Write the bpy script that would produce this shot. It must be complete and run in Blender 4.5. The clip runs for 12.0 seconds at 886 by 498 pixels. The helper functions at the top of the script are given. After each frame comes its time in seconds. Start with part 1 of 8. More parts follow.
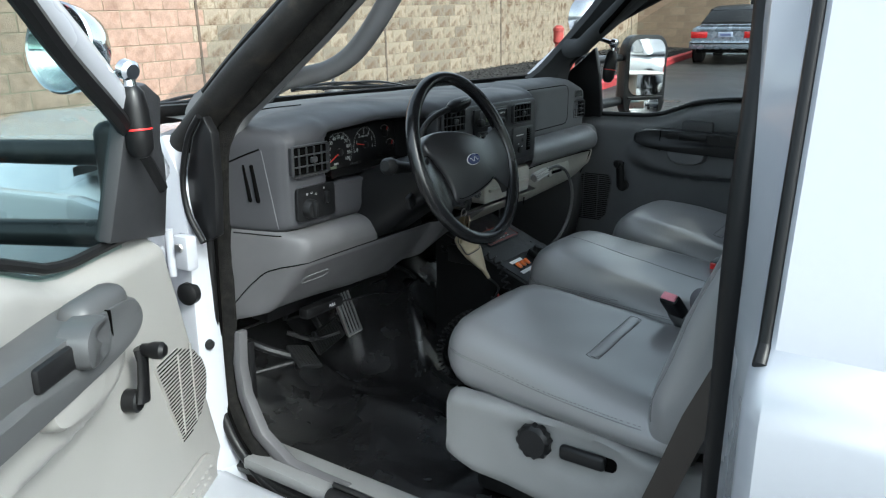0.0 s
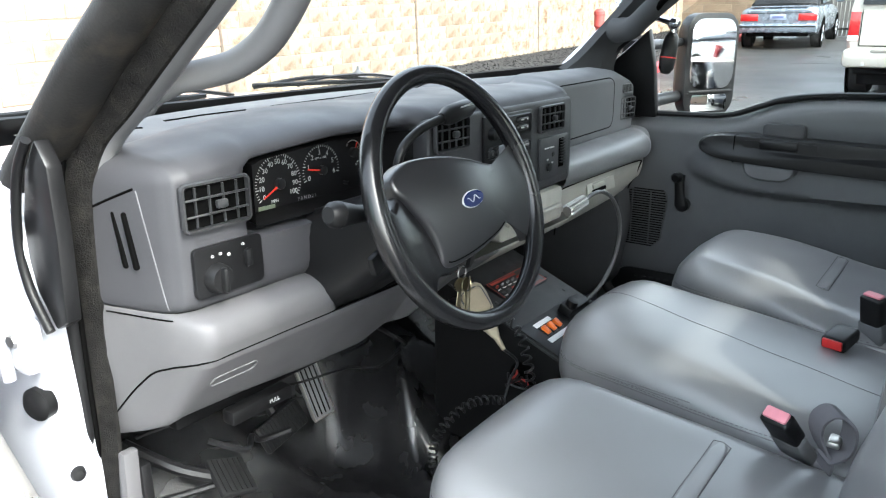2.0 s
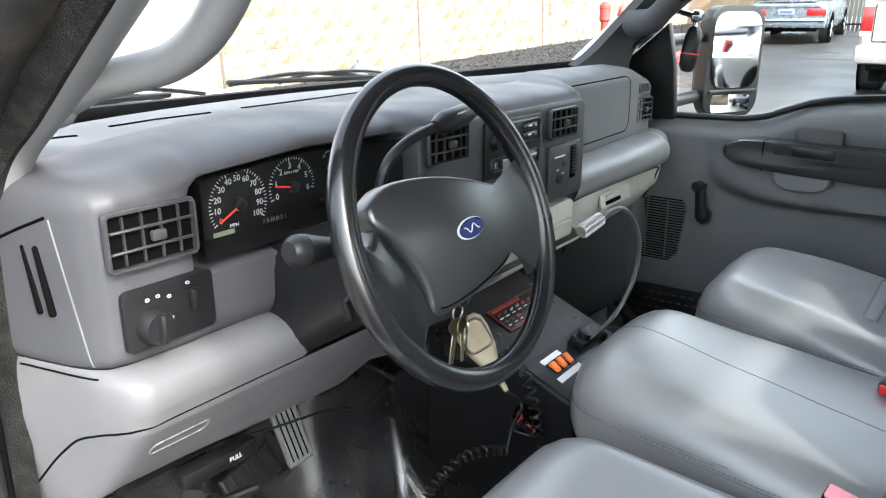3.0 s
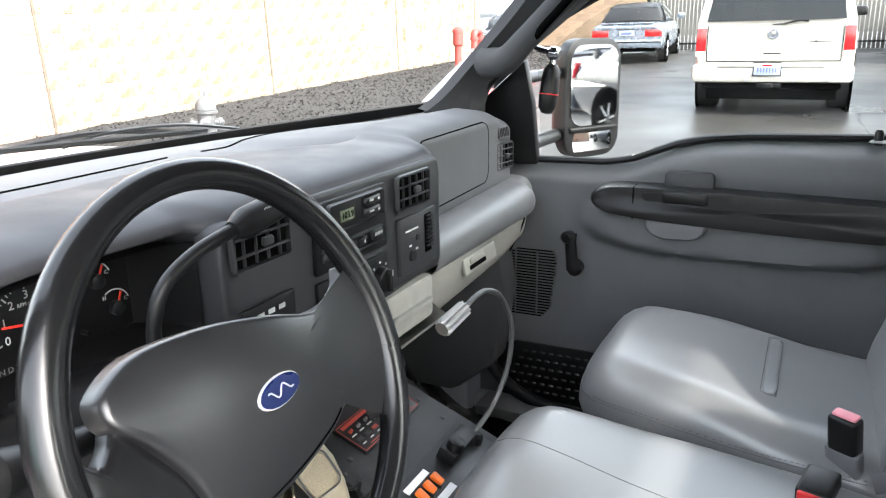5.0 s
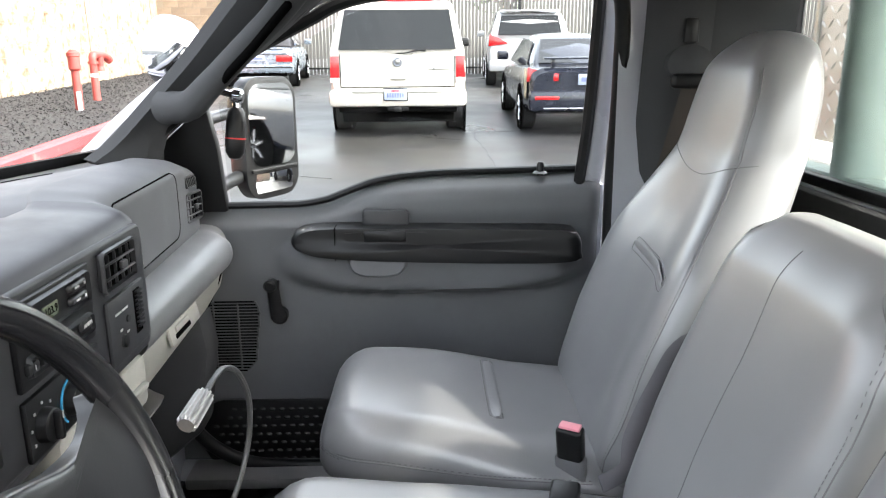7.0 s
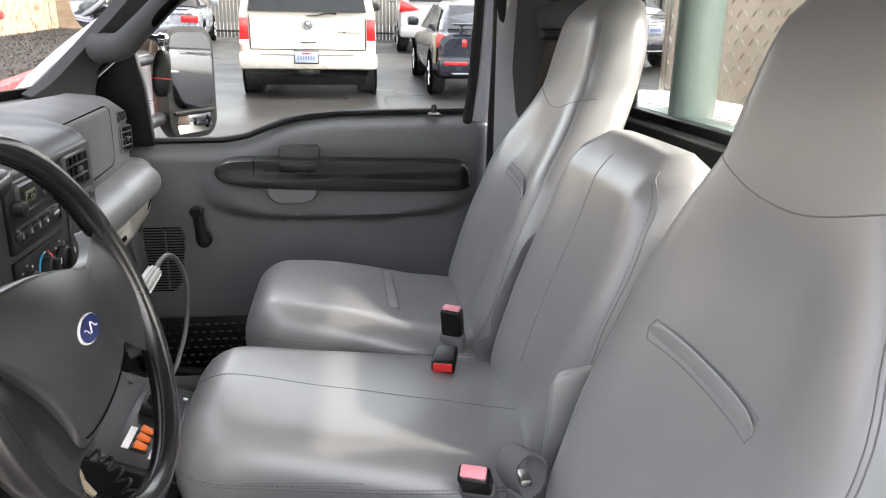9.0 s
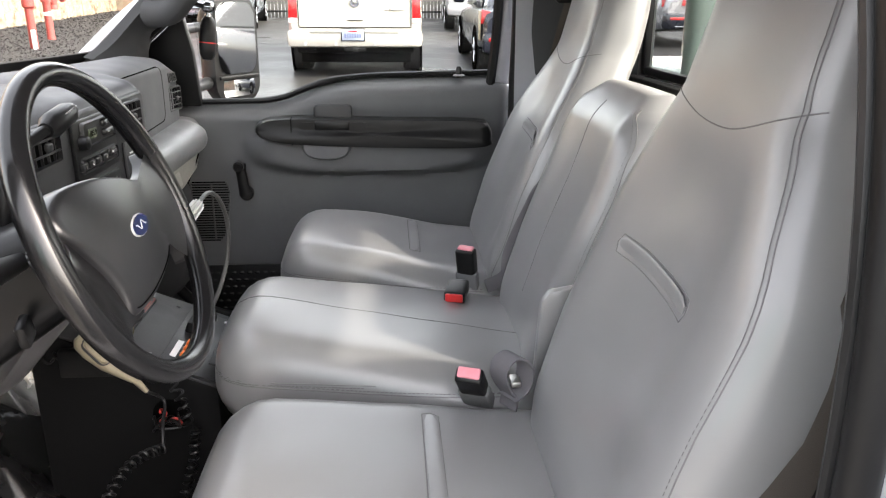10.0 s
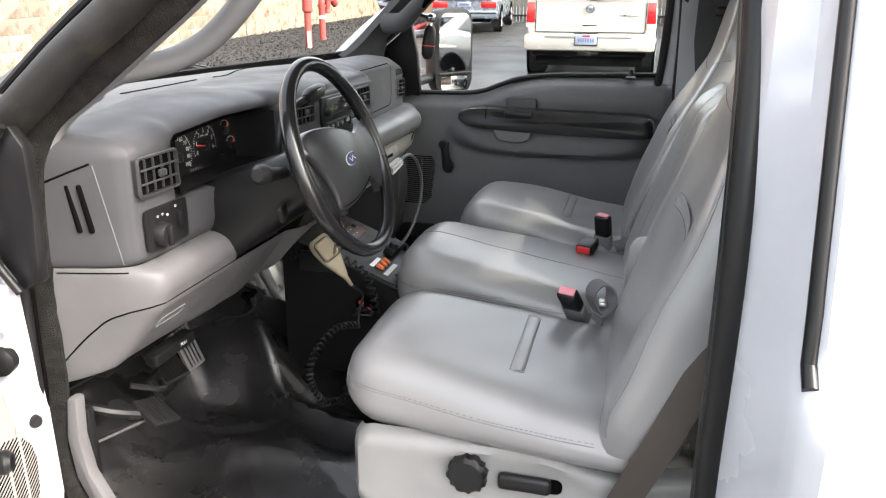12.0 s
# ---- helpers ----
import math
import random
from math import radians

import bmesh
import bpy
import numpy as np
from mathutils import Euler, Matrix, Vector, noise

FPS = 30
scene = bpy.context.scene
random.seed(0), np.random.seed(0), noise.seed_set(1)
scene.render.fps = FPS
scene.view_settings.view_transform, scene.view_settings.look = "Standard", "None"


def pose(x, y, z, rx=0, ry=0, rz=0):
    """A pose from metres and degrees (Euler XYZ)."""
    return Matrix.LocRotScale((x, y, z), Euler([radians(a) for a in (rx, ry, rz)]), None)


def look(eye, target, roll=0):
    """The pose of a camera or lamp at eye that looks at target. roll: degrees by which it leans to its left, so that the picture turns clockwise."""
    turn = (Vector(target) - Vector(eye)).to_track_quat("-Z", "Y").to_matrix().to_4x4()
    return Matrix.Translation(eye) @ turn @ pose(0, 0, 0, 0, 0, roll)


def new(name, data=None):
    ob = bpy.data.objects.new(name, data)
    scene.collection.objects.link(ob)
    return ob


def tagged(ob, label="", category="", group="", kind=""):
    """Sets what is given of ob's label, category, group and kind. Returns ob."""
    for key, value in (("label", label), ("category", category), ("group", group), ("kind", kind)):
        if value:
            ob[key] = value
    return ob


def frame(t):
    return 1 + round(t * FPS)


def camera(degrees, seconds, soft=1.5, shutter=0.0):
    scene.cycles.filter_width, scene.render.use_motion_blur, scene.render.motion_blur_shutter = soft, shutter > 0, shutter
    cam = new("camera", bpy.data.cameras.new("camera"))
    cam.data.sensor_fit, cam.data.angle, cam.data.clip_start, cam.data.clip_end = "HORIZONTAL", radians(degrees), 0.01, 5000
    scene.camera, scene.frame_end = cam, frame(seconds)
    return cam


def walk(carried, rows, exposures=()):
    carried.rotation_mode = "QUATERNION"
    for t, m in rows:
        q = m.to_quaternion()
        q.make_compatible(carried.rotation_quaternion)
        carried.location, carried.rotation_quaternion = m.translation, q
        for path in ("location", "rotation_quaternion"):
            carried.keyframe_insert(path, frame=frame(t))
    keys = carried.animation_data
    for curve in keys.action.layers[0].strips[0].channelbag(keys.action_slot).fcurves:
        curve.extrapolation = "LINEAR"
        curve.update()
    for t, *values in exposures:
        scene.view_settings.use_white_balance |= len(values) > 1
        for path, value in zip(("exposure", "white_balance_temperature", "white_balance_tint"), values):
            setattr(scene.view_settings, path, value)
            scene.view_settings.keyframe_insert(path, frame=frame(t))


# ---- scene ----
from mathutils.bvhtree import BVHTree

cam = camera(61.2, 12.0, 1.2)
PATH = [
    (0, (-1.814, -0.855, 1.689), (-0.207, 0.206, 1.147), -0.0),
    (0.5, (-1.684, -0.766, 1.693), (-0.078, 0.294, 1.15), -0.1),
    (1, (-1.545, -0.694, 1.683), (0.065, 0.361, 1.138), -0.3),
    (1.5, (-1.388, -0.647, 1.683), (0.188, 0.453, 1.128), -0.3),
    (2, (-1.279, -0.596, 1.673), (0.263, 0.541, 1.099), -0.5),
    (2.5, (-1.186, -0.535, 1.666), (0.342, 0.615, 1.081), -0.2),
    (4.5, (-0.905, -0.398, 1.696), (0.748, 0.577, 1.134), -0.8),
    (5, (-0.843, -0.374, 1.706), (0.884, 0.48, 1.168), -1.1),
    (5.5, (-0.817, -0.336, 1.725), (0.991, 0.326, 1.186), -0.3),
    (6, (-0.801, -0.305, 1.741), (1.079, 0.132, 1.216), -0.2),
    (6.5, (-0.799, -0.278, 1.745), (1.123, -0.054, 1.238), -0.5),
    (7, (-0.806, -0.237, 1.749), (1.132, -0.271, 1.255), -0.4),
    (9, (-1.107, -0.248, 1.716), (0.792, -0.509, 1.145), 1.0),
    (9.5, (-1.17, -0.266, 1.693), (0.724, -0.473, 1.085), 0.4),
    (10, (-1.272, -0.301, 1.68), (0.625, -0.433, 1.06), 0.3),
    (10.5, (-1.372, -0.334, 1.684), (0.519, -0.355, 1.035), 0.3),
    (11, (-1.474, -0.392, 1.689), (0.414, -0.264, 1.041), 0.4),
    (11.5, (-1.601, -0.47, 1.696), (0.267, -0.142, 1.062), 0.4),
    (12, (-1.73, -0.516, 1.708), (0.116, -0.055, 1.093), 0.4),
]
EXPO = [(0.0, 1.9, 5850, 0), (1.0, 2.6, 6000, 2), (2.5, 3.35, 6150, 6), (4.5, 3.6, 6450, 9), (5.5, 3.65, 6500, 10), (7.0, 3.62, 6600, 11), (9.0, 3.4, 6950, 14), (10.5, 3.42, 7050, 14), (12.0, 3.12, 6850, 12)]
walk(cam, [(t, look(eye, target, roll)) for t, eye, target, roll in PATH], EXPO)

# ---- daylight: hazy bright sky and a veiled sun from behind the cab ----
SUN_AZ, SUN_EL = radians(195), radians(42)      # azimuth clockwise from +Y
world = bpy.data.worlds.new("sky")
scene.world = world
world.use_nodes = True
nt = world.node_tree
sky = nt.nodes.new("ShaderNodeTexSky")
sky.sky_type = "NISHITA"
sky.sun_disc = False
sky.sun_elevation, sky.sun_rotation = SUN_EL, SUN_AZ
sky.air_density, sky.dust_density = 1.2, 4.0
hsv = nt.nodes.new("ShaderNodeHueSaturation")
hsv.inputs["Saturation"].default_value = 0.35
nt.links.new(sky.outputs[0], hsv.inputs["Color"])
nt.links.new(hsv.outputs[0], nt.nodes["Background"].inputs[0])
nt.nodes["Background"].inputs[1].default_value = 0.15
sun = new("sun", bpy.data.lights.new("sun", "SUN"))
sun.data.energy, sun.data.angle, sun.data.color = 0.58, radians(1.6), (1.0, 0.95, 0.86)
sd = Vector((math.sin(SUN_AZ) * math.cos(SUN_EL), math.cos(SUN_AZ) * math.cos(SUN_EL), math.sin(SUN_EL)))
sun.matrix_world = look(sd * 30, (0, 0, 0))


# ---- materials ----
def mat(name, col, rough=0.5, metal=0.0, var=0.08, scale=6.0, fine=120.0, bump=0.15, depth=0.001, spec=0.5, dirt=None, dirt_at=(0.55, 0.75), coat=0.0, rvar=0.1, each=0.0):
    """A surface with broad stains, fine grain and relief at real-world size."""
    m = bpy.data.materials.new(name)
    m.use_nodes = True
    t = m.node_tree
    b = t.nodes["Principled BSDF"]
    b.inputs["Metallic"].default_value = metal
    b.inputs["Specular IOR Level"].default_value = spec
    b.inputs["Coat Weight"].default_value = coat
    b.inputs["Coat Roughness"].default_value = 0.06
    tc = t.nodes.new("ShaderNodeTexCoord")
    n1, n2 = t.nodes.new("ShaderNodeTexNoise"), t.nodes.new("ShaderNodeTexNoise")
    n1.inputs["Scale"].default_value, n1.inputs["Detail"].default_value = scale, 5
    n2.inputs["Scale"].default_value, n2.inputs["Detail"].default_value = fine, 3
    for n in (n1, n2):
        t.links.new(tc.outputs["Object"], n.inputs["Vector"])
    r1 = t.nodes.new("ShaderNodeMapRange")
    r1.inputs["From Min"].default_value, r1.inputs["From Max"].default_value = 0.3, 0.7
    r1.inputs["To Min"].default_value, r1.inputs["To Max"].default_value = 1 - var, 1 + var
    t.links.new(n1.outputs["Fac"], r1.inputs["Value"])
    r2 = t.nodes.new("ShaderNodeMapRange")
    r2.inputs["To Min"].default_value, r2.inputs["To Max"].default_value = 1 - var, 1 + var
    t.links.new(n2.outputs["Fac"], r2.inputs["Value"])
    mu = t.nodes.new("ShaderNodeMath")
    mu.operation = "MULTIPLY"
    t.links.new(r1.outputs[0], mu.inputs[0])
    t.links.new(r2.outputs[0], mu.inputs[1])
    fac = mu.outputs[0]
    if each:
        oi = t.nodes.new("ShaderNodeObjectInfo")
        r3 = t.nodes.new("ShaderNodeMapRange")
        r3.inputs["To Min"].default_value, r3.inputs["To Max"].default_value = 1 - each, 1 + each
        t.links.new(oi.outputs["Random"], r3.inputs["Value"])
        m3 = t.nodes.new("ShaderNodeMath")
        m3.operation = "MULTIPLY"
        t.links.new(fac, m3.inputs[0])
        t.links.new(r3.outputs[0], m3.inputs[1])
        fac = m3.outputs[0]
    vm = t.nodes.new("ShaderNodeVectorMath")
    vm.operation = "SCALE"
    vm.inputs[0].default_value = col
    t.links.new(fac, vm.inputs["Scale"])
    out = vm.outputs[0]
    if dirt:
        n3 = t.nodes.new("ShaderNodeTexNoise")
        n3.inputs["Scale"].default_value, n3.inputs["Detail"].default_value, n3.inputs["Roughness"].default_value = scale * 0.6, 8, 0.65
        t.links.new(tc.outputs["Object"], n3.inputs["Vector"])
        rr = t.nodes.new("ShaderNodeMapRange")
        rr.inputs["From Min"].default_value, rr.inputs["From Max"].default_value = dirt_at
        t.links.new(n3.outputs["Fac"], rr.inputs["Value"])
        mx = t.nodes.new("ShaderNodeMix")
        mx.data_type = "RGBA"
        t.links.new(rr.outputs[0], mx.inputs[0])
        t.links.new(out, mx.inputs[6])
        mx.inputs[7].default_value = (*dirt, 1)
        out = mx.outputs[2]
    t.links.new(out, b.inputs["Base Color"])
    rv = t.nodes.new("ShaderNodeMapRange")
    rv.inputs["From Min"].default_value, rv.inputs["From Max"].default_value = 0.3, 0.7
    rv.inputs["To Min"].default_value, rv.inputs["To Max"].default_value = max(rough - rvar, 0.02), min(rough + rvar, 1)
    t.links.new(n1.outputs["Fac"], rv.inputs["Value"])
    t.links.new(rv.outputs[0], b.inputs["Roughness"])
    if bump:
        bp = t.nodes.new("ShaderNodeBump")
        bp.inputs["Strength"].default_value, bp.inputs["Distance"].default_value = bump, depth
        t.links.new(n2.outputs["Fac"], bp.inputs["Height"])
        t.links.new(bp.outputs[0], b.inputs["Normal"])
    return m


def glass(name, col=(1, 1, 1), rough=0.0):
    m = bpy.data.materials.new(name)
    m.use_nodes = True
    t = m.node_tree
    t.nodes.remove(t.nodes["Principled BSDF"])
    tr, gl, mx, lw, pw, ad = (t.nodes.new("ShaderNode" + k) for k in ("BsdfTransparent", "BsdfGlossy", "MixShader", "LayerWeight", "Math", "Math"))
    tr.inputs[0].default_value = (*col, 1)
    gl.inputs["Roughness"].default_value = rough
    lw.inputs["Blend"].default_value = 0.5
    pw.operation, ad.operation = "POWER", "MULTIPLY_ADD"
    pw.inputs[1].default_value = 4.0
    ad.inputs[1].default_value, ad.inputs[2].default_value = 0.55, 0.007
    t.links.new(lw.outputs["Facing"], pw.inputs[0])
    t.links.new(pw.outputs[0], ad.inputs[0])
    t.links.new(ad.outputs[0], mx.inputs[0])
    t.links.new(tr.outputs[0], mx.inputs[1])
    t.links.new(gl.outputs[0], mx.inputs[2])
    t.links.new(mx.outputs[0], t.nodes["Material Output"].inputs[0])
    return m


M = dict(
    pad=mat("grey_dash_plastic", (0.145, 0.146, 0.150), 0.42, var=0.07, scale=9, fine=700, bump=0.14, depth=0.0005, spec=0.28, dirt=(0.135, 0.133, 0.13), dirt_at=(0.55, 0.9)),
    pod=mat("dark_dash_hood", (0.043, 0.043, 0.047), 0.5, var=0.07, scale=9, fine=700, bump=0.12, depth=0.0005, spec=0.28),
    # door trim grey, darkened for the shade on the far door
    door=mat("shaded_door_plastic", (0.118, 0.121, 0.125), 0.45, var=0.07, scale=8, fine=700, bump=0.14, depth=0.0005, spec=0.35, dirt=(0.088, 0.088, 0.087), dirt_at=(0.55, 0.9)),
    # pad grey darkened for shade at the far pillar, quarters and far kick side
    pillar=mat("shaded_pillar_plastic", (0.052, 0.053, 0.055), 0.75, var=0.07, scale=9, fine=700, bump=0.14, depth=0.0005, spec=0.12),
    dash_top=mat("soft_grey_dash_top", (0.105, 0.106, 0.110), 0.6, var=0.07, scale=9, fine=700, bump=0.2, depth=0.0006, spec=0.14, dirt=(0.095, 0.104, 0.106), dirt_at=(0.55, 0.9)),
    # lower dash grey toned down at the knees, where the light falls too bright
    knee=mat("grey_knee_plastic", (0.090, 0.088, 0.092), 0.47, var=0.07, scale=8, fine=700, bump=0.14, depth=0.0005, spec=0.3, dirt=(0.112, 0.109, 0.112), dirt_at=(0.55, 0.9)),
    # beige-grey lower dash, its colour lightened for light on the centre and passenger side
    lower=mat("lit_lower_dash_plastic", (0.35, 0.34, 0.305), 0.42, var=0.06, scale=8, fine=700, bump=0.14, depth=0.0005, spec=0.4, dirt=(0.21, 0.20, 0.18), dirt_at=(0.55, 0.9)),
    neck=mat("dark_flexible_neck", (0.10, 0.10, 0.10), 0.45, 0.6, var=0.1, fine=900, bump=0.6, depth=0.001),
    headliner=mat("grey_headliner", (0.27, 0.27, 0.27), 0.95, var=0.05, scale=9, fine=500, bump=0.4, depth=0.001, spec=0.1),
    trim=mat("grey_door_plastic", (0.190, 0.189, 0.189), 0.45, var=0.07, scale=8, fine=700, bump=0.14, depth=0.0005, dirt=(0.125, 0.122, 0.117), dirt_at=(0.55, 0.9)),
    matte=mat("matte_black_plastic", (0.006, 0.006, 0.0063), 0.8, var=0.15, scale=10, fine=600, bump=0.2, depth=0.0005, spec=0.1),
    # door trim and armrest greys, lightened for daylight on the open near door
    door_lit=mat("sunlit_door_plastic", (0.262, 0.255, 0.243), 0.42, var=0.06, scale=8, fine=700, bump=0.14, depth=0.0005, dirt=(0.27, 0.255, 0.235), dirt_at=(0.55, 0.9)),
    arm_lit=mat("sunlit_armrest_plastic", (0.060, 0.061, 0.063), 0.4, var=0.1, scale=9, fine=700, bump=0.2, depth=0.0005, dirt=(0.080, 0.078, 0.074), dirt_at=(0.55, 0.85)),
    dark=mat("charcoal_plastic", (0.010, 0.0102, 0.011), 0.36, var=0.14, scale=8, fine=900, bump=0.2, depth=0.0004, spec=0.4),
    bezel=mat("dark_grey_plastic", (0.030, 0.0305, 0.033), 0.46, var=0.08, scale=10, fine=800, bump=0.3, depth=0.0005, spec=0.4),
    louvre=mat("dark_grey_louvre", (0.030, 0.0302, 0.032), 0.42, var=0.08, scale=10, bump=0.1, depth=0.0004, spec=0.4),
    black=mat("black_plastic", (0.007, 0.007, 0.0075), 0.38, var=0.2, scale=10, fine=500, bump=0.2, depth=0.0005, spec=0.3),
    hole=mat("black_void", (0.003, 0.003, 0.003), 0.9, bump=0, spec=0.0),
    wheel=mat("worn_black_urethane", (0.006, 0.006, 0.0066), 0.24, var=0.1, scale=9, fine=420, bump=0.08, depth=0.0004, rvar=0.06, spec=0.5),
    hub=mat("worn_airbag_vinyl", (0.014, 0.014, 0.0152), 0.34, var=0.1, scale=7, fine=520, bump=0.2, depth=0.0005, rvar=0.08, spec=0.8),
    vinyl=mat("grey_vinyl", (0.195, 0.193, 0.197), 0.30, var=0.0, scale=4, fine=650, bump=0.05, depth=0.0003, rvar=0.0, spec=0.7),
    stitch=mat("seam_thread", (0.135, 0.130, 0.134), 0.8, bump=0),
    rubber=mat("black_rubber", (0.008, 0.008, 0.0085), 0.42, spec=0.25, var=0.1, scale=6, fine=500, bump=0.08, depth=0.0005),
    mat_floor=mat("black_floor_rubber", (0.013, 0.013, 0.0135), 0.25, coat=0.4, var=0.3, scale=7, fine=330, bump=0.8, depth=0.0016, rvar=0.12, spec=1.0, dirt=(0.024, 0.0232, 0.0225), dirt_at=(0.55, 0.8)),
    white=mat("white_paint", (0.395, 0.405, 0.436), 0.22, var=0.02, scale=2, fine=60, bump=0.02, coat=0.6),
    cream=mat("cream_white_paint", (0.40, 0.385, 0.35), 0.25, var=0.02, scale=2, fine=60, bump=0.02, coat=0.5),
    pile=mat("black_pile_strip", (0.011, 0.0105, 0.010), 0.95, var=0.5, scale=60, fine=420, bump=1.0, depth=0.004, spec=0.1, dirt=(0.026, 0.024, 0.021), dirt_at=(0.5, 0.75)),
    dusty=mat("dusty_black_rubber", (0.014, 0.0135, 0.013), 0.6, var=0.3, scale=20, fine=260, bump=0.5, depth=0.001, spec=0.3, dirt=(0.055, 0.045, 0.034), dirt_at=(0.52, 0.8)),
    grille=mat("dark_grille_plastic", (0.085, 0.086, 0.089), 0.5, var=0.1, scale=20, bump=0.1, spec=0.3),
    carpet=mat("black_carpet", (0.012, 0.012, 0.012), 0.95, var=0.3, fine=600, bump=1, depth=0.003),
    chrome=mat("chrome", (0.58, 0.59, 0.61), 0.08, 1.0, var=0.03, bump=0.02, rvar=0.03),
    steel=mat("brushed_steel", (0.45, 0.44, 0.42), 0.35, 1.0, var=0.1, bump=0.1),
    belt=mat("seat_belt_web", (0.115, 0.110, 0.120), 0.75, var=0.1, fine=1200, bump=0.6, depth=0.0006),
    belt_d=mat("dark_belt_web", (0.036, 0.029, 0.024), 0.75, var=0.1, fine=1200, bump=0.6, depth=0.0006),
    red=mat("red_button", (0.62, 0.03, 0.03), 0.4, bump=0),
    pink=mat("faded_red_button", (0.75, 0.27, 0.32), 0.45, bump=0),
    orange=mat("orange_switch", (0.85, 0.17, 0.02), 0.4, bump=0),
    ink=mat("white_marking", (0.50, 0.50, 0.49), 0.6, bump=0),
    needle=mat("red_needle", (0.75, 0.035, 0.02), 0.5, bump=0),
    blue=mat("blue_badge", (0.008, 0.018, 0.09), 0.25, bump=0),
    redprint=mat("faded_red_print", (0.28, 0.035, 0.022), 0.6, bump=0),
    paper=mat("white_label_tape", (0.72, 0.72, 0.72), 0.6, var=0.06),
    beige=mat("beige_plastic", (0.30, 0.26, 0.185), 0.45, var=0.08, scale=14),
    mesh_g=mat("tan_grille", (0.27, 0.225, 0.155), 0.6, var=0.2, fine=500, bump=0.8, depth=0.002),
    lcd=mat("grey_green_display", (0.15, 0.175, 0.12), 0.3, bump=0),
    console=mat("textured_black_steel", (0.027, 0.0275, 0.029), 0.5, var=0.25, scale=30, fine=350, bump=0.5, depth=0.001, spec=0.25),
    glass=glass("clear_glass", (0.90, 0.92, 0.91)),
    rear=glass("grey_rear_glass", (0.82, 0.84, 0.83)),
    tint=glass("tinted_door_glass", (0.72, 0.82, 0.81)),
    mirror=mat("mirror_silver", (0.86, 0.88, 0.9), 0.02, 1.0, var=0.0, bump=0, rvar=0.01),
)


# ---- mesh helpers ----
OFF = {}


def finish(bm, angle=38, flip=True):
    if flip:
        bmesh.ops.recalc_face_normals(bm, faces=bm.faces)
    lim = radians(angle)
    for f in bm.faces:
        f.smooth = True
    for e in bm.edges:
        e.smooth = not (len(e.link_faces) == 2 and e.calc_face_angle(0) > lim)


def thing(name, loc, label, category, group="", kind=""):
    ob = new(name)
    ob.empty_display_size = 0.1
    ob.location = loc
    OFF[ob.name] = Vector(loc)
    return tagged(ob, label, category, group, kind)


def root_off(ob):
    while ob.parent:
        ob = ob.parent
    return OFF.get(ob.name, Vector())


def part(name, bm, material, parent, label="", angle=38, flip=True):
    """Links a bmesh, given in the world's metres, as one mesh object under a thing or a part."""
    off = root_off(parent)
    if off.length:
        bmesh.ops.translate(bm, verts=bm.verts, vec=-off)
    finish(bm, angle, flip)
    me = bpy.data.meshes.new(name)
    bm.to_mesh(me)
    bm.free()
    me.materials.append(M[material] if isinstance(material, str) else material)
    ob = new(name, me)
    ob.parent = parent
    if label:
        ob["label"] = label
    return ob


def solo(name, bm, material, label, category, group="", kind="", angle=38):
    """A thing that is a single mesh."""
    finish(bm, angle)
    me = bpy.data.meshes.new(name)
    bm.to_mesh(me)
    bm.free()
    me.materials.append(M[material] if isinstance(material, str) else material)
    return tagged(new(name, me), label, category, group, kind)


def join(*bms):
    out = bmesh.new()
    for b in bms:
        me = bpy.data.meshes.new("tmp")
        b.to_mesh(me)
        out.from_mesh(me)
        bpy.data.meshes.remove(me)
        b.free()
    return out


def mapped(bm, m):
    bmesh.ops.transform(bm, matrix=m, verts=bm.verts)
    return bm


def bx(c, s, bev=0.0, seg=2, m=None):
    bm = bmesh.new()
    bmesh.ops.create_cube(bm, size=1)
    bmesh.ops.scale(bm, vec=s, verts=bm.verts)
    if bev:
        bmesh.ops.bevel(bm, geom=list(bm.edges), offset=bev, segments=seg, profile=0.5, affect="EDGES")
    if m is not None:
        bmesh.ops.transform(bm, matrix=m, verts=bm.verts)
    bmesh.ops.translate(bm, vec=c, verts=bm.verts)
    return bm


AX = {"x": lambda u, v, d: (d, u, v), "y": lambda u, v, d: (u, d, v), "z": lambda u, v, d: (u, v, d)}


def prism(poly, axis, d0, d1, bev=0.0, seg=2):
    bm = bmesh.new()
    f = AX[axis]
    a = [bm.verts.new(f(u, v, d0)) for u, v in poly]
    b = [bm.verts.new(f(u, v, d1)) for u, v in poly]
    n = len(poly)
    bm.faces.new(a)
    bm.faces.new(b[::-1])
    for i in range(n):
        bm.faces.new((a[i], b[i], b[(i + 1) % n], a[(i + 1) % n]))
    bmesh.ops.recalc_face_normals(bm, faces=bm.faces)
    if bev:
        es = [e for e in bm.edges if e.calc_face_angle(0) > 0.5]
        bmesh.ops.bevel(bm, geom=es, offset=bev, segments=seg, profile=0.5, affect="EDGES")
    return bm


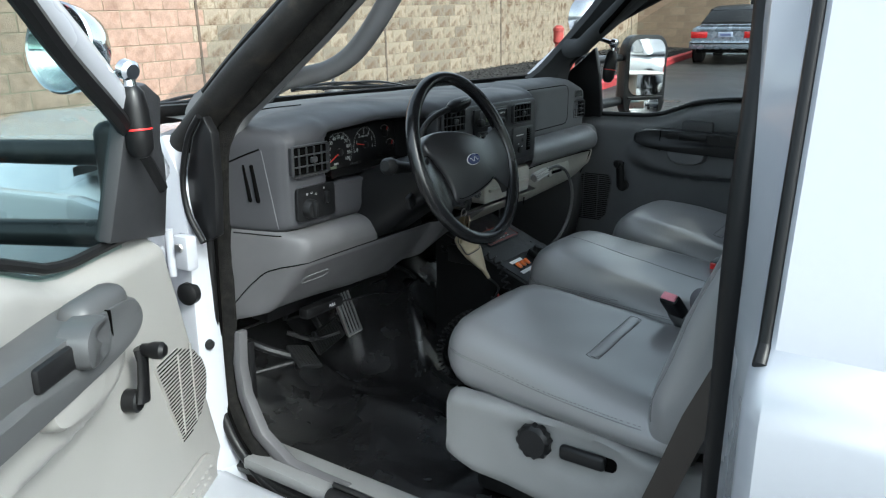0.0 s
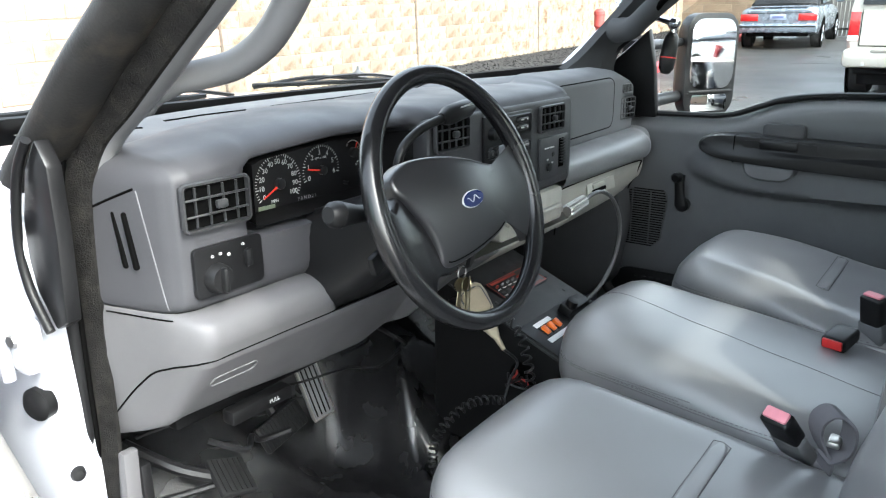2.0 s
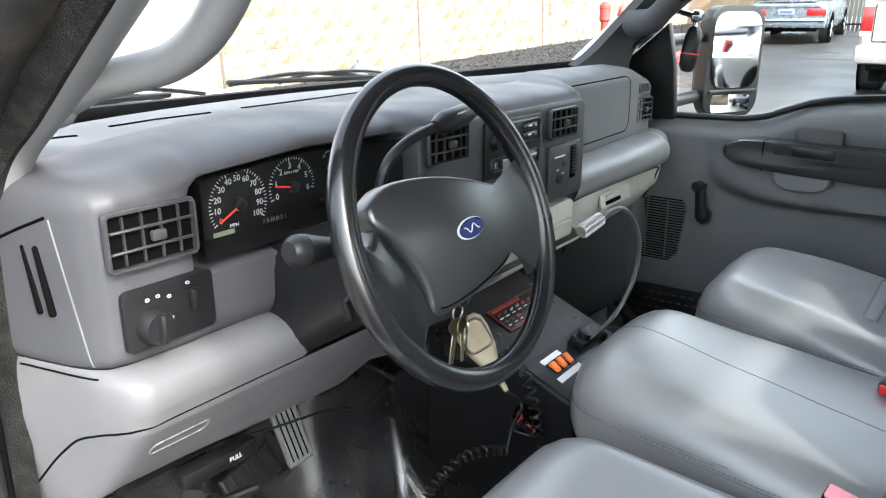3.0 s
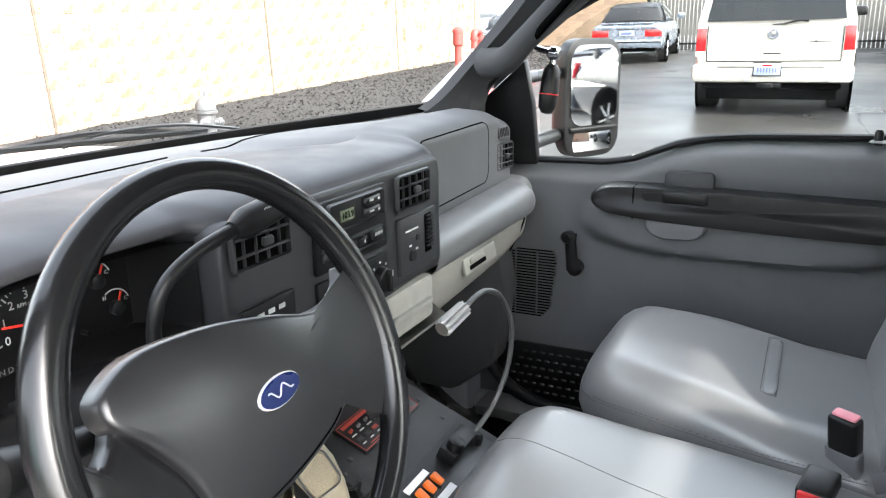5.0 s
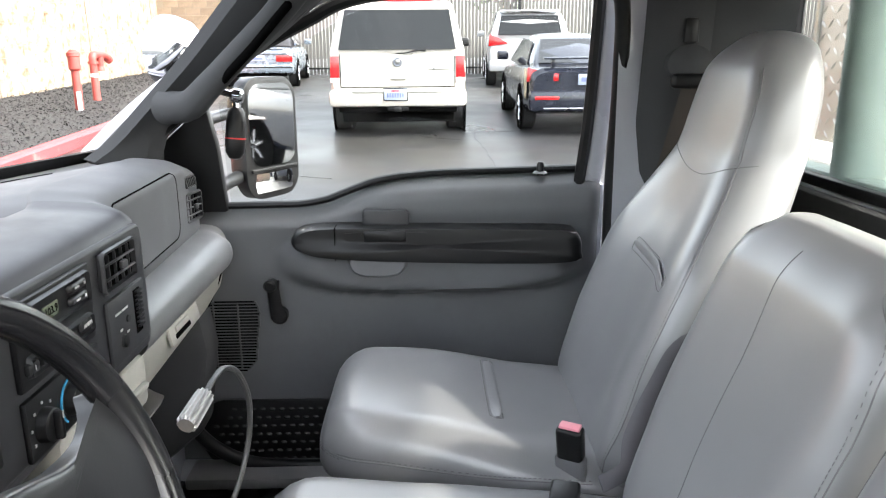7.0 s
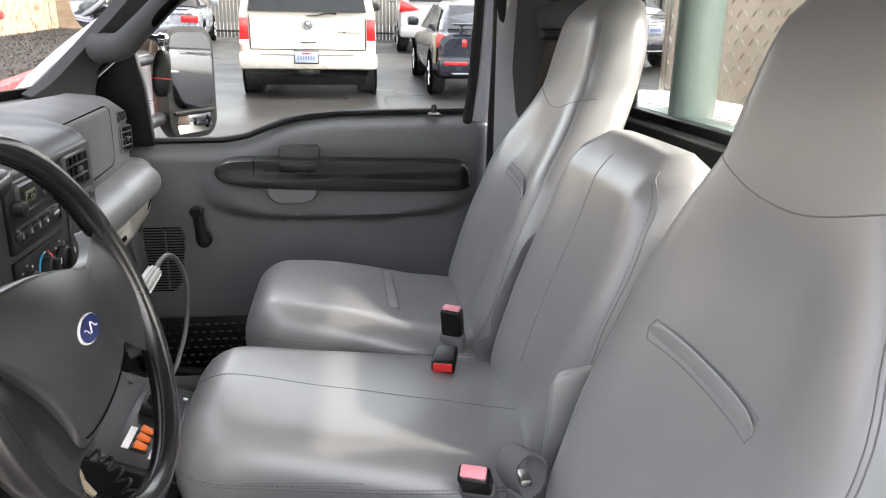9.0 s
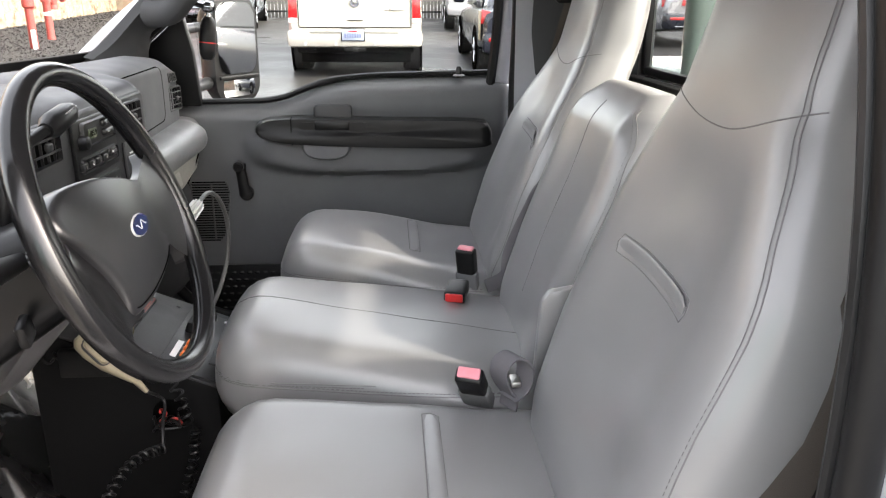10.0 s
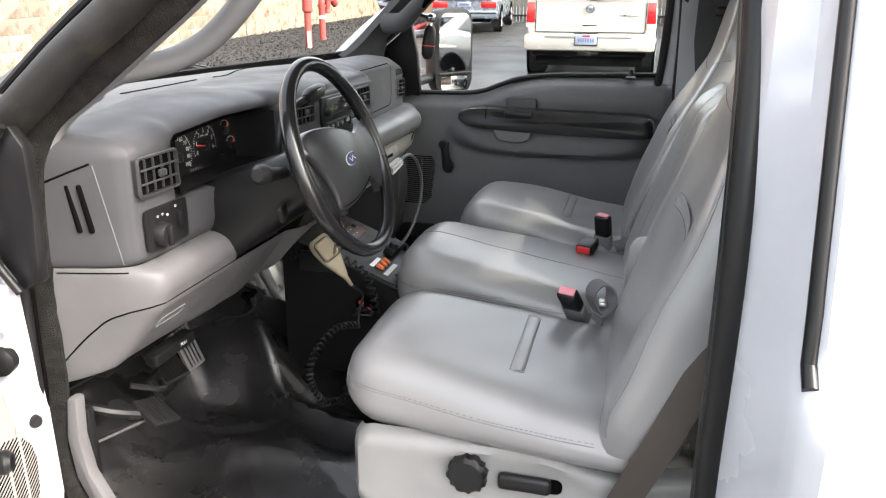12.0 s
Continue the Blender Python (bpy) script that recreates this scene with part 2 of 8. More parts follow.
def slab(pts, thick, bev=0.0):
    """A flat or bent plate: the polygon pts thickened against its normal."""
    pts = [Vector(p) for p in pts]
    n = Vector()
    for i, p in enumerate(pts):
        q = pts[(i + 1) % len(pts)]
        n += p.cross(q)
    n.normalize()
    bm = bmesh.new()
    a = [bm.verts.new(p) for p in pts]
    b = [bm.verts.new(p - n * thick) for p in pts]
    bm.faces.new(a)
    bm.faces.new(b[::-1])
    for i in range(len(pts)):
        j = (i + 1) % len(pts)
        bm.faces.new((a[j], a[i], b[i], b[j]))
    bmesh.ops.recalc_face_normals(bm, faces=bm.faces)
    if bev:
        bmesh.ops.bevel(bm, geom=[e for e in bm.edges if e.calc_face_angle(0) > 0.5], offset=bev, segments=2, profile=0.5, affect="EDGES")
    return bm


def rrect(u0, u1, v0, v1, r, k=5):
    r = min(r, (u1 - u0) / 2 - 1e-4, (v1 - v0) / 2 - 1e-4)
    out = []
    for cu, cv, a0 in ((u1 - r, v1 - r, 0), (u0 + r, v1 - r, 90), (u0 + r, v0 + r, 180), (u1 - r, v0 + r, 270)):
        for i in range(k + 1):
            a = radians(a0 + 90 * i / k)
            out.append((cu + r * math.cos(a), cv + r * math.sin(a)))
    return out


def even(poly, n):
    """n points evenly along a closed outline."""
    p = [Vector((*q, 0)) if len(q) == 2 else Vector(q) for q in poly]
    p.append(p[0])
    ls = [0]
    for a, b in zip(p, p[1:]):
        ls.append(ls[-1] + (b - a).length)
    out, j = [], 0
    for i in range(n):
        d = ls[-1] * i / n
        while ls[j + 1] < d:
            j += 1
        out.append(p[j].lerp(p[j + 1], (d - ls[j]) / max(ls[j + 1] - ls[j], 1e-9)))
    return out


def curve(pts, k=8, closed=False):
    """A smooth line through the points."""
    p = [Vector(q) for q in pts]
    n = len(p)
    out = []
    for i in range(n if closed else n - 1):
        a, b, c, d = (p[(i + o) % n] if closed else p[min(max(i + o, 0), n - 1)] for o in (-1, 0, 1, 2))
        for s in range(k):
            t = s / k
            out.append(0.5 * (2 * b + (c - a) * t + (2 * a - 5 * b + 4 * c - d) * t * t + (3 * b - a - 3 * c + d) * t ** 3))
    if not closed:
        out.append(p[-1])
    return out


def tube(pts, r, n=8, closed=False, flat=1.0, up=None):
    """A swept round (or flattened) bar; r is one radius or one for each point."""
    p = [Vector(q) for q in pts]
    m = len(p)
    rs = r if isinstance(r, (list, tuple)) else [r] * m
    bm = bmesh.new()
    rings, nrm = [], None
    for i in range(m):
        a, b = (p[i - 1], p[(i + 1) % m]) if closed else (p[max(i - 1, 0)], p[min(i + 1, m - 1)])
        t = (b - a).normalized()
        if nrm is None or up is not None:
            ref = Vector(up) if up is not None else (Vector((0, 0, 1)) if abs(t.z) < 0.9 else Vector((1, 0, 0)))
            nrm = (ref - t * ref.dot(t)).normalized()
        else:
            nrm = (nrm - t * nrm.dot(t)).normalized()
        bn = t.cross(nrm)
        rings.append([bm.verts.new(p[i] + nrm * rs[i] * flat * math.cos(2 * math.pi * j / n) + bn * rs[i] * math.sin(2 * math.pi * j / n)) for j in range(n)])
    for i in range(m if closed else m - 1):
        a, b = rings[i], rings[(i + 1) % m]
        for j in range(n):
            bm.faces.new((a[j], a[(j + 1) % n], b[(j + 1) % n], b[j]))
    if not closed:
        bm.faces.new(rings[0][::-1])
        bm.faces.new(rings[-1])
    return bm


def loft(rings, cap=True):
    bm = bmesh.new()
    vs = [[bm.verts.new(p) for p in r] for r in rings]
    n = len(vs[0])
    for a, b in zip(vs, vs[1:]):
        for j in range(n):
            bm.faces.new((a[j], a[(j + 1) % n], b[(j + 1) % n], b[j]))
    if cap:
        bm.faces.new(vs[0][::-1])
        bm.faces.new(vs[-1])
    return bm


def sheet(rows):
    bm = bmesh.new()
    vs = [[bm.verts.new(p) for p in r] for r in rows]
    for a, b in zip(vs, vs[1:]):
        for j in range(len(a) - 1):
            bm.faces.new((a[j], a[j + 1], b[j + 1], b[j]))
    return bm


def thick(rows, off):
    """A closed plate: a sheet and its copy shifted by off, joined round the edge."""
    o = Vector(off)
    a = [[Vector(p) for p in r] for r in rows]
    bm = bmesh.new()
    t = [[bm.verts.new(p) for p in r] for r in a]
    u = [[bm.verts.new(p + o) for p in r] for r in a]
    n, m = len(t), len(t[0])
    for i in range(n - 1):
        for j in range(m - 1):
            bm.faces.new((t[i][j], t[i][j + 1], t[i + 1][j + 1], t[i + 1][j]))
            bm.faces.new((u[i][j], u[i + 1][j], u[i + 1][j + 1], u[i][j + 1]))
    edge = [(i, 0) for i in range(n)] + [(n - 1, j) for j in range(1, m)] + [(i, m - 1) for i in range(n - 2, -1, -1)] + [(0, j) for j in range(m - 2, 0, -1)]
    for (i, j), (k, l) in zip(edge, edge[1:] + edge[:1]):
        bm.faces.new((t[i][j], t[k][l], u[k][l], u[i][j]))
    return bm


def lathe(prof, c, axis=(0, 0, 1), n=24):
    """A turned form: (radius, height) pairs along an axis from c."""
    q = Vector(axis).normalized().to_track_quat("Z", "Y").to_matrix()
    rings = [[Vector(c) + q @ Vector((r * math.cos(2 * math.pi * j / n), r * math.sin(2 * math.pi * j / n), h)) for j in range(n)] for r, h in prof]
    return loft(rings)


def words(name, text, size, m, material, parent=None, depth=0.0004):
    """Raised lettering in the built-in font, turned into a mesh."""
    cu = bpy.data.curves.new(name, "FONT")
    cu.body, cu.size, cu.align_x, cu.align_y, cu.extrude, cu.resolution_u = text, size, "CENTER", "CENTER", depth, 2
    tmp = bpy.data.objects.new("tmp", cu)
    scene.collection.objects.link(tmp)
    me = bpy.data.meshes.new_from_object(tmp.evaluated_get(bpy.context.evaluated_depsgraph_get()))
    bpy.data.objects.remove(tmp)
    bpy.data.curves.remove(cu)
    bm = bmesh.new()
    bm.from_mesh(me)
    bpy.data.meshes.remove(me)
    mapped(bm, m)
    return part(name, bm, material, parent, flip=False)


def lerp(a, b, t):
    return a + (b - a) * t


def ramp(x, *pairs):
    """Straight interpolation through (x, value) pairs."""
    if x <= pairs[0][0]:
        return pairs[0][1]
    for (a, u), (b, v) in zip(pairs, pairs[1:]):
        if x <= b:
            return lerp(u, v, (x - a) / (b - a))
    return pairs[-1][1]


def ease(a, b, x):
    t = min(max((x - a) / (b - a), 0), 1)
    return t * t * (3 - 2 * t)


def frame_of(o, u, v):
    """A pose at o whose x runs along u and y along v."""
    u = Vector(u).normalized()
    w = u.cross(Vector(v)).normalized()
    v = w.cross(u)
    return Matrix.Translation(o) @ Matrix((u, v, w)).transposed().to_4x4()
# ---- the cab: floor, walls, pillars, roof ----
CX = 0.04                                        # the cab's centre line


def floor_z(x, y):
    z = 0.735 + 0.37 * ease(0.34, 0.86, y) ** 1.2
    hump = math.exp(-((x - 0.02) / 0.17) ** 4)
    z = max(z, lerp(z, 0.80 + 0.2 * ease(0.2, 0.6, y), hump))
    near = ease(0.0, 0.25, y) * ease(-0.62, -0.3, x)
    # the loose sheet lies in sharp ridges with slack hollows between
    a = 1 - abs(noise.noise((3.4 * x + 1.3, 2.1 * y, 0.4)))
    b = 1 - abs(noise.noise((6.5 * x, 5.0 * y + 3.0, 1.7)))
    fold = (0.020 + 0.085 * near) * (a ** 5 - 0.45) + (0.008 + 0.020 * near) * (b ** 4 - 0.4)
    # slack sheet bulges where it climbs the console
    for cx, cy, h, r in ((-0.15, 0.44, 0.050, 0.060), (-0.13, 0.31, 0.045, 0.050), (-0.27, 0.40, 0.030, 0.050)):
        fold += h * math.exp(-((x - cx) ** 2 + 0.6 * (y - cy) ** 2) / (r * r))
    return z + fold + 0.004 * math.sin(31 * x + 3) * math.sin(23 * y)


fl = thick([[(lerp(-0.80, 0.90, i / 150), lerp(-0.98, 0.86, j / 150), floor_z(lerp(-0.80, 0.90, i / 150), lerp(-0.98, 0.86, j / 150))) for j in range(151)] for i in range(151)], (0, 0, -0.012))
solo("floor", fl, "mat_floor", "rumpled black rubber floor covering of the cab", "floor", kind="structure", angle=60)

cab = thing("truck_cab", (CX, 0, 0), "white pickup truck cab with grey trim and open side door", "cab", kind="structure")
part("firewall", bx((CX, 0.90, 1.085), (1.66, 0.04, 0.67), 0.005), "black", cab)
# body side behind the door opening


def xo(z):
    return ramp(z, (0.4, -0.985), (1.27, -0.995), (1.305, -0.985), (1.345, -0.94), (1.40, -0.93), (1.95, -0.80))


def corner_panel(s):
    rings = []
    for z in [0.45, 0.7, 1.0, 1.2, 1.27, 1.30, 1.32, 1.345, 1.37, 1.45, 1.6, 1.75, 1.88, 1.97]:
        o = xo(z)
        lean = ramp(z, (1.0, 0.0), (1.9, 0.075 if s > 0 else 0.025))
        pts = [(-0.79 + lean, -0.655 + lean * .3), (-0.82 + lean, -0.668 + lean * .3), (o + 0.055, -0.705), (o + 0.02, -0.715), (o, -0.735), (o, -1.00), (o + 0.03, -1.03), (-0.75, -1.03), (-0.75, -0.70)]
        rings.append([(x if s < 0 else 2 * CX - x, y, z) for x, y in pts])
    return loft(rings)


part("corner_panel", corner_panel(-1), "white", cab, "white painted body corner")
part("corner_panel", corner_panel(1), "white", cab, "white painted body corner")
part("edge_moulding", tube([(xo(z) + 0.012, -0.722, z) for z in (1.325, 1.345, 1.40, 1.55, 1.72, 1.9)], 0.009, 10), "rubber", cab, "black rubber drip moulding")
part("sill", bx((-0.90, -0.12, 0.62), (0.17, 1.16, 0.26), 0.04, 3), "white", cab, "white painted sill")
part("sill", bx((0.98, -0.12, 0.62), (0.17, 1.16, 0.26), 0.04, 3), "white", cab, "white painted sill")
part("scuff_plate", bx((-0.755, -0.12, 0.757), (0.10, 0.96, 0.03), 0.008), "trim", cab, "grey sill trim")
part("scuff_plate", bx((0.86, -0.12, 0.757), (0.10, 0.96, 0.03), 0.008), "trim", cab, "grey sill trim")
# grey kick trim round the front lower corner of the opening
kick = [(0.392, 1.06), (0.405, 0.98), (0.398, 0.90), (0.358, 0.812), (0.270, 0.752), (0.18, 0.742), (0.08, 0.742), (0.08, 0.774), (0.16, 0.774), (0.245, 0.778), (0.326, 0.826), (0.370, 0.91), (0.380, 0.98), (0.374, 1.06)]
part("kick_trim", prism(kick, "x", -0.772, -0.746, 0.005), "knee", cab, "grey kick trim")
# seal round the opening
SEAL = [(-0.62, -0.52, 1.945), (-0.70, -0.625, 1.88), (-0.755, -0.648, 1.70), (-0.80, -0.652, 1.45), (-0.80, -0.655, 1.15), (-0.80, -0.655, 0.92), (-0.80, -0.63, 0.82), (-0.80, -0.55, 0.775), (-0.80, -0.2, 0.765), (-0.80, 0.10, 0.765),
        (-0.80, 0.24, 0.785), (-0.80, 0.335, 0.855), (-0.80, 0.375, 0.96), (-0.80, 0.385, 1.15), (-0.80, 0.375, 1.38), (-0.80, 0.345, 1.50), (-0.79, 0.285, 1.582), (-0.78, 0.185, 1.665), (-0.765, 0.075, 1.755), (-0.735, -0.05, 1.845), (-0.69, -0.15, 1.905)]
# upper front run of the opening: the edge of the pillar trim, and the strips outside it
EDGE = [(-0.778, -0.02, 0.772), (-0.772, 0.10, 0.755), (-0.766, 0.20, 0.744), (-0.766, 0.275, 0.752), (-0.766, 0.362, 0.818), (-0.766, 0.402, 0.905), (-0.766, 0.406, 0.985), (-0.766, 0.391, 1.07), (-0.766, 0.388, 1.16), (-0.766, 0.383, 1.29), (-0.766, 0.376, 1.42), (-0.760, 0.366, 1.478), (-0.752, 0.341, 1.525), (-0.746, 0.284, 1.568),
        (-0.743, 0.195, 1.634), (-0.740, 0.108, 1.698), (-0.735, 0.030, 1.762), (-0.715, -0.06, 1.835), (-0.68, -0.15, 1.905)]
EDGE_RUN = curve(EDGE, 6)
part("door_seal", tube(curve(SEAL[:10], 6), 0.017, 10), "rubber", cab, "black rubber door seal")
part("seal_lip", tube(curve([(x + 0.016, y + (0.012 if y < -0.5 else 0), z + (0.018 if z < 0.9 else -0.012 if z > 1.5 else 0)) for x, y, z in SEAL[:10]], 6), 0.007, 8), "dark", cab, "inner lip of the door seal")
SEAL2 = [(2 * CX - x, y + 0.085 * ease(1.42, 1.60, z) * ease(-0.5, -0.1, y), z) for x, y, z in SEAL]
part("door_seal", tube(curve(SEAL2, 6, True), 0.017, 10, True), "rubber", cab, "black rubber door seal")


def outward(i, d, dx, lift=0.0):
    """A point beside the trim edge: d away from the opening, dx along the cab's width."""
    p = EDGE_RUN[i]
    a, b = EDGE_RUN[max(i - 1, 0)], EDGE_RUN[min(i + 1, len(EDGE_RUN) - 1)]
    n = Vector((0, b.z - a.z, a.y - b.y)).normalized()
    up = ease(1.25, 1.50, p.z)
    n = n.lerp(Vector((0, 1, 0.18 * ease(1.40, 1.56, p.z))), up)
    k = lerp(0.55, 1.0, ease(1.38, 1.58, p.z))
    return p + Vector((dx * lerp(0.8, 1.0, up), 0, lift * ease(1.4, 1.56, p.z))) + n * (d * k)


def edge_strip(o0, o1, n=5, bulge=0.004):
    """A strip along the trim edge between two offsets, gently rounded across."""
    rows = []
    for i in range(len(EDGE_RUN)):
        row = []
        for j in range(n + 1):
            t = j / n
            row.append(outward(i, lerp(o0[1], o1[1], t), lerp(o0[0], o1[0], t) - bulge * math.sin(math.pi * t)))
        rows.append(row)
    return thick(rows, (0.006, 0, 0))


ALONG = range(len(EDGE_RUN))
WIDE = [lerp(0.62, 1.0, ease(1.38, 1.58, p.z)) for p in EDGE_RUN]
part("pile_strip", edge_strip((-0.004, -0.001), (-0.020, 0.046)), "pile", cab, "fuzzy black pile strip on the trim edge")
part("seal_bulb", tube([outward(i, 0.068, -0.034, 0.012) for i in ALONG], [0.019 * w for w in WIDE], 12), "rubber", cab, "smooth black rubber bulb seal")
part("seal_groove", tube([outward(i, 0.050, -0.024, 0.008) for i in ALONG], [0.007 * w for w in WIDE], 8), "hole", cab, "dark groove beside the bulb seal")
# hinge pillar, hinges
part("hinge_pillar", join(prism([(0.30, 0.55), (0.415, 0.80), (0.418, 1.40), (0.47, 1.50), (0.80, 1.40), (0.80, 0.55)], "x", -0.85, -0.78, 0.01)), "white", cab, "white painted hinge pillar")
part("hinge_pillar", join(prism([(0.40, 0.55), (0.40, 0.80), (0.41, 1.40), (0.47, 1.50), (0.80, 1.40), (0.80, 0.55)], "x", 0.86, 1.01, 0.01)), "white", cab, "white painted hinge pillar")


def pillar_bar(s):
    if s < 0:
        return tube(curve([(-0.81, 0.60, 1.375), (-0.80, 0.51, 1.44), (-0.795, 0.455, 1.487), (-0.79, 0.35, 1.575), (-0.785, 0.275, 1.638), (-0.78, 0.205, 1.69), (-0.77, 0.115, 1.76), (-0.75, 0.0, 1.845), (-0.71, -0.10, 1.91)], 6), 0.044, 14, flat=0.62)
    a, b, c = Vector((-0.855, 0.56, 1.42)), Vector((-0.80, 0.25, 1.69)), Vector((-0.72, -0.05, 1.93))
    pts = curve([a, b, c], 8)
    if s > 0:
        pts = [Vector((2 * CX - p.x, p.y + 0.03, p.z + 0.02)) for p in pts]
    return tube(pts, [0.045] * len(pts), 12, flat=0.8)


part("outer_pillar", pillar_bar(-1), "dusty", cab, "windscreen pillar cased in black rubber")
part("outer_pillar", pillar_bar(1), "dusty", cab, "black edged windscreen pillar")
# rubber stops and a hinge on the pillar
for x, y, z, r, way in ((-0.852, 0.430, 1.165, 0.025, (-1, -0.25, 0)), (-0.822, 0.416, 1.042, 0.011, (-0.35, -1, 0)), (-0.862, 0.53, 1.40, 0.012, (-1, -0.25, 0)), (-0.862, 0.53, 1.31, 0.012, (-1, -0.25, 0))):
    part("rubber_stop", lathe([(r, -0.010), (r, 0.006), (r * 0.7, 0.012), (r * 0.3, 0.013)], (x, y, z), way, 20), "rubber", cab, "black rubber stop")
hg = part("hinge_leaf", bx((-0.862, 0.415, 1.262), (0.03, 0.05, 0.075), 0.008, 2), "white", cab, "white painted hinge")
part("hinge_bolt", lathe([(0.010, 0), (0.009, 0.006)], (-0.878, 0.41, 1.275), (-1, -0.2, 0), 6), "steel", hg)
part("hinge_pin", lathe([(0.009, -0.05), (0.009, 0.05)], (-0.882, 0.435, 1.262), (0, 0, 1), 12), "white", hg)
FOOT = [(0.357, 1.542), (0.393, 1.500), (0.418, 1.434), (0.424, 1.382), (0.411, 1.331), (0.376, 1.284)]
part("pillar_foot", slab([(-0.836, y, z) for y, z in FOOT + [(0.345, 1.300), (0.335, 1.42), (0.335, 1.51)]], 0.022, 0.004), "black", cab, "black filler panel at the pillar's foot")
part("pillar_foot_rim", tube(curve([(-0.844, y, z) for y, z in FOOT], 6), 0.0065, 10), "rubber", cab, "rubber rim of the filler panel")
# black joint filler by the hinge pillar
part("pillar_lip", tube([Vector((-0.795, 0.395, 1.585)), Vector((-0.79, 0.318, 1.65)), Vector((-0.785, 0.262, 1.695)), Vector((-0.775, 0.17, 1.765)), Vector((-0.75, 0.05, 1.85))], 0.007, 8), "rubber", cab, "thin rubber lip along the windscreen edge")


def inner_pillar(s):
    """Grey trim over the windscreen pillar."""
    rings = []
    dz = 0.0 if s > 0 else -0.055
    for t in [i / 16 for i in range(17)]:
        z = lerp(1.525, 1.96, t)
        yf = ramp(z, (1.525, 0.50), (1.56, 0.445), (1.73, 0.265), (1.87, 0.135), (1.96, 0.045))
        yr = ramp(z, (1.525, 0.36), (1.56, 0.355), (1.60, 0.335), (1.645, 0.275), (1.85, 0.0), (1.96, -0.13))
        x0, x1 = lerp(0.91, 0.82, t), lerp(0.80, 0.70, t)
        ring = [(x0, yf - 0.02, z + 0.02), (x0, yr + 0.01, z + 0.005), (x0 - 0.02, yr, z), (x1 + 0.03, yr + 0.015, z), (x1 + 0.008, yr + 0.045, z + 0.005), (x1 - 0.012, yf - 0.03, z + 0.015), (x1 + 0.002, yf, z + 0.02)]
        rings.append([(x if s > 0 else 2 * CX - x, yy, zz + dz) for x, yy, zz in ring])
    return loft(rings)


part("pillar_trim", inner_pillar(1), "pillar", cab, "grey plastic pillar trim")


def near_trim():
    """Grey trim over the near windscreen pillar, from the seal's edge to the glass."""
    rows = []
    for p in curve(EDGE[10:], 6):
        k = ease(1.40, 1.50, p.z)
        w = 0.030 + 0.020 * ease(1.62, 1.52, p.z)
        ring = [(0.0, 0.008, 0), (0.002, -0.001, 0), (0.014, -0.004, 0), (0.030, 0.004, 0), (0.046, w * 0.65, 0), (0.050, w, 0), (0.046, w + 0.012, 0), (0.030, w + 0.10 * k, 0.04 * k), (0.0, w + 0.10 * k, 0.04 * k)]
        rows.append([p + Vector(q) for q in ring])
    return loft(rows)


part("pillar_trim", near_trim(), "pad", cab, "grey plastic pillar trim")


def grab(s):
    pts = [(0.775, 0.335, 1.655), (0.735, 0.275, 1.66), (0.715, 0.225, 1.70), (0.705, 0.15, 1.77), (0.70, 0.08, 1.835), (0.705, 0.04, 1.885), (0.74, 0.03, 1.91)]
    pts = curve([(x if s > 0 else 2 * CX - x, y - 0.03, z - (0 if s > 0 else 0.055)) for x, y, z in pts], 7)
    if s < 0:
        pts = curve([(-0.712, 0.315, 1.592), (-0.685, 0.275, 1.607), (-0.660, 0.235, 1.616), (-0.648, 0.190, 1.628), (-0.646, 0.140, 1.652), (-0.652, 0.095, 1.684), (-0.662, 0.052, 1.722), (-0.668, 0.012, 1.765), (-0.670, -0.03, 1.81), (-0.672, -0.07, 1.85), (-0.69, -0.095, 1.885)], 6)
        n = len(pts)
        return tube(pts, [0.0215 + 0.012 * max(0, 1 - 9 * i / (n - 1)) for i in range(n)], 16, flat=0.9)
    n = len(pts)
    return tube(pts, [0.036 - 0.011 * math.sin(math.pi * min(max(i / (n - 1), 0.0), 1)) for i in range(n)], 14)


for s in (1, -1):
    g = thing("grab_handle", (CX + s * 0.70, 0.2, 1.7), "grey plastic grab handle on the windscreen pillar", "handle", "grab handles")
    # far bar takes the shaded copy of the near bar's grey
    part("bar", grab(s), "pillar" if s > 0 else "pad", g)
    if s < 0:
        part("mount", lathe([(0.030, 0), (0.029, 0.012), (0.022, 0.020)], (-0.716, 0.312, 1.588), (0.75, -0.6, 0.25), 20), "pad", g, "moulded lower mount")
        part("mount", lathe([(0.028, 0), (0.026, 0.014), (0.018, 0.022)], (-0.705, -0.09, 1.888), (0.75, -0.2, -0.6), 20), "pad", g, "moulded upper mount")
    if s < 0:
        continue
    slot = curve([(0.722, 0.185, 1.692), (0.690, 0.150, 1.722), (0.678, 0.10, 1.768), (0.673, 0.055, 1.815), (0.675, 0.02, 1.853)], 6)
    part("finger_slot", tube(slot, [0.003] + [0.0085] * (len(slot) - 2) + [0.003], 10), "hole", g, "dark finger slot")
    cap = bx((0, 0, 0), (0.05, 0.012, 0.028), 0.005, 3)
    mapped(cap, Matrix.Translation((CX + s * 0.715, 0.285, 1.65 if s > 0 else 1.595)) @ pose(0, 0, 0, 35, 0, -s * 25))
    part("screw_cover", cap, "pillar", g)

# roof, headliner, rear wall
# rail stays out of view; added to keep sun off the near dash
part("roof_rail", tube([(-0.725, -0.10, 1.925), (-0.745, -0.30, 1.945), (-0.755, -0.55, 1.950), (-0.755, -0.72, 1.945)], 0.045, 12), "white", cab, "white painted roof rail over the door, added out of view for shade")
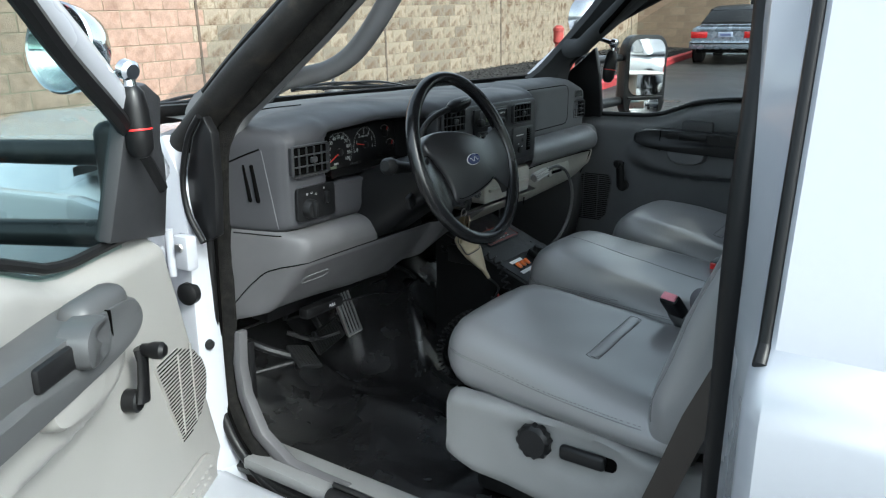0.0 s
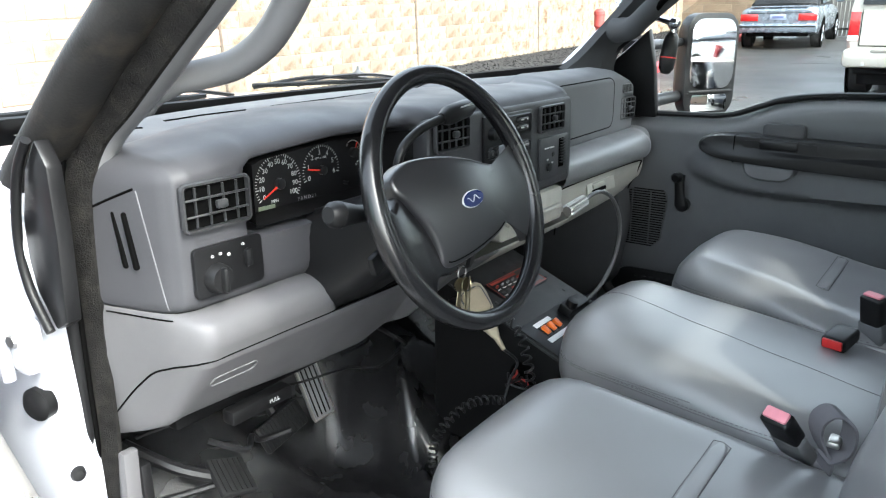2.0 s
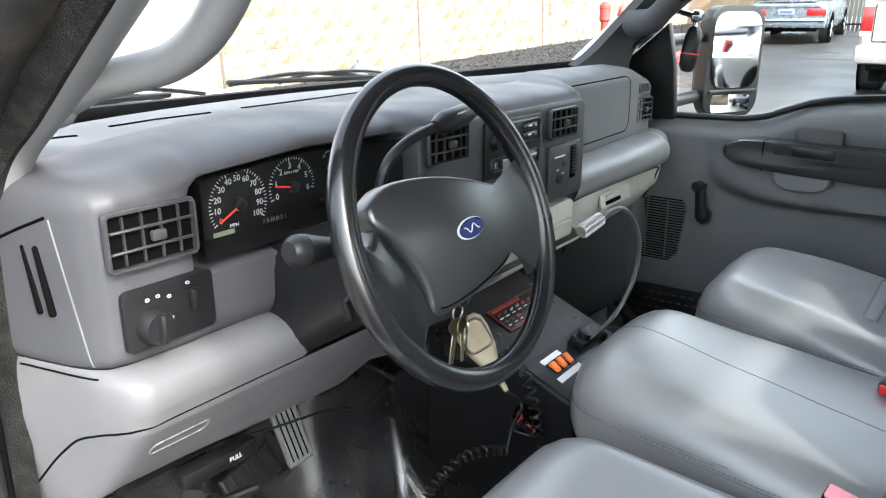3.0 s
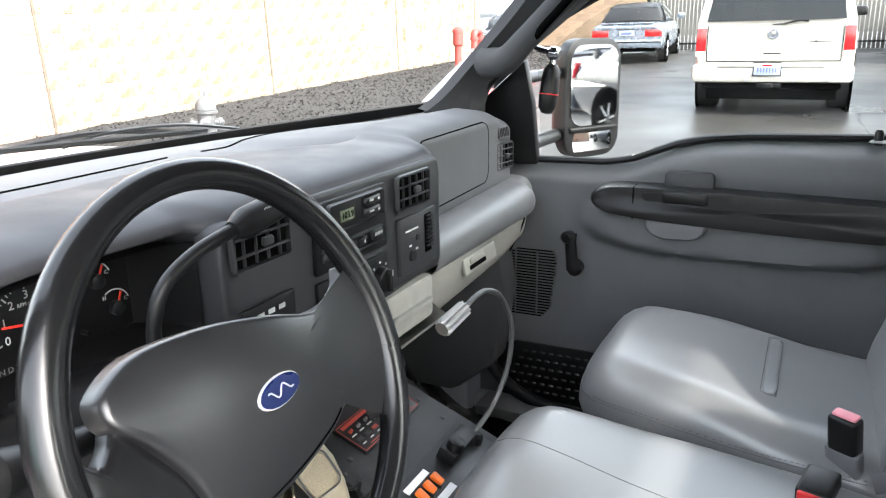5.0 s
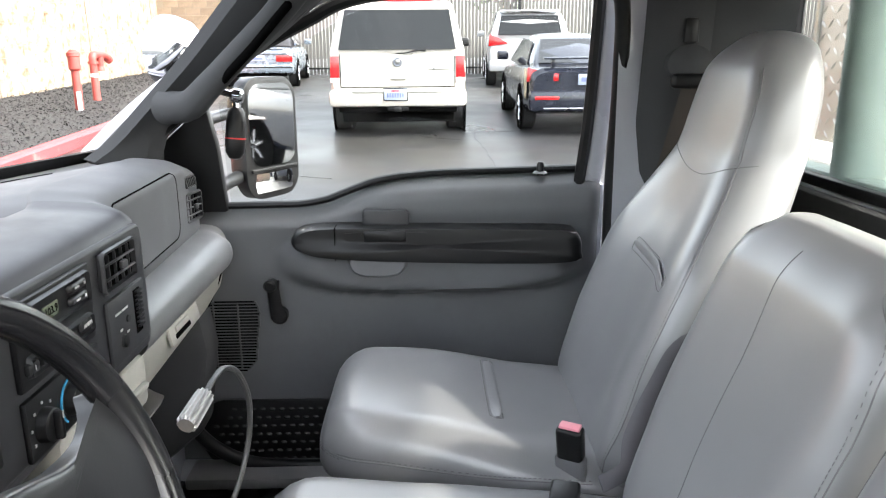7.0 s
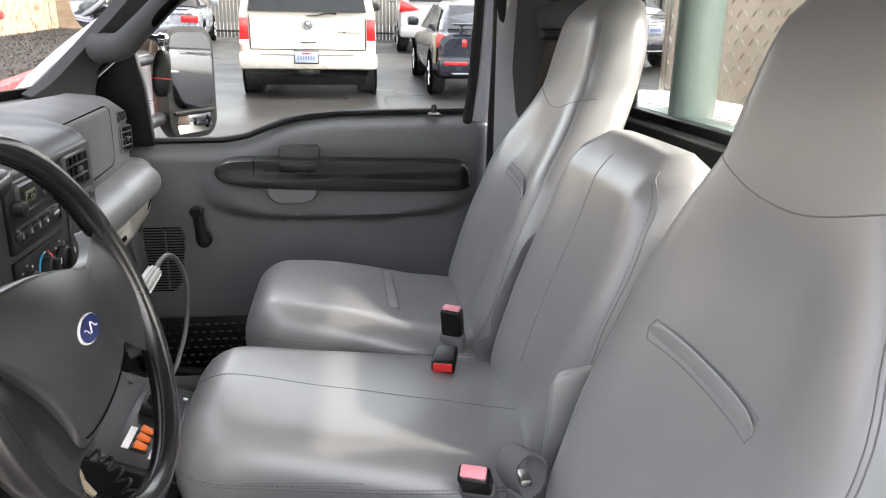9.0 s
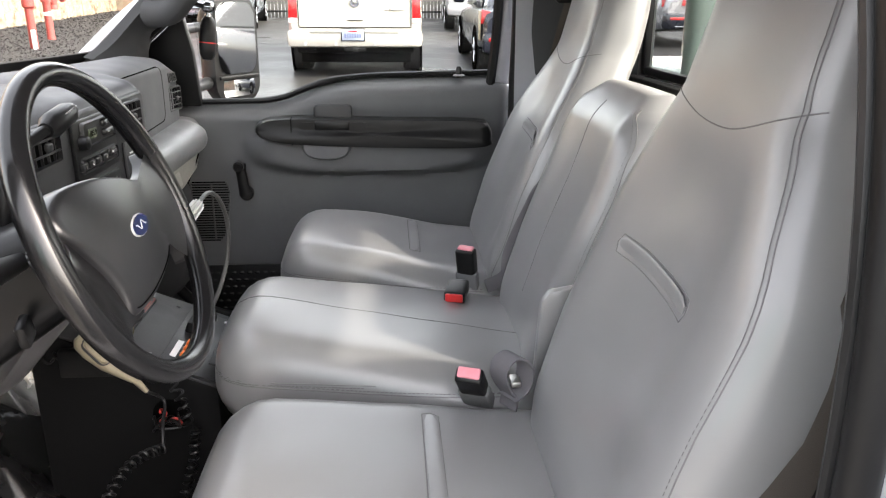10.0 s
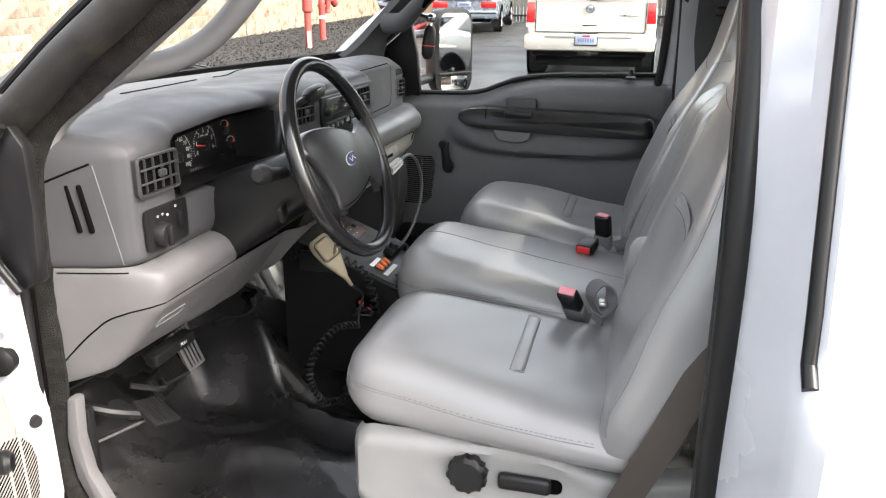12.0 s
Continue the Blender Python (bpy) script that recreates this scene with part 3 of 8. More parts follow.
part("roof", bx((CX, -0.49, 1.995), (1.52, 1.24, 0.05), 0.02), "white", cab, "white painted roof")
part("roof_header", bx((CX, 0.06, 1.975), (1.46, 0.14, 0.04), 0.015), "white", cab)
solo("ceiling", bx((CX, -0.48, 1.955), (1.46, 1.10, 0.02), 0.004), "headliner", "grey fabric headliner", "ceiling", kind="structure")
part("rear_wall", bx((CX, -1.02, 1.10), (1.62, 0.06, 0.80), 0.01), "white", cab, "white rear cab wall")
solo("wall_rear", bx((CX, -0.965, 1.11), (1.60, 0.03, 0.78), 0.006), "carpet", "black carpeted rear cab wall", "wall", kind="structure")
for x in (-0.77, 0.85):
    part("rear_post", bx((x, -0.99, 1.72), (0.08, 0.07, 0.46), 0.01), "trim", cab, "grey rear window post trim")
part("rear_header", bx((CX, -0.99, 1.925), (1.5, 0.09, 0.05), 0.01), "trim", cab)
fr = join(bx((CX, -1.0, 1.512), (1.46, 0.022, 0.022), 0.004), bx((CX, -1.0, 1.895), (1.46, 0.022, 0.022), 0.004), bx((-0.68, -1.0, 1.7), (0.022, 0.02, 0.40), 0.004), bx((0.80, -1.0, 1.7), (0.022, 0.02, 0.40), 0.004))
win = thing("window_rear", (CX, -1.0, 1.5), "rear cab window in a black rubber frame", "window", kind="structure")
part("window_frame", fr, "rubber", win)
pane = part("pane", bx((CX, -1.002, 1.70), (1.46, 0.005, 0.38)), "rear", win, "clear glass")
# grey quarter trims behind the doors
for s in (1, -1):
    rings = []
    for z in (0.8, 1.1, 1.4, 1.6, 1.8, 1.95):
        lean = ramp(z, (1.35, 0.0), (1.9, 0.09))
        pts = [(0.895 - lean, -0.70), (0.87 - lean, -0.685), (0.855 - lean, -0.70), (0.835 - lean, -0.76), (0.835 - lean, -0.80), (0.85 - lean, -0.82), (0.83 - lean, -0.94), (0.83 - lean, -0.98), (0.90 - lean, -0.98)]
        rings.append([(x if s > 0 else 2 * CX - x, y, z) for x, y in pts])
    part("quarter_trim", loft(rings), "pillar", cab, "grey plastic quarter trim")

# windscreen, cowl, bonnet
def ws(x, t):
    k = ((x - CX) / 0.84) ** 2
    yb, zb = 0.86 - 0.30 * k, 1.495 + 0.035 * k
    yt, zt = 0.14 - 0.10 * k, 1.955 - 0.01 * k
    xx = CX + (x - CX) * lerp(1.0, 0.86, t)
    return (xx, lerp(yb, yt, t), lerp(zb, zt, t) + 0.03 * math.sin(math.pi * t))


wsn = thing("windscreen", (CX, 0.8, 1.5), "curved laminated windscreen with black edge", "windscreen", kind="structure")
gl = part("pane", sheet([[ws(lerp(-0.80, 0.88, i / 24), j / 10) for j in range(11)] for i in range(25)]), "glass", wsn)
part("edge_band", thick([[Vector(ws(lerp(-0.84, 0.92, i / 40), -0.03 + 0.028 * j)) + Vector((0, -0.004, -0.004)) for j in range(4)] for i in range(41)], (0, -0.003, -0.003)), "black", wsn, "black lower edge band")
cw = thick([[(lerp(-0.90, 0.98, i / 20), ws(lerp(-0.90, 0.98, i / 20), 0)[1] + lerp(0.0, 0.24, j / 4), 1.475 - 0.06 * j / 4) for j in range(5)] for i in range(21)], (0, 0, -0.02))
solo("cowl", cw, "black", "black plastic cowl below the windscreen", "cowl", kind="structure")
hood_rows = []
for i in range(25):
    x = lerp(-0.92, 1.0, i / 24)
    e = abs((x - CX) / 0.96)
    row = []
    for j in range(13):
        y = lerp(ws(x, 0)[1] + 0.13, 2.15, j / 12)
        z = 1.46 - 0.05 * ((y - 0.9) / 1.2) - 0.12 * e ** 6 + 0.02 * ease(0.5, 0.42, e) - 0.2 * ease(1.9, 2.3, y)
        row.append((x, y, z))
    hood_rows.append(row)
hd = thick(hood_rows, (0, 0, -0.03))
solo("bonnet", hd, "white", "white painted engine bonnet of the truck", "bonnet", kind="structure")
for s, x in ((-1, -0.965), (1, 1.045)):
    fd = prism([(0.46, 0.60), (0.46, 1.36), (0.60, 1.375), (1.2, 1.345), (2.1, 1.28), (2.15, 0.95), (1.85, 0.90), (1.75, 0.62), (1.0, 0.55)], "x", x - 0.02 * s, x + 0.02 * s, 0.012)
    solo("front_wing", fd, "white", "white painted front wing of the truck", "wing", "front wings", kind="structure")


def wiper(x0, x1, y0, y1, z):
    w = thing("wiper", (x0, y0, z), "black windscreen wiper resting on the cowl", "wiper", "wipers")
    a, b = Vector((x0, y0, z + 0.015)), Vector((x1, y1, z + 0.03))
    part("arm", tube(curve([a, a.lerp(b, 0.3) + Vector((0, 0, 0.022)), a.lerp(b, 0.6) + Vector((0, 0, 0.018)), a.lerp(b, 0.75)], 5), [0.008] * 16, 6, flat=0.6), "black", w)
    part("blade", tube([a.lerp(b, t) + Vector((0, -0.012, 0.006)) for t in (0.18, 0.4, 0.6, 0.8, 1.0)], 0.006, 6), "rubber", w)
    part("blade_frame", tube(curve([a.lerp(b, 0.2), a.lerp(b, 0.45) + Vector((0, 0, 0.016)), a.lerp(b, 0.7) + Vector((0, 0, 0.02)), a.lerp(b, 0.98)], 5), 0.005, 6), "black", w)


wiper(-0.10, -0.72, 0.90, 0.72, 1.50)
wiper(0.56, -0.02, 0.86, 0.93, 1.495)
part("washer_jet", bx((-0.45, 0.98, 1.425), (0.03, 0.03, 0.02), 0.006), "black", cab)
# ---- dashboard ----
def tree_of(ob):
    bm = bmesh.new()
    bm.from_mesh(ob.data)
    bmesh.ops.translate(bm, verts=bm.verts, vec=root_off(ob))
    t = BVHTree.FromBMesh(bm)
    bm.free()
    return t


def drape(tree, pts, way, lift=0.0):
    """The points dropped along a direction on to a surface."""
    out = []
    way = Vector(way).normalized()
    for p in pts:
        hit, n, _, _ = tree.ray_cast(Vector(p) - way * 0.5, way, 2.0)
        if hit:
            out.append(hit + n * lift)
    return out


dash = thing("dashboard", (CX, 0.3, 1.2), "grey moulded plastic dashboard with dark bezels", "dashboard")


def in_cluster(x):
    return ease(-0.615, -0.585, x) * (1 - ease(-0.243, -0.215, x))


def face_y(x):
    y = ramp(x, (-0.70, 0.243), (-0.55, 0.243), (-0.245, 0.238), (-0.21, 0.2075), (0.30, 0.2075), (0.335, 0.255), (0.36, 0.262), (0.72, 0.283), (0.90, 0.292))
    return y + 0.17 * ramp(x, (-0.785, 1.0), (-0.765, 0.80), (-0.742, 0.28), (-0.733, 0.14), (-0.72, 0.04), (-0.70, 0.0)) + 0.06 * ease(0.885, 0.935, x)


def brow_z(x):
    return ramp(x, (-0.80, 1.487), (-0.72, 1.507), (-0.60, 1.522), (-0.42, 1.535), (-0.22, 1.532), (0.0, 1.535), (0.28, 1.535), (0.36, 1.548), (0.78, 1.545), (0.935, 1.505))


def base_z(x):
    return ramp(x, (-0.80, 1.298), (-0.45, 1.292), (-0.2, 1.29), (0.28, 1.31), (0.38, 1.365), (0.90, 1.36))


def chaikin(p, k=2):
    for _ in range(k):
        q = [p[0]]
        for a, b in zip(p, p[1:]):
            q += [a.lerp(b, 0.25), a.lerp(b, 0.75)]
        p = q + [p[-1]]
    return p


def pad_section(x):
    c, yf, zb, zf = in_cluster(x), face_y(x), brow_z(x), base_z(x)
    yw = ws(x, 0)[1] - 0.02
    V = lambda y, z: Vector((x, y, z))
    h = 0.026 * ease(-0.66, -0.5, x) * (1 - ease(0.25, 0.31, x))          # the hood stands proud of the dash top
    yb = ramp(x, (-0.70, 0.40), (-0.3, 0.45), (0.0, 0.474), (0.10, 0.435), (0.166, 0.40), (0.22, 0.355), (0.30, 0.36), (0.40, 0.40))
    return chaikin([V(yw, ws(x, 0)[2] - 0.004), V(yw - 0.08, 1.520), V(yb + 0.03, zb - h - 0.002), V(yb + 0.004, zb - h), V(yb + 0.001, zb + 0.003), V(yb - 0.012, zb + 0.006), V(yf + 0.09, zb + 0.005), V(yf + 0.025, zb).lerp(V(yf + 0.040, zb - 0.001), c), V(yf, zb - 0.02).lerp(V(yf + 0.006, zb - 0.016), c), V(yf, zb - 0.04).lerp(V(yf + 0.008, zb - 0.034), c),
                    V(yf, zb - 0.07).lerp(V(yf + 0.098, zb - 0.037), c), V(yf, zf + 0.12).lerp(V(yf + 0.095, 1.386), c), V(yf, zf + 0.10).lerp(V(yf + 0.06, 1.381), c), V(yf, zf + 0.07).lerp(V(yf + 0.001, 1.381), c), V(yf, zf + 0.04).lerp(V(yf, 1.372), c), V(yf, zf), V(yf + 0.06, zf - 0.004), V(yf + 0.2, zf)])


pad_rows = [pad_section(x) for x in [lerp(-0.767, -0.69, i / 24) for i in range(24)] + [lerp(-0.69, 0.93, i / 144) for i in range(145)]]
pod_n = sum(1 for r in pad_rows if r[0].x < 0.318)
top_ob = part("upper_pad", sheet([r[:16] for r in pad_rows]), "dash_top", dash, "soft grey dash top", angle=50)
hood_ob = part("dash_hood", sheet([r[15:] for r in pad_rows[:pod_n]]), "pod", dash, "dark grey hood over instruments and radio", angle=50)
pad_ob = part("passenger_pad", sheet([r[15:] for r in pad_rows[pod_n - 1:]]), "dash_top", dash, "soft grey passenger dash pad", angle=50)


def liner(x):
    yf, zb = face_y(x), brow_z(x)
    e = 0.5 * (1 - math.cos(math.pi * min(1, (x + 0.592) / 0.03))) * 0.5 * (1 - math.cos(math.pi * min(1, (-0.238 - x) / 0.03)))
    q = [(0.016, zb - 0.0385), (0.080, zb - 0.0405), (0.0815, zb - 0.046), (0.0800, 1.398), (0.078, 1.394), (0.010, 1.3905)]
    return [Vector((x, yf + lerp(0.004, d, e), z)) for d, z in q]


part("cluster_hood", sheet([liner(lerp(-0.592, -0.238, i / 60)) for i in range(61)]), "matte", dash, "dark instrument recess")


def ring_frame(w, h, t, d, r):
    """A rounded rectangular frame lying in x and y, proud by d."""
    o0, o1 = rrect(-w / 2, w / 2, -h / 2, h / 2, r, 4), rrect(-w / 2 + d * .3, w / 2 - d * .3, -h / 2 + d * .3, h / 2 - d * .3, r, 4)
    i1, i0 = rrect(-w / 2 + t, w / 2 - t, -h / 2 + t, h / 2 - t, r * 0.5, 4), rrect(-w / 2 + t, w / 2 - t, -h / 2 + t, h / 2 - t, r * .5, 4)
    return loft([[(u, v, 0) for u, v in o0], [(u, v, d) for u, v in o1], [(u, v, d) for u, v in i1], [(u, v, -0.012) for u, v in i0]], cap=False)


def vent(m, w, h, rows=2, cols=4, material="louvre"):
    v = part("vent_frame", mapped(ring_frame(w, h, 0.0045, 0.0045, 0.008), m), material, dash, "air vent frame")
    part("backing", mapped(bx((0, 0, -0.0035), (w - 0.011, h - 0.011, 0.002)), m), "hole", v)
    for i in range(rows):
        y = -h / 2 + h * (i + 1) / (rows + 1)
        part("slat", mapped(bx((0, y, 0.0025), (w - 0.012, 0.0026, 0.005), 0.0008, 1), m), material, v)
    for i in range(cols):
        x = -w / 2 + w * (i + 1) / (cols + 1)
        part("vane", mapped(bx((x, 0, 0.0005), (0.0018, h - 0.014, 0.004)), m), material, v)
    part("tab", mapped(bx((0.004, 0.0, 0.006), (0.018, 0.012, 0.008), 0.003), m), material, v)
    return v


def on_face(x, z, yaw=0.0, up=0.006):
    return pose(x, face_y(x) - up, z, 90, 0, yaw)


vent(on_face(-0.664, 1.444), 0.113, 0.068)
# defroster outlet and speaker slots in the dash top
pad_top = tree_of(top_ob)
for u0, u1, y0, y1 in ((-0.70, -0.58, 0.50, 0.53), (-0.50, -0.30, 0.585, 0.61), (-0.22, 0.12, 0.625, 0.64), (0.20, 0.48, 0.635, 0.60), (0.56, 0.72, 0.575, 0.53)):
    line = drape(pad_top, [Vector((lerp(u0, u1, i / 20), lerp(y0, y1, i / 20), 1.7)) for i in range(21)], (0, 0, -1), 0.0004)
    part("defroster_slot", tube(line, 0.0035, 6, flat=0.5, up=(0, 0, 1)), "hole", dash, "narrow defroster slot")
# lamp switch panel
pm = on_face(-0.652, 1.352, 0, 0.004)
sw = part("switch_panel", mapped(prism(rrect(-0.058, 0.058, -0.036, 0.036, 0.008), "z", -0.004, 0.004, 0.0015), pm), "black", dash, "black lamp switch panel")
part("knob", mapped(lathe([(0.021, 0), (0.020, 0.010), (0.017, 0.016)], (-0.025, -0.010, 0.004), n=28), pm), "black", sw)
part("knob_grip", mapped(bx((-0.025, -0.010, 0.022), (0.009, 0.036, 0.014), 0.004), pm), "black", sw)
part("dimmer", mapped(bx((0.029, 0.006, 0.006), (0.012, 0.026, 0.012), 0.004), pm), "black", sw)
for u, v in ((-0.029, 0.021), (-0.016, 0.022), (-0.002, 0.018), (-0.001, -0.008), (0.023, 0.027)):
    part("mark", mapped(ring_frame(0.005, 0.004, 0.0008, 0.0005, 0.0018), pm @ pose(u, v, 0.0042)), "ink", sw)
# end panel with two slots, seen in the door opening
end_way = (0.8, 0.6, 0)
hood_tree = tree_of(hood_ob)
part("end_gap", tube(drape(hood_tree, curve([(-0.742, 0.304, 1.470), (-0.755, 0.340, 1.455), (-0.765, 0.372, 1.441)], 6), end_way, 0.0002), 0.0017, 6), "hole", dash, "dark panel gap")
# highlight on the rounded panel edge, drawn as a thin paler line
part("end_edge", tube(drape(hood_tree, curve([(-0.741, 0.300, 1.468), (-0.739, 0.283, 1.38), (-0.737, 0.268, 1.302)], 6), end_way, 0.0), 0.0012, 6), "dash_top", dash, "pale line drawn as the panel edge's highlight")
for dy in (0.0, -0.020):
    a_, b_ = Vector((-0.7525 - dy * 0.15, 0.343 + dy, 1.437)), Vector((-0.7520 - dy * 0.15, 0.329 + dy, 1.358))
    part("slot", tube([a_, a_.lerp(b_, 0.03), a_.lerp(b_, 0.97), b_], [0.002, 0.0045, 0.0045, 0.002], 8), "hole", dash, "black slot")

# lower bolster and knee panel on the steering side
def lower_sec(x):
    y, k = face_y(x), ease(-0.775, -0.70, x)
    return chaikin([Vector((x, y + 0.014, 1.296)), Vector((x, y + lerp(0.010, -0.006, k), 1.292)), Vector((x, y + lerp(0.004, -0.024, k), 1.282)), Vector((x, y + lerp(0.002, -0.030, k), 1.266)), Vector((x, y + lerp(0.0, -0.029, k), 1.250)), Vector((x, y + lerp(0.0, -0.024, k), 1.239)), Vector((x, y + lerp(0.0, -0.0215, k), 1.2300))], 2)


def blunt(x):
    """Rounds the bolster's inner end."""
    return math.sqrt(max(0.0, 1 - ease(-0.478, -0.446, x) ** 2))


bol = []
for i in range(49):
    x = lerp(-0.768, -0.446, i / 48)
    k, c = max(blunt(x), 0.05), Vector((x, face_y(x) + 0.012, 1.262))
    bol.append([c + Vector((0, (p.y - c.y) * k, (p.z - c.z) * (0.35 + 0.65 * k))) for p in lower_sec(x)])
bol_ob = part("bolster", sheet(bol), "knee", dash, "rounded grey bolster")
part("end_gap", tube(drape(tree_of(bol_ob), curve([(-0.736, 0.262, 1.2885), (-0.752, 0.315, 1.2885), (-0.765, 0.376, 1.2885)], 6), end_way, 0.0002), 0.0013, 6), "hole", dash, "dark panel gap")


def knee_bottom(x):
    return ramp(x, (-0.79, 1.045), (-0.762, 1.062), (-0.735, 1.092), (-0.70, 1.106), (-0.60, 1.102), (-0.46, 1.092), (-0.315, 1.088), (-0.22, 1.112), (-0.10, 1.15), (0.35, 1.165))


def knee(x):
    yb, zb, k = face_y(x), knee_bottom(x), ease(-0.775, -0.70, x)
    top = lerp(0.0, -0.021, k)
    V = lambda d, t: Vector((x, yb + lerp(top, 0.075, d), lerp(1.226, zb, t)))
    return chaikin([Vector((x, yb + top, 1.2305)), V(0.03, 0.04), V(0.06, 0.08), V(0.30, 0.33), V(0.65, 0.68), V(0.92, 0.92), Vector((x, yb + 0.085, zb)), Vector((x, yb + 0.13, zb + 0.012))], 2)


kn = sheet([knee(lerp(-0.768, -0.02, i / 80)) for i in range(81)])
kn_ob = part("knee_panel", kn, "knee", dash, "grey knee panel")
part("panel_gap", tube(drape(tree_of(kn_ob), curve([(-0.764, 0, 1.072), (-0.758, 0, 1.12), (-0.750, 0, 1.180), (-0.742, 0, 1.212), (-0.724, 0, 1.226), (-0.69, 0, 1.2295), (-0.60, 0, 1.2298), (-0.47, 0, 1.2298), (-0.20, 0, 1.2298)], 8), (0, 1, 0), 0.0002), 0.0016, 6), "hole", dash, "panel gap")
part("pull_recess", tube(drape(tree_of(kn_ob), [Vector((p.x, 0, p.y)) for p in even(rrect(-0.690, -0.608, 1.172, 1.190, 0.009), 40)], (0, 1, 0), 0.0), 0.0012, 6, True), "pad", dash, "outline of a pull recess")

# centre stack
cs = prism(rrect(-0.235, 0.316, 1.318, 1.513, 0.02), "y", 0.203, 0.25, 0.006, 3)
stack = part("centre_bezel", cs, "bezel", dash, "charcoal centre bezel")
cm = lambda x, z: pose(x, 0.1965, z, 90, 0, 0)
vent(cm(-0.172, 1.482), 0.108, 0.062)
vent(cm(0.205, 1.474), 0.112, 0.060)
rad = part("radio", bx((0.026, 0.2, 1.453), (0.184, 0.008, 0.098), 0.003), "black", dash, "black car radio")
part("display", bx((0.01, 0.1955, 1.474), (0.034, 0.002, 0.016)), "lcd", rad, "grey-green radio display")
words("digits", "103.9", 0.0135, pose(0.01, 0.1942, 1.474, 90, 0, 0), "hole", rad)
part("volume_knob", lathe([(0.012, 0), (0.011, 0.014), (0.006, 0.016)], (-0.043, 0.197, 1.466), (0, -1, 0), 20), "black", rad)
for z in (1.4845, 1.4685):
    part("rocker_button", bx((0.073, 0.195, z), (0.044, 0.011, 0.0135), 0.0055, 3), "dark", rad)
    part("rocker_mark", bx((0.066, 0.1892, z), (0.011, 0.0008, 0.0028)), "ink", rad)
    part("rocker_arrow", bx((0.086, 0.1892, z), (0.004, 0.0008, 0.0035)), "ink", rad)
for x, z, w, h in ((0.033, 1.476, 0.146, 0.042), (0.026, 1.4285, 0.158, 0.026)):
    part("raised_rim", mapped(ring_frame(w, h, 0.0022, 0.006, 0.006), pose(x, 0.196, z, 90, 0, 0)), "bezel", rad, "moulded rim round the buttons")
for i, n in enumerate("1234"):
    part("preset_button", bx((-0.046 + 0.030 * i, 0.195, 1.428), (0.024, 0.010, 0.014), 0.004), "dark", rad)
    words("number", n, 0.009, pose(-0.046 + 0.030 * i, 0.1896, 1.428, 90, 0, 0), "ink", rad)
part("band_button", bx((0.083, 0.195, 1.431), (0.03, 0.010, 0.017), 0.005), "dark", rad)
words("band", "AM/FM", 0.0075, pose(0.083, 0.1896, 1.431, 90, 0, 0), "ink", rad)
hv = part("heater_panel", bx((0.026, 0.2, 1.358), (0.184, 0.008, 0.072), 0.003), "black", dash, "black heater control panel")
for x in (-0.035, 0.032, 0.092):
    part("dial", lathe([(0.021, 0), (0.019, 0.012), (0.016, 0.014)], (x, 0.197, 1.355), (0, -1, 0), 24), "black", hv)
    part("dial_grip", bx((x, 0.180, 1.355), (0.008, 0.012, 0.034), 0.003), "black", hv)
    part("dial_mark", bx((x, 0.1735, 1.368), (0.0018, 0.001, 0.009)), "ink", hv)
    for k in range(7):
        a = radians(-120 + 40 * k)
        part("tick", bx((x + 0.027 * math.sin(a), 0.1955, 1.355 + 0.027 * math.cos(a)), (0.003, 0.0012, 0.003)), "ink", hv)
M["cyan"] = mat("blue_marking", (0.03, 0.33, 0.6), 0.6, bump=0)
M["redmark"] = mat("red_marking", (0.65, 0.06, 0.05), 0.6, bump=0)
part("cold_arc", tube([(0.032 + 0.028 * math.sin(a), 0.1955, 1.355 + 0.028 * math.cos(a)) for a in [radians(-140 + 10 * k) for k in range(14)]], 0.0016, 5), "cyan", hv, "blue cold arc")
part("hot_arc", tube([(0.032 + 0.028 * math.sin(a), 0.1955, 1.355 + 0.028 * math.cos(a)) for a in [radians(20 + 10 * k) for k in range(12)]], 0.0016, 5), "redmark", hv, "red hot arc")
ab = part("airbag_switch_panel", bx((0.222, 0.2, 1.385), (0.130, 0.008, 0.096), 0.004), "bezel", dash, "charcoal switch panel")
part("thumbwheel_slot", bx((0.252, 0.1955, 1.392), (0.022, 0.002, 0.066), 0.0008), "hole", ab)
for i in range(9):
    part("rib", bx((0.252, 0.193, 1.37 + 0.0065 * i), (0.018, 0.006, 0.0025)), "dark", ab)
part("key_switch", lathe([(0.010, 0), (0.009, 0.004)], (0.195, 0.196, 1.365), (0, -1, 0), 18), "black", ab)
part("lamp_dot", lathe([(0.006, 0), (0.005, 0.002)], (0.215, 0.196, 1.392), (0, -1, 0), 14), "black", ab)
for i, (u, w) in enumerate(((0.185, 0.02), (0.208, 0.02), (0.19, 0.008), (0.212, 0.008))):
    part("caption", bx((u, 0.1957, (1.409, 1.409, 1.383, 1.374)[i]), (w, 0.0008, 0.003)), "ink", ab)
tp = part("tow_panel", bx((-0.165, 0.2, 1.378), (0.10, 0.008, 0.056), 0.004), "black", dash, "black switch panel")
part("rotary", lathe([(0.016, 0), (0.014, 0.012)], (-0.165, 0.197, 1.366), (0, -1, 0), 20), "dark", tp)
for k in range(3):
    part("caption", bx((-0.185 + 0.02 * k, 0.1955, 1.392), (0.012, 0.0008, 0.006)), "ink", tp)
# lower centre tray panel
part("ash_tray", prism(rrect(0.02, 0.30, 1.225, 1.305, 0.012), "y", 0.212, 0.27, 0.006), "lower", dash, "grey tray front")
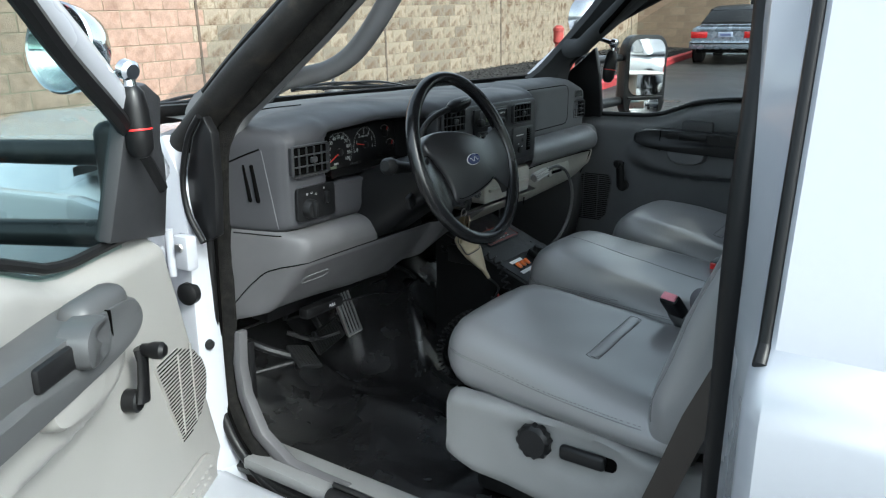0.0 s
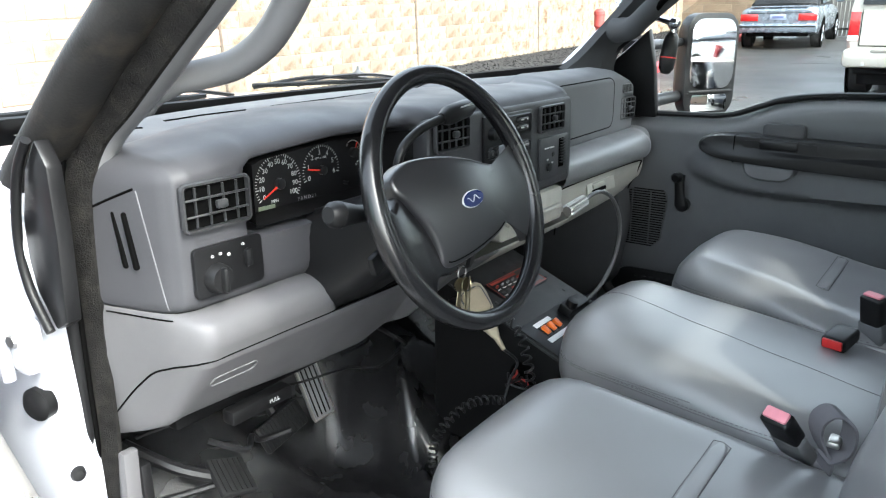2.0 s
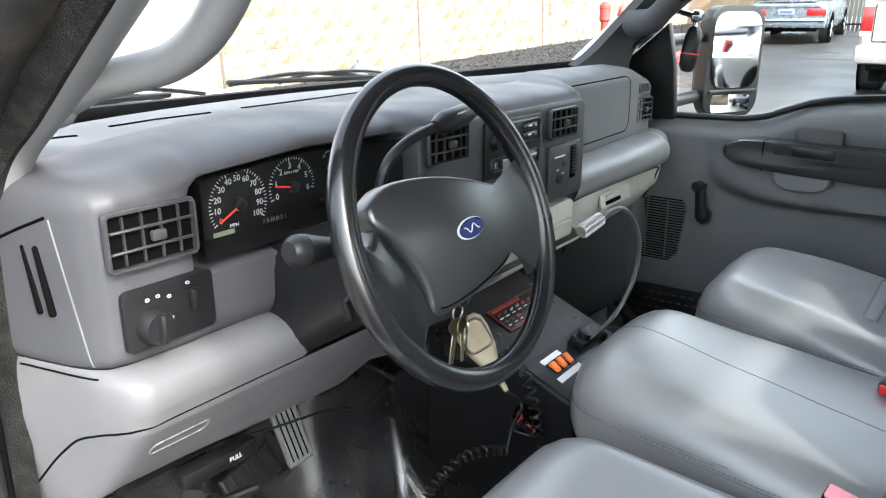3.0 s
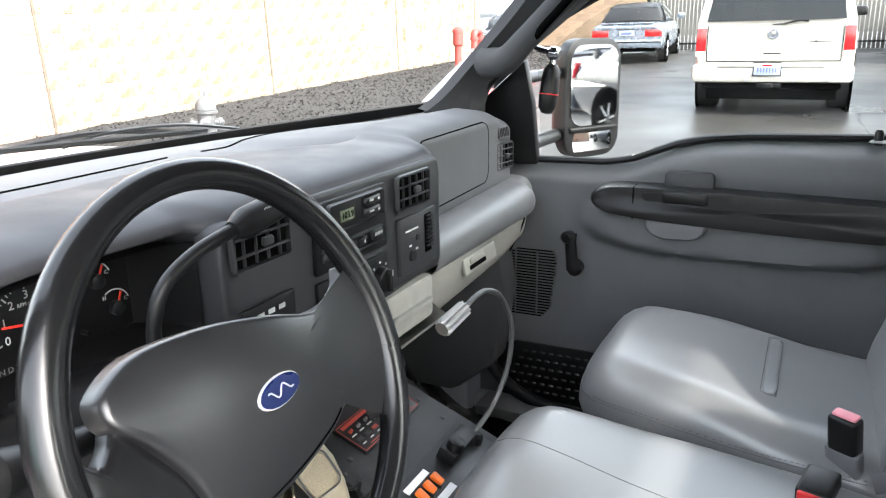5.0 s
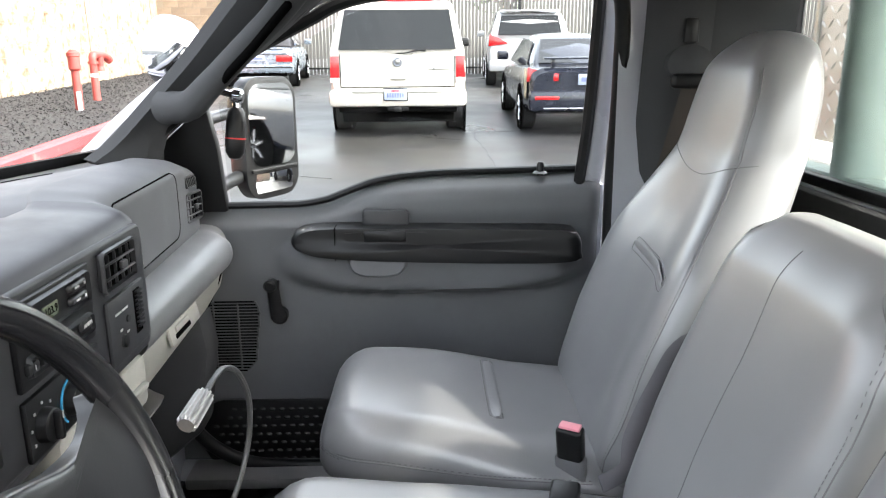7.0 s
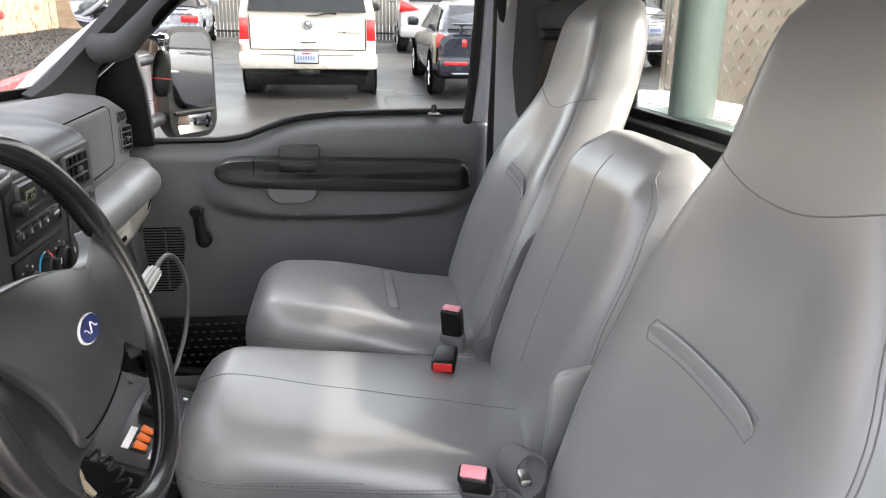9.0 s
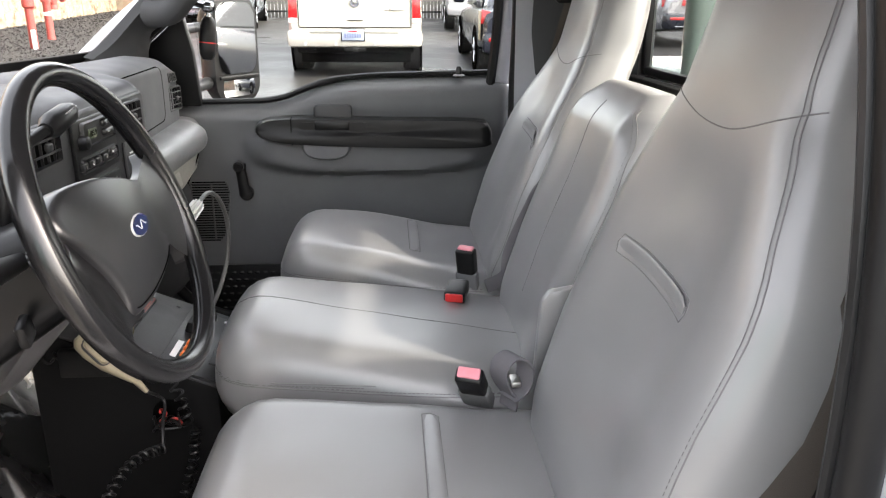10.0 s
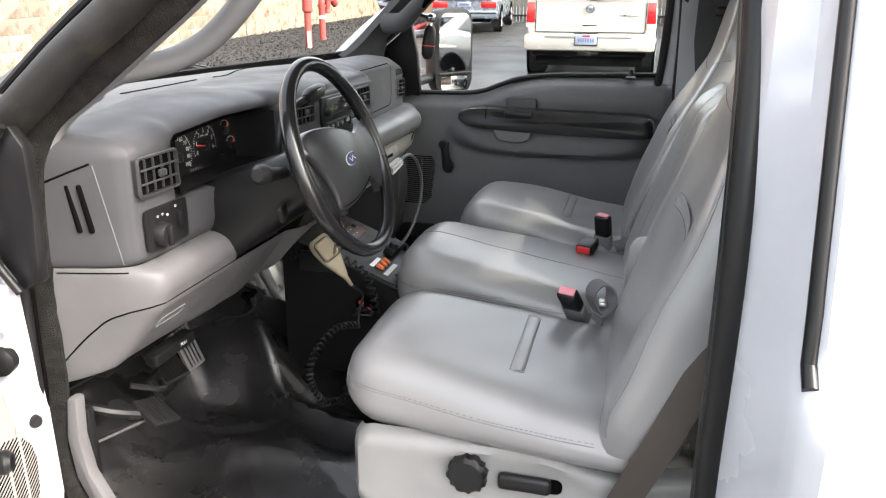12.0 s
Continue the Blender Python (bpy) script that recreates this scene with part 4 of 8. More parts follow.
part("tray_lip", bx((0.16, 0.207, 1.262), (0.24, 0.012, 0.010), 0.004), "lower", dash)
part("power_socket", lathe([(0.016, 0), (0.016, 0.008), (0.011, 0.009), (0.011, 0.002)], (-0.01, 0.222, 1.265), (0, -1, 0), 20), "chrome", dash, "chrome-ringed power socket")
part("centre_lower", sheet([knee(lerp(-0.04, 0.34, i / 20)) for i in range(21)]), "lower", dash)

# passenger side: airbag lid, bolster, glove box
pad_tree = tree_of(pad_ob)
lid_line = [drape(pad_tree, [Vector((p.x, 0, p.y))], (0, 1, 0), 0.0015) for p in even(rrect(0.345, 0.73, 1.392, 1.528, 0.03), 90)]
part("lid_gap", tube([q[0] for q in lid_line if q], 0.0024, 6, True), "hole", dash, "dark gap round the airbag lid")
vent(pose(0.832, 0.286, 1.435, 90, 0, -6), 0.086, 0.066, 3, 3)
part("demister", mapped(ring_frame(0.056, 0.026, 0.003, 0.004, 0.004), pose(0.822, 0.286, 1.492, 80, 0, -4)), "dark", dash)
for k in range(6):
    part("demister_slat", mapped(bx((-0.022 + 0.009 * k, 0, 0.001), (0.003, 0.02, 0.004)), pose(0.822, 0.286, 1.492, 80, 0, -4)), "dark", dash)


def roll(x):
    y, e = 0.262 + 0.02 * ease(0.84, 0.90, x), 1 - 0.35 * ease(0.86, 0.90, x)
    return chaikin([Vector((x, y + 0.05, 1.372)), Vector((x, y - 0.005, 1.372)), Vector((x, y - 0.045 * e, 1.355)), Vector((x, y - 0.055 * e, 1.325)), Vector((x, y - 0.045 * e, 1.296)), Vector((x, y - 0.02, 1.285)), Vector((x, y + 0.03, 1.285))], 2)


part("bolster", sheet([roll(lerp(0.315, 0.935, i / 30)) for i in range(31)]), "pad", dash, "rounded grey bolster")


def glove(x):
    b = ramp(x, (0.31, 1.155), (0.45, 1.145), (0.84, 1.165), (0.90, 1.20))
    return chaikin([Vector((x, 0.255, 1.30)), Vector((x, 0.25, 1.275)), Vector((x, 0.262, 1.22)), Vector((x, 0.285, b + 0.02)), Vector((x, 0.31, b)), Vector((x, 0.40, b + 0.01))], 2)


part("glove_box", sheet([glove(lerp(0.33, 0.90, i / 24)) for i in range(25)]), "lower", dash, "glove box lid in lightened beige-grey")
part("glove_latch", mapped(bx((0, 0, 0.002), (0.17, 0.036, 0.008), 0.003), pose(0.60, 0.253, 1.245, 78, 0, 0)), "lower", dash)
part("latch_recess", mapped(bx((-0.02, -0.006, 0.004), (0.085, 0.010, 0.008), 0.002), pose(0.60, 0.253, 1.245, 78, 0, 0)), "hole", dash)
part("latch_pull", mapped(bx((-0.02, 0.006, 0.005), (0.075, 0.013, 0.010), 0.004), pose(0.60, 0.253, 1.245, 78, 0, 0)), "lower", dash)
part("glove_gap", tube(curve([(0.36, 0.262, 1.16), (0.36, 0.249, 1.262), (0.40, 0.246, 1.281), (0.82, 0.246, 1.281), (0.87, 0.25, 1.262), (0.87, 0.285, 1.185)], 6), 0.002, 6), "hole", dash)
# under-dash ducting and firewall clutter
part("heater_box", bx((0.52, 0.70, 1.08), (0.46, 0.30, 0.32), 0.05, 3), "matte", dash, "black heater box")
part("dash_core", bx((CX + 0.03, 0.52, 1.25), (1.46, 0.30, 0.16), 0.03), "black", dash)
part("side_duct", prism([(0.30, 1.30), (0.27, 1.10), (0.30, 0.90), (0.42, 0.80), (0.60, 0.80), (0.60, 1.30)], "x", 0.80, 0.90, 0.02), "pillar", dash)

# instrument cluster
cl = part("cluster_plate", bx((-0.42, 0.323, 1.44), (0.33, 0.012, 0.128), 0.006), "black", dash, "black instrument plate")
cp = lambda u, v, up=0.0: pose(u, 0.3165 - up, v, 90, 0, 0)


def gauge(u, v, r, a0, a1, n, long, labels, size):
    for k in range(n + 1):
        a = radians(lerp(a0, a1, k / n))
        l = 0.006 if k % long == 0 else 0.0035
        b = bx((0, r - l / 2, 0), (0.0014 if k % long == 0 else 0.0009, l, 0.0006))
        part("tick", mapped(b, cp(u, v) @ pose(0, 0, 0, 0, 0, -math.degrees(a))), "ink", cl)
    for k, s in enumerate(labels):
        a = radians(lerp(a0, a1, k / max(len(labels) - 1, 1)))
        words("number", s, size, cp(u + (r - 0.0125) * math.sin(a), v + (r - 0.0125) * math.cos(a)), "ink", cl, 0.0002)


def needle(u, v, l, ang, hub=0.008):
    part("needle", mapped(bx((0, l / 2, 0.005), (0.0022, l, 0.0012)), cp(u, v) @ pose(0, 0, 0, 0, 0, -ang)), "needle", cl, "red needle")
    part("hub", mapped(lathe([(hub, 0), (hub, 0.007), (hub * .8, 0.008)], (0, 0, 0), n=18), cp(u, v)), "dark", cl)


gauge(-0.484, 1.431, 0.048, -120, 120, 40, 4, [str(10 * k) for k in range(11)], 0.0118)
needle(-0.484, 1.431, 0.040, -117, 0.009)
words("unit", "MPH", 0.0075, cp(-0.494, 1.404), "ink", cl, 0.0002)
gauge(-0.388, 1.438, 0.043, -110, 100, 30, 5, [str(k) for k in range(7)], 0.0125)
needle(-0.388, 1.438, 0.036, -80, 0.008)
words("unit", "RPM x 1000", 0.0055, cp(-0.388, 1.459), "ink", cl, 0.0002)
for u, v, ang in ((-0.310, 1.458, 25), (-0.289, 1.421, 20)):
    part("arc", tube([(u + 0.021 * math.sin(a), 0.316, v + 0.021 * math.cos(a)) for a in [radians(-30 + 9 * k) for k in range(12)]], 0.0008, 4), "ink", cl)
    needle(u, v, 0.019, ang, 0.0085)
    words("letter", "H", 0.0065, cp(u - 0.012, v + 0.014), "ink", cl, 0.0002)
    words("letter", "C", 0.0065, cp(u + 0.016, v + 0.006), "ink", cl, 0.0002)
words("gear_letters", "P R N D 2 1", 0.0085, cp(-0.424, 1.398), "stitch", cl, 0.0002)
part("odometer", mapped(bx((0, 0, 0.0005), (0.034, 0.012, 0.001)), cp(-0.512, 1.394)), "lcd", cl, "grey-green trip display")
part("reset_stalk", mapped(lathe([(0.003, 0), (0.003, 0.012)], (0, 0, 0), n=10), cp(-0.335, 1.408)), "black", cl)

# ---- steering column and wheel ----
WC, TILT_W, WR = Vector((-0.404, 0.013, 1.434)), 21.0, 0.199
WM = Matrix.Translation(WC) @ pose(0, 0, 0, 90 - TILT_W, 0, 0)      # local z leaves the wheel towards the seat


col = thing("steering_column", (-0.40, 0.3, 1.3), "charcoal plastic steering column with stalks", "steering column")
rings = []
for d, w, h, o in ((-0.03, 0.052, 0.05, 0), (-0.05, 0.072, 0.062, 0), (-0.12, 0.080, 0.072, -0.006), (-0.20, 0.088, 0.085, -0.012), (-0.30, 0.095, 0.10, -0.02)):
    rings.append([WM @ Vector((p.x, p.y + o, d)) for p in even(rrect(-w, w, -h, h * 0.72, 0.04), 40)])
part("shroud", loft(rings), "black", col, "black column shroud")
part("surround", prism([(-0.49, 1.225), (-0.485, 1.36), (-0.47, 1.372), (-0.30, 1.372), (-0.285, 1.36), (-0.27, 1.225)], "y", 0.228, 0.26, 0.006), "black", col)
part("ignition_boss", lathe([(0.020, 0), (0.020, 0.04), (0.014, 0.045)], (-0.325, 0.10, 1.315), (0.3, -0.90, -0.2), 18), "black", col)
stalk = part("turn_stalk", tube([WM @ Vector((-0.07, 0.012, -0.09)), WM @ Vector((-0.14, 0.020, -0.08)), WM @ Vector((-0.180, 0.026, -0.0735))], [0.010, 0.013, 0.019], 16), "black", col, "black turn signal stalk")
part("stalk_end", tube([WM @ Vector((-0.178, 0.026, -0.0735)), WM @ Vector((-0.190, 0.0275, -0.072)), WM @ Vector((-0.198, 0.0285, -0.071))], [0.0185, 0.0175, 0.011], 16), "black", stalk)
part("tilt_lever", mapped(bx((0, 0, 0), (0.028, 0.03, 0.012), 0.004), WM @ Matrix.Translation((-0.10, -0.055, -0.11)) @ pose(0, 0, 0, 20, 0, 20)), "black", col)
gl_pts = curve([(-0.350, 0.185, 1.36), (-0.368, 0.167, 1.41), (-0.376, 0.160, 1.450), (-0.364, 0.155, 1.487), (-0.326, 0.150, 1.511), (-0.270, 0.142, 1.526)], 6)
gs = part("shift_lever", tube(gl_pts, 0.0075, 10), "black", col, "black column shift lever")
part("shift_knob", tube([Vector((-0.278, 0.142, 1.524)), Vector((-0.262, 0.141, 1.528)), Vector((-0.205, 0.144, 1.535)), Vector((-0.185, 0.145, 1.538))], [0.010, 0.0165, 0.0155, 0.010], 14), "black", gs, "black grip")
words("legend", "OVERDRIVE", 0.008, frame_of((-0.222, 0.1300, 1.541), (0.99, 0.04, 0.12), (-0.12, -0.30, 0.95)), "ink", gs)
key = thing("key_ring", (-0.325, 0.06, 1.25), "brass keys hanging from the ignition", "keys")
M["brass"] = mat("worn_brass", (0.30, 0.26, 0.17), 0.35, 1.0, var=0.2, scale=30)
part("ring", tube([Vector((-0.335 + 0.011 * math.cos(a), 0.062, 1.288 + 0.011 * math.sin(a))) for a in [2 * math.pi * k / 20 for k in range(20)]], 0.0014, 6, True), "steel", key)
for k, (dx, rz) in enumerate(((-0.008, 8), (0.0, -4), (0.008, -14))):
    bow = lathe([(0.012, -0.001), (0.012, 0.001)], (0, 0, 0), n=16)
    blade = bx((0, -0.032, 0), (0.008, 0.045, 0.002), 0.0006, 1)
    part("key", mapped(join(bow, blade), Matrix.Translation((-0.335 + dx, 0.06 - 0.004 * k, 1.270)) @ pose(0, 0, 0, 90, rz, 30 * k - 20)), "brass", key)

whl = thing("steering_wheel", tuple(WC), "worn black two-spoke steering wheel with oval badge", "steering wheel")
rim = [WM @ Vector(((WR - 0.016) * math.cos(a), (WR - 0.016) * math.sin(a), 0.0)) for a in [2 * math.pi * k / 72 for k in range(72)]]
part("rim", tube(rim, [0.0146 + 0.0010 * math.cos(2 * math.pi * k / 36) for k in range(72)], 18, True), "wheel", whl, "worn black rim")


def pad_h(u, v):
    """Height of the hub pad over the wheel's plane, running out into one spoke."""
    return 0.013 - 1.0 * min(abs(u), 0.10) ** 2 - 1.6 * (v + 0.01) ** 2 + 0.004 * ease(0.10, 0.17, u)


def domed(outline, height, profile, c=(0.0, 0.0)):
    """A smooth shell over an outline: rings drawn in towards c, dropped at the edge."""
    out = []
    for s, d in profile:
        ring = []
        for p in outline:
            u, v = c[0] + (p.x - c[0]) * s, c[1] + (p.y - c[1]) * s
            ring.append(WM @ Vector((u, v, height(u, v) + d)))
        out.append(ring)
    return loft(out)


outline = curve([Vector(q + (0,)) for q in ((0.130, 0.034), (0.087, 0.036), (0.035, 0.051), (-0.03, 0.065), (-0.091, 0.068), (-0.128, 0.054), (-0.137, 0.040), (-0.133, 0.026), (-0.117, 0.008), (-0.097, -0.026), (-0.086, -0.062), (-0.084, -0.084), (-0.068, -0.092), (-0.014, -0.087), (0.060, -0.072), (0.090, -0.061), (0.112, -0.059), (0.130, -0.066), (0.144, -0.082), (0.156, -0.100), (0.172, -0.058), (0.178, -0.02), (0.179, 0.015), (0.176, 0.042), (0.170, 0.060), (0.156, 0.045))], 4, True)
pad_w = part("hub_pad", domed(outline, pad_h, ((1.0, -0.024), (1.0, -0.010), (0.992, -0.0055), (0.975, -0.002), (0.95, -0.0005), (0.9, 0), (0.75, 0), (0.55, 0), (0.35, 0), (0.15, 0), (0.04, 0))), "hub", whl, "black airbag pad", angle=75)
part("pad_groove", tube([WM @ Vector((p.x * 0.93, p.y * 0.91, pad_h(p.x * 0.93, p.y * 0.91) + 0.0003)) for p in outline[46:60]], 0.0009, 6), "hole", pad_w, "moulded groove")
wing = curve([Vector(q + (0,)) for q in ((-0.05, 0.03), (-0.118, 0.034), (-0.140, 0.016), (-0.156, 0.010), (-0.178, 0.030), (-0.182, -0.03), (-0.168, -0.074), (-0.142, -0.114), (-0.120, -0.134), (-0.106, -0.110), (-0.09, -0.098), (-0.04, -0.09))], 4, True)
part("spoke", domed(wing, lambda u, v: -0.006 + 0.011 * ease(-0.095, -0.165, u) - 0.006 * ease(-0.04, 0.03, v), ((1.0, -0.020), (1.0, -0.008), (0.985, -0.004), (0.95, -0.001), (0.88, 0), (0.6, 0), (0.3, 0), (0.05, 0)), (-0.115, -0.045)), "wheel", whl, "black lower spoke", angle=75)
em_m = WM @ Matrix.Translation((0.004, -0.008, 0.0135)) @ pose(0, 0, 0, 0, 0, 4)
bd = part("badge", mapped(lathe([(0.020, -0.003), (0.020, 0.0006), (0.0185, 0.0014)], (0, 0, 0), n=36), em_m @ Matrix.Diagonal((1.32, 0.62, 1, 1))), "ink", whl, "oval badge with silver rim")
part("badge_face", mapped(lathe([(0.0178, 0.0), (0.0178, 0.0019)], (0, 0, 0), n=36), em_m @ Matrix.Diagonal((1.40, 0.635, 1, 1))), "blue", bd, "dark blue oval")
sw_pts = [Vector((0.0150 * t, 0.0045 * math.sin(5.2 * t) * (1 - 0.3 * abs(t)), 0.0022)) for t in [k / 12 - 1 for k in range(25)]]
part("badge_flourish", tube([em_m @ p for p in sw_pts], 0.0008, 5), "ink", bd)
# ---- seats ----
def seam(ob, pts, way, name="seam", stitches=True):
    """A sewn seam: a sunk dark line with a row of thread beside it."""
    tree = tree_of(ob)
    line = drape(tree, curve(pts, 14), way, 0.0)
    if len(line) < 3:
        return
    part(name, tube(line, 0.0009, 5), "stitch", ob, "sewn seam")
    if stitches:
        bm = bmesh.new()
        n = 0
        for a, b in zip(line, line[1:]):
            d = (b - a)
            if d.length < 1e-5:
                continue
            k = max(1, int(d.length / 0.0068))
            for i in range(k):
                c = a.lerp(b, (i + 0.5) / k)
                tt = d.normalized()
                side = tt.cross(Vector(way)).normalized() * 0.0042
                for p in (c + side,):
                    h, nn, _, _ = tree.ray_cast(p - Vector(way).normalized() * 0.3, Vector(way).normalized(), 1.0)
                    if not h:
                        continue
                    u, v = tt * 0.0024, side.normalized() * 0.0008
                    h = h + nn * 0.0006
                    bm.faces.new([bm.verts.new(q) for q in (h - u - v, h + u - v, h + u + v, h - u + v)])
                    n += 1
        if n:
            part("stitching", bm, "stitch", ob, flip=False)
        else:
            bm.free()


def pleat(ob, a, b, way, w=0.0125):
    """The short padded pull-in strip across a seat."""
    tree = tree_of(ob)
    line = drape(tree, [Vector(a).lerp(Vector(b), i / 14) for i in range(15)], way, 0.0)
    n = len(line)
    part("pleat", tube(line, [w * (0.55 if i in (0, n - 1) else 1.0) for i in range(n)], 12, flat=0.22, up=tuple(-Vector(way))), "vinyl", ob, "raised vinyl pleat")
    d = (line[-1] - line[0]).normalized()
    side = d.cross(Vector(way)).normalized() * w
    rim = [p + side for p in line] + [line[-1] + d * w * 0.5] + [p - side for p in reversed(line)] + [line[0] - d * w * 0.5]
    rim = drape(tree, rim, way, 0.0)
    part("pleat_seam", tube(rim, 0.0009, 5, True), "stitch", ob, "sewn outline of the pleat")


def cushion(cx, w, y_front, y_back, z_top, z_bot, crown=0.0, dish=0.014, rise=0.0, dome=0.0):
    x0, x1 = cx - w / 2, cx + w / 2
    rings = []
    R = 0.085
    ys = [(y_front - R * (1 - math.cos(radians(a))), R * (1 - math.sin(radians(a)))) for a in (0, 15, 30, 45, 60, 75, 90)]
    ys += [(lerp(y_front - R, y_back, k / 16), 0.0) for k in range(1, 17)]
    for y, ins in ys:
        s = (y_front - y) / (y_front - y_back)
        zt = z_top + rise * (1 - s) - 0.060 * s + dome * math.sin(math.pi * min(s * 1.5, 1.0))
        taper = 0.05 * (1 - ease(-0.1, 0.9, s))
        ring = even(rrect(x0 + ins * 0.8 + taper, x1 - ins * 0.8 - taper, z_bot + ins * 0.6, zt - ins * 0.9, 0.05, 6), 88)
        out = []
        for p in ring:
            u = (p.x - cx) / (w / 2)
            top = ease(zt - 0.09, zt - 0.02, p.y)
            z = p.y + top * (crown * (1 - u * u) - dish * math.exp(-(u / 0.62) ** 4) * ease(0.05, 0.4, s))
            x = p.x + 0.012 * math.sin(math.pi * min(max((p.y - z_bot) / (zt - z_bot), 0), 1)) * (1 if u > 0 else -1) * min(abs(u) ** 3, 1)
            wr = 0.0012 * math.sin(31 * p.x + 17 * y) * math.sin(23 * y + 5 * p.x)
            out.append(Vector((x, y, z + wr)))
        rings.append(out)
    return loft(rings)


def back_y(z):
    return ramp(z, (1.0, -0.50), (1.12, -0.515), (1.25, -0.555), (1.38, -0.605), (1.585, -0.674), (1.70, -0.702), (1.84, -0.735))


def neck_half(z, wmax=0.50):
    """Half the width of a backrest with built-in headrest at a height."""
    return ramp(z, (1.03, wmax * 0.44), (1.10, wmax * 0.49), (1.30, wmax * 0.50), (1.42, wmax * 0.475), (1.52, wmax * 0.40), (1.585, wmax * 0.335), (1.64, wmax * 0.325), (1.70, wmax * 0.305), (1.735, wmax * 0.275), (1.760, wmax * 0.225), (1.777, wmax * 0.165), (1.786, wmax * 0.11), (1.790, wmax * 0.05))


def backrest(cx, z0=1.03, ztop=1.790, wmax=0.50, neck=True, recline=0.0):
    rings = []
    zs = [lerp(z0, ztop, 1 - (1 - k / 40) ** 1.35) for k in range(41)]
    for i, z in enumerate(zs):
        if neck:
            half = neck_half(z, wmax)
            th = ramp(z, (1.03, 0.13), (1.35, 0.145), (1.55, 0.13), (1.68, 0.125), (1.735, 0.115), (1.765, 0.095), (1.783, 0.06), (1.790, 0.03))
        else:
            half = ramp(z, (1.03, wmax * 0.47), (1.3, wmax * 0.5), (ztop - 0.10, wmax * 0.485), (ztop - 0.03, wmax * 0.44), (ztop, wmax * 0.33))
            th = ramp(z, (1.03, 0.13), (1.35, 0.15), (ztop - 0.07, 0.13), (ztop - 0.02, 0.09), (ztop, 0.04))
        yf = back_y(z) - (0.0 if neck else 0.01) - recline * ease(1.36, 1.62, z)
        if z > ztop - 0.07:
            yf -= 0.042 * ((z - ztop + 0.07) / 0.07) ** 2
        ring = even(rrect(cx - half, cx + half, yf - th, yf, min(0.05, th * 0.45), 6), 80)
        out = []
        for p in ring:
            u = (p.x - cx) / half
            front = ease(yf - 0.06, yf - 0.005, p.y)
            d = 0.022 * math.exp(-(u / 0.55) ** 4) * ease(1.08, 1.2, z) * (1 - ease(1.45, 1.6, z)) if neck else 0.008 * math.exp(-(u / 0.6) ** 4)
            wr = 0.0012 * math.sin(29 * p.x + 13 * z) * math.sin(19 * z + 4 * p.x)
            out.append(Vector((p.x, p.y - front * (d + wr), z)))
        rings.append(out)
    return loft(rings)


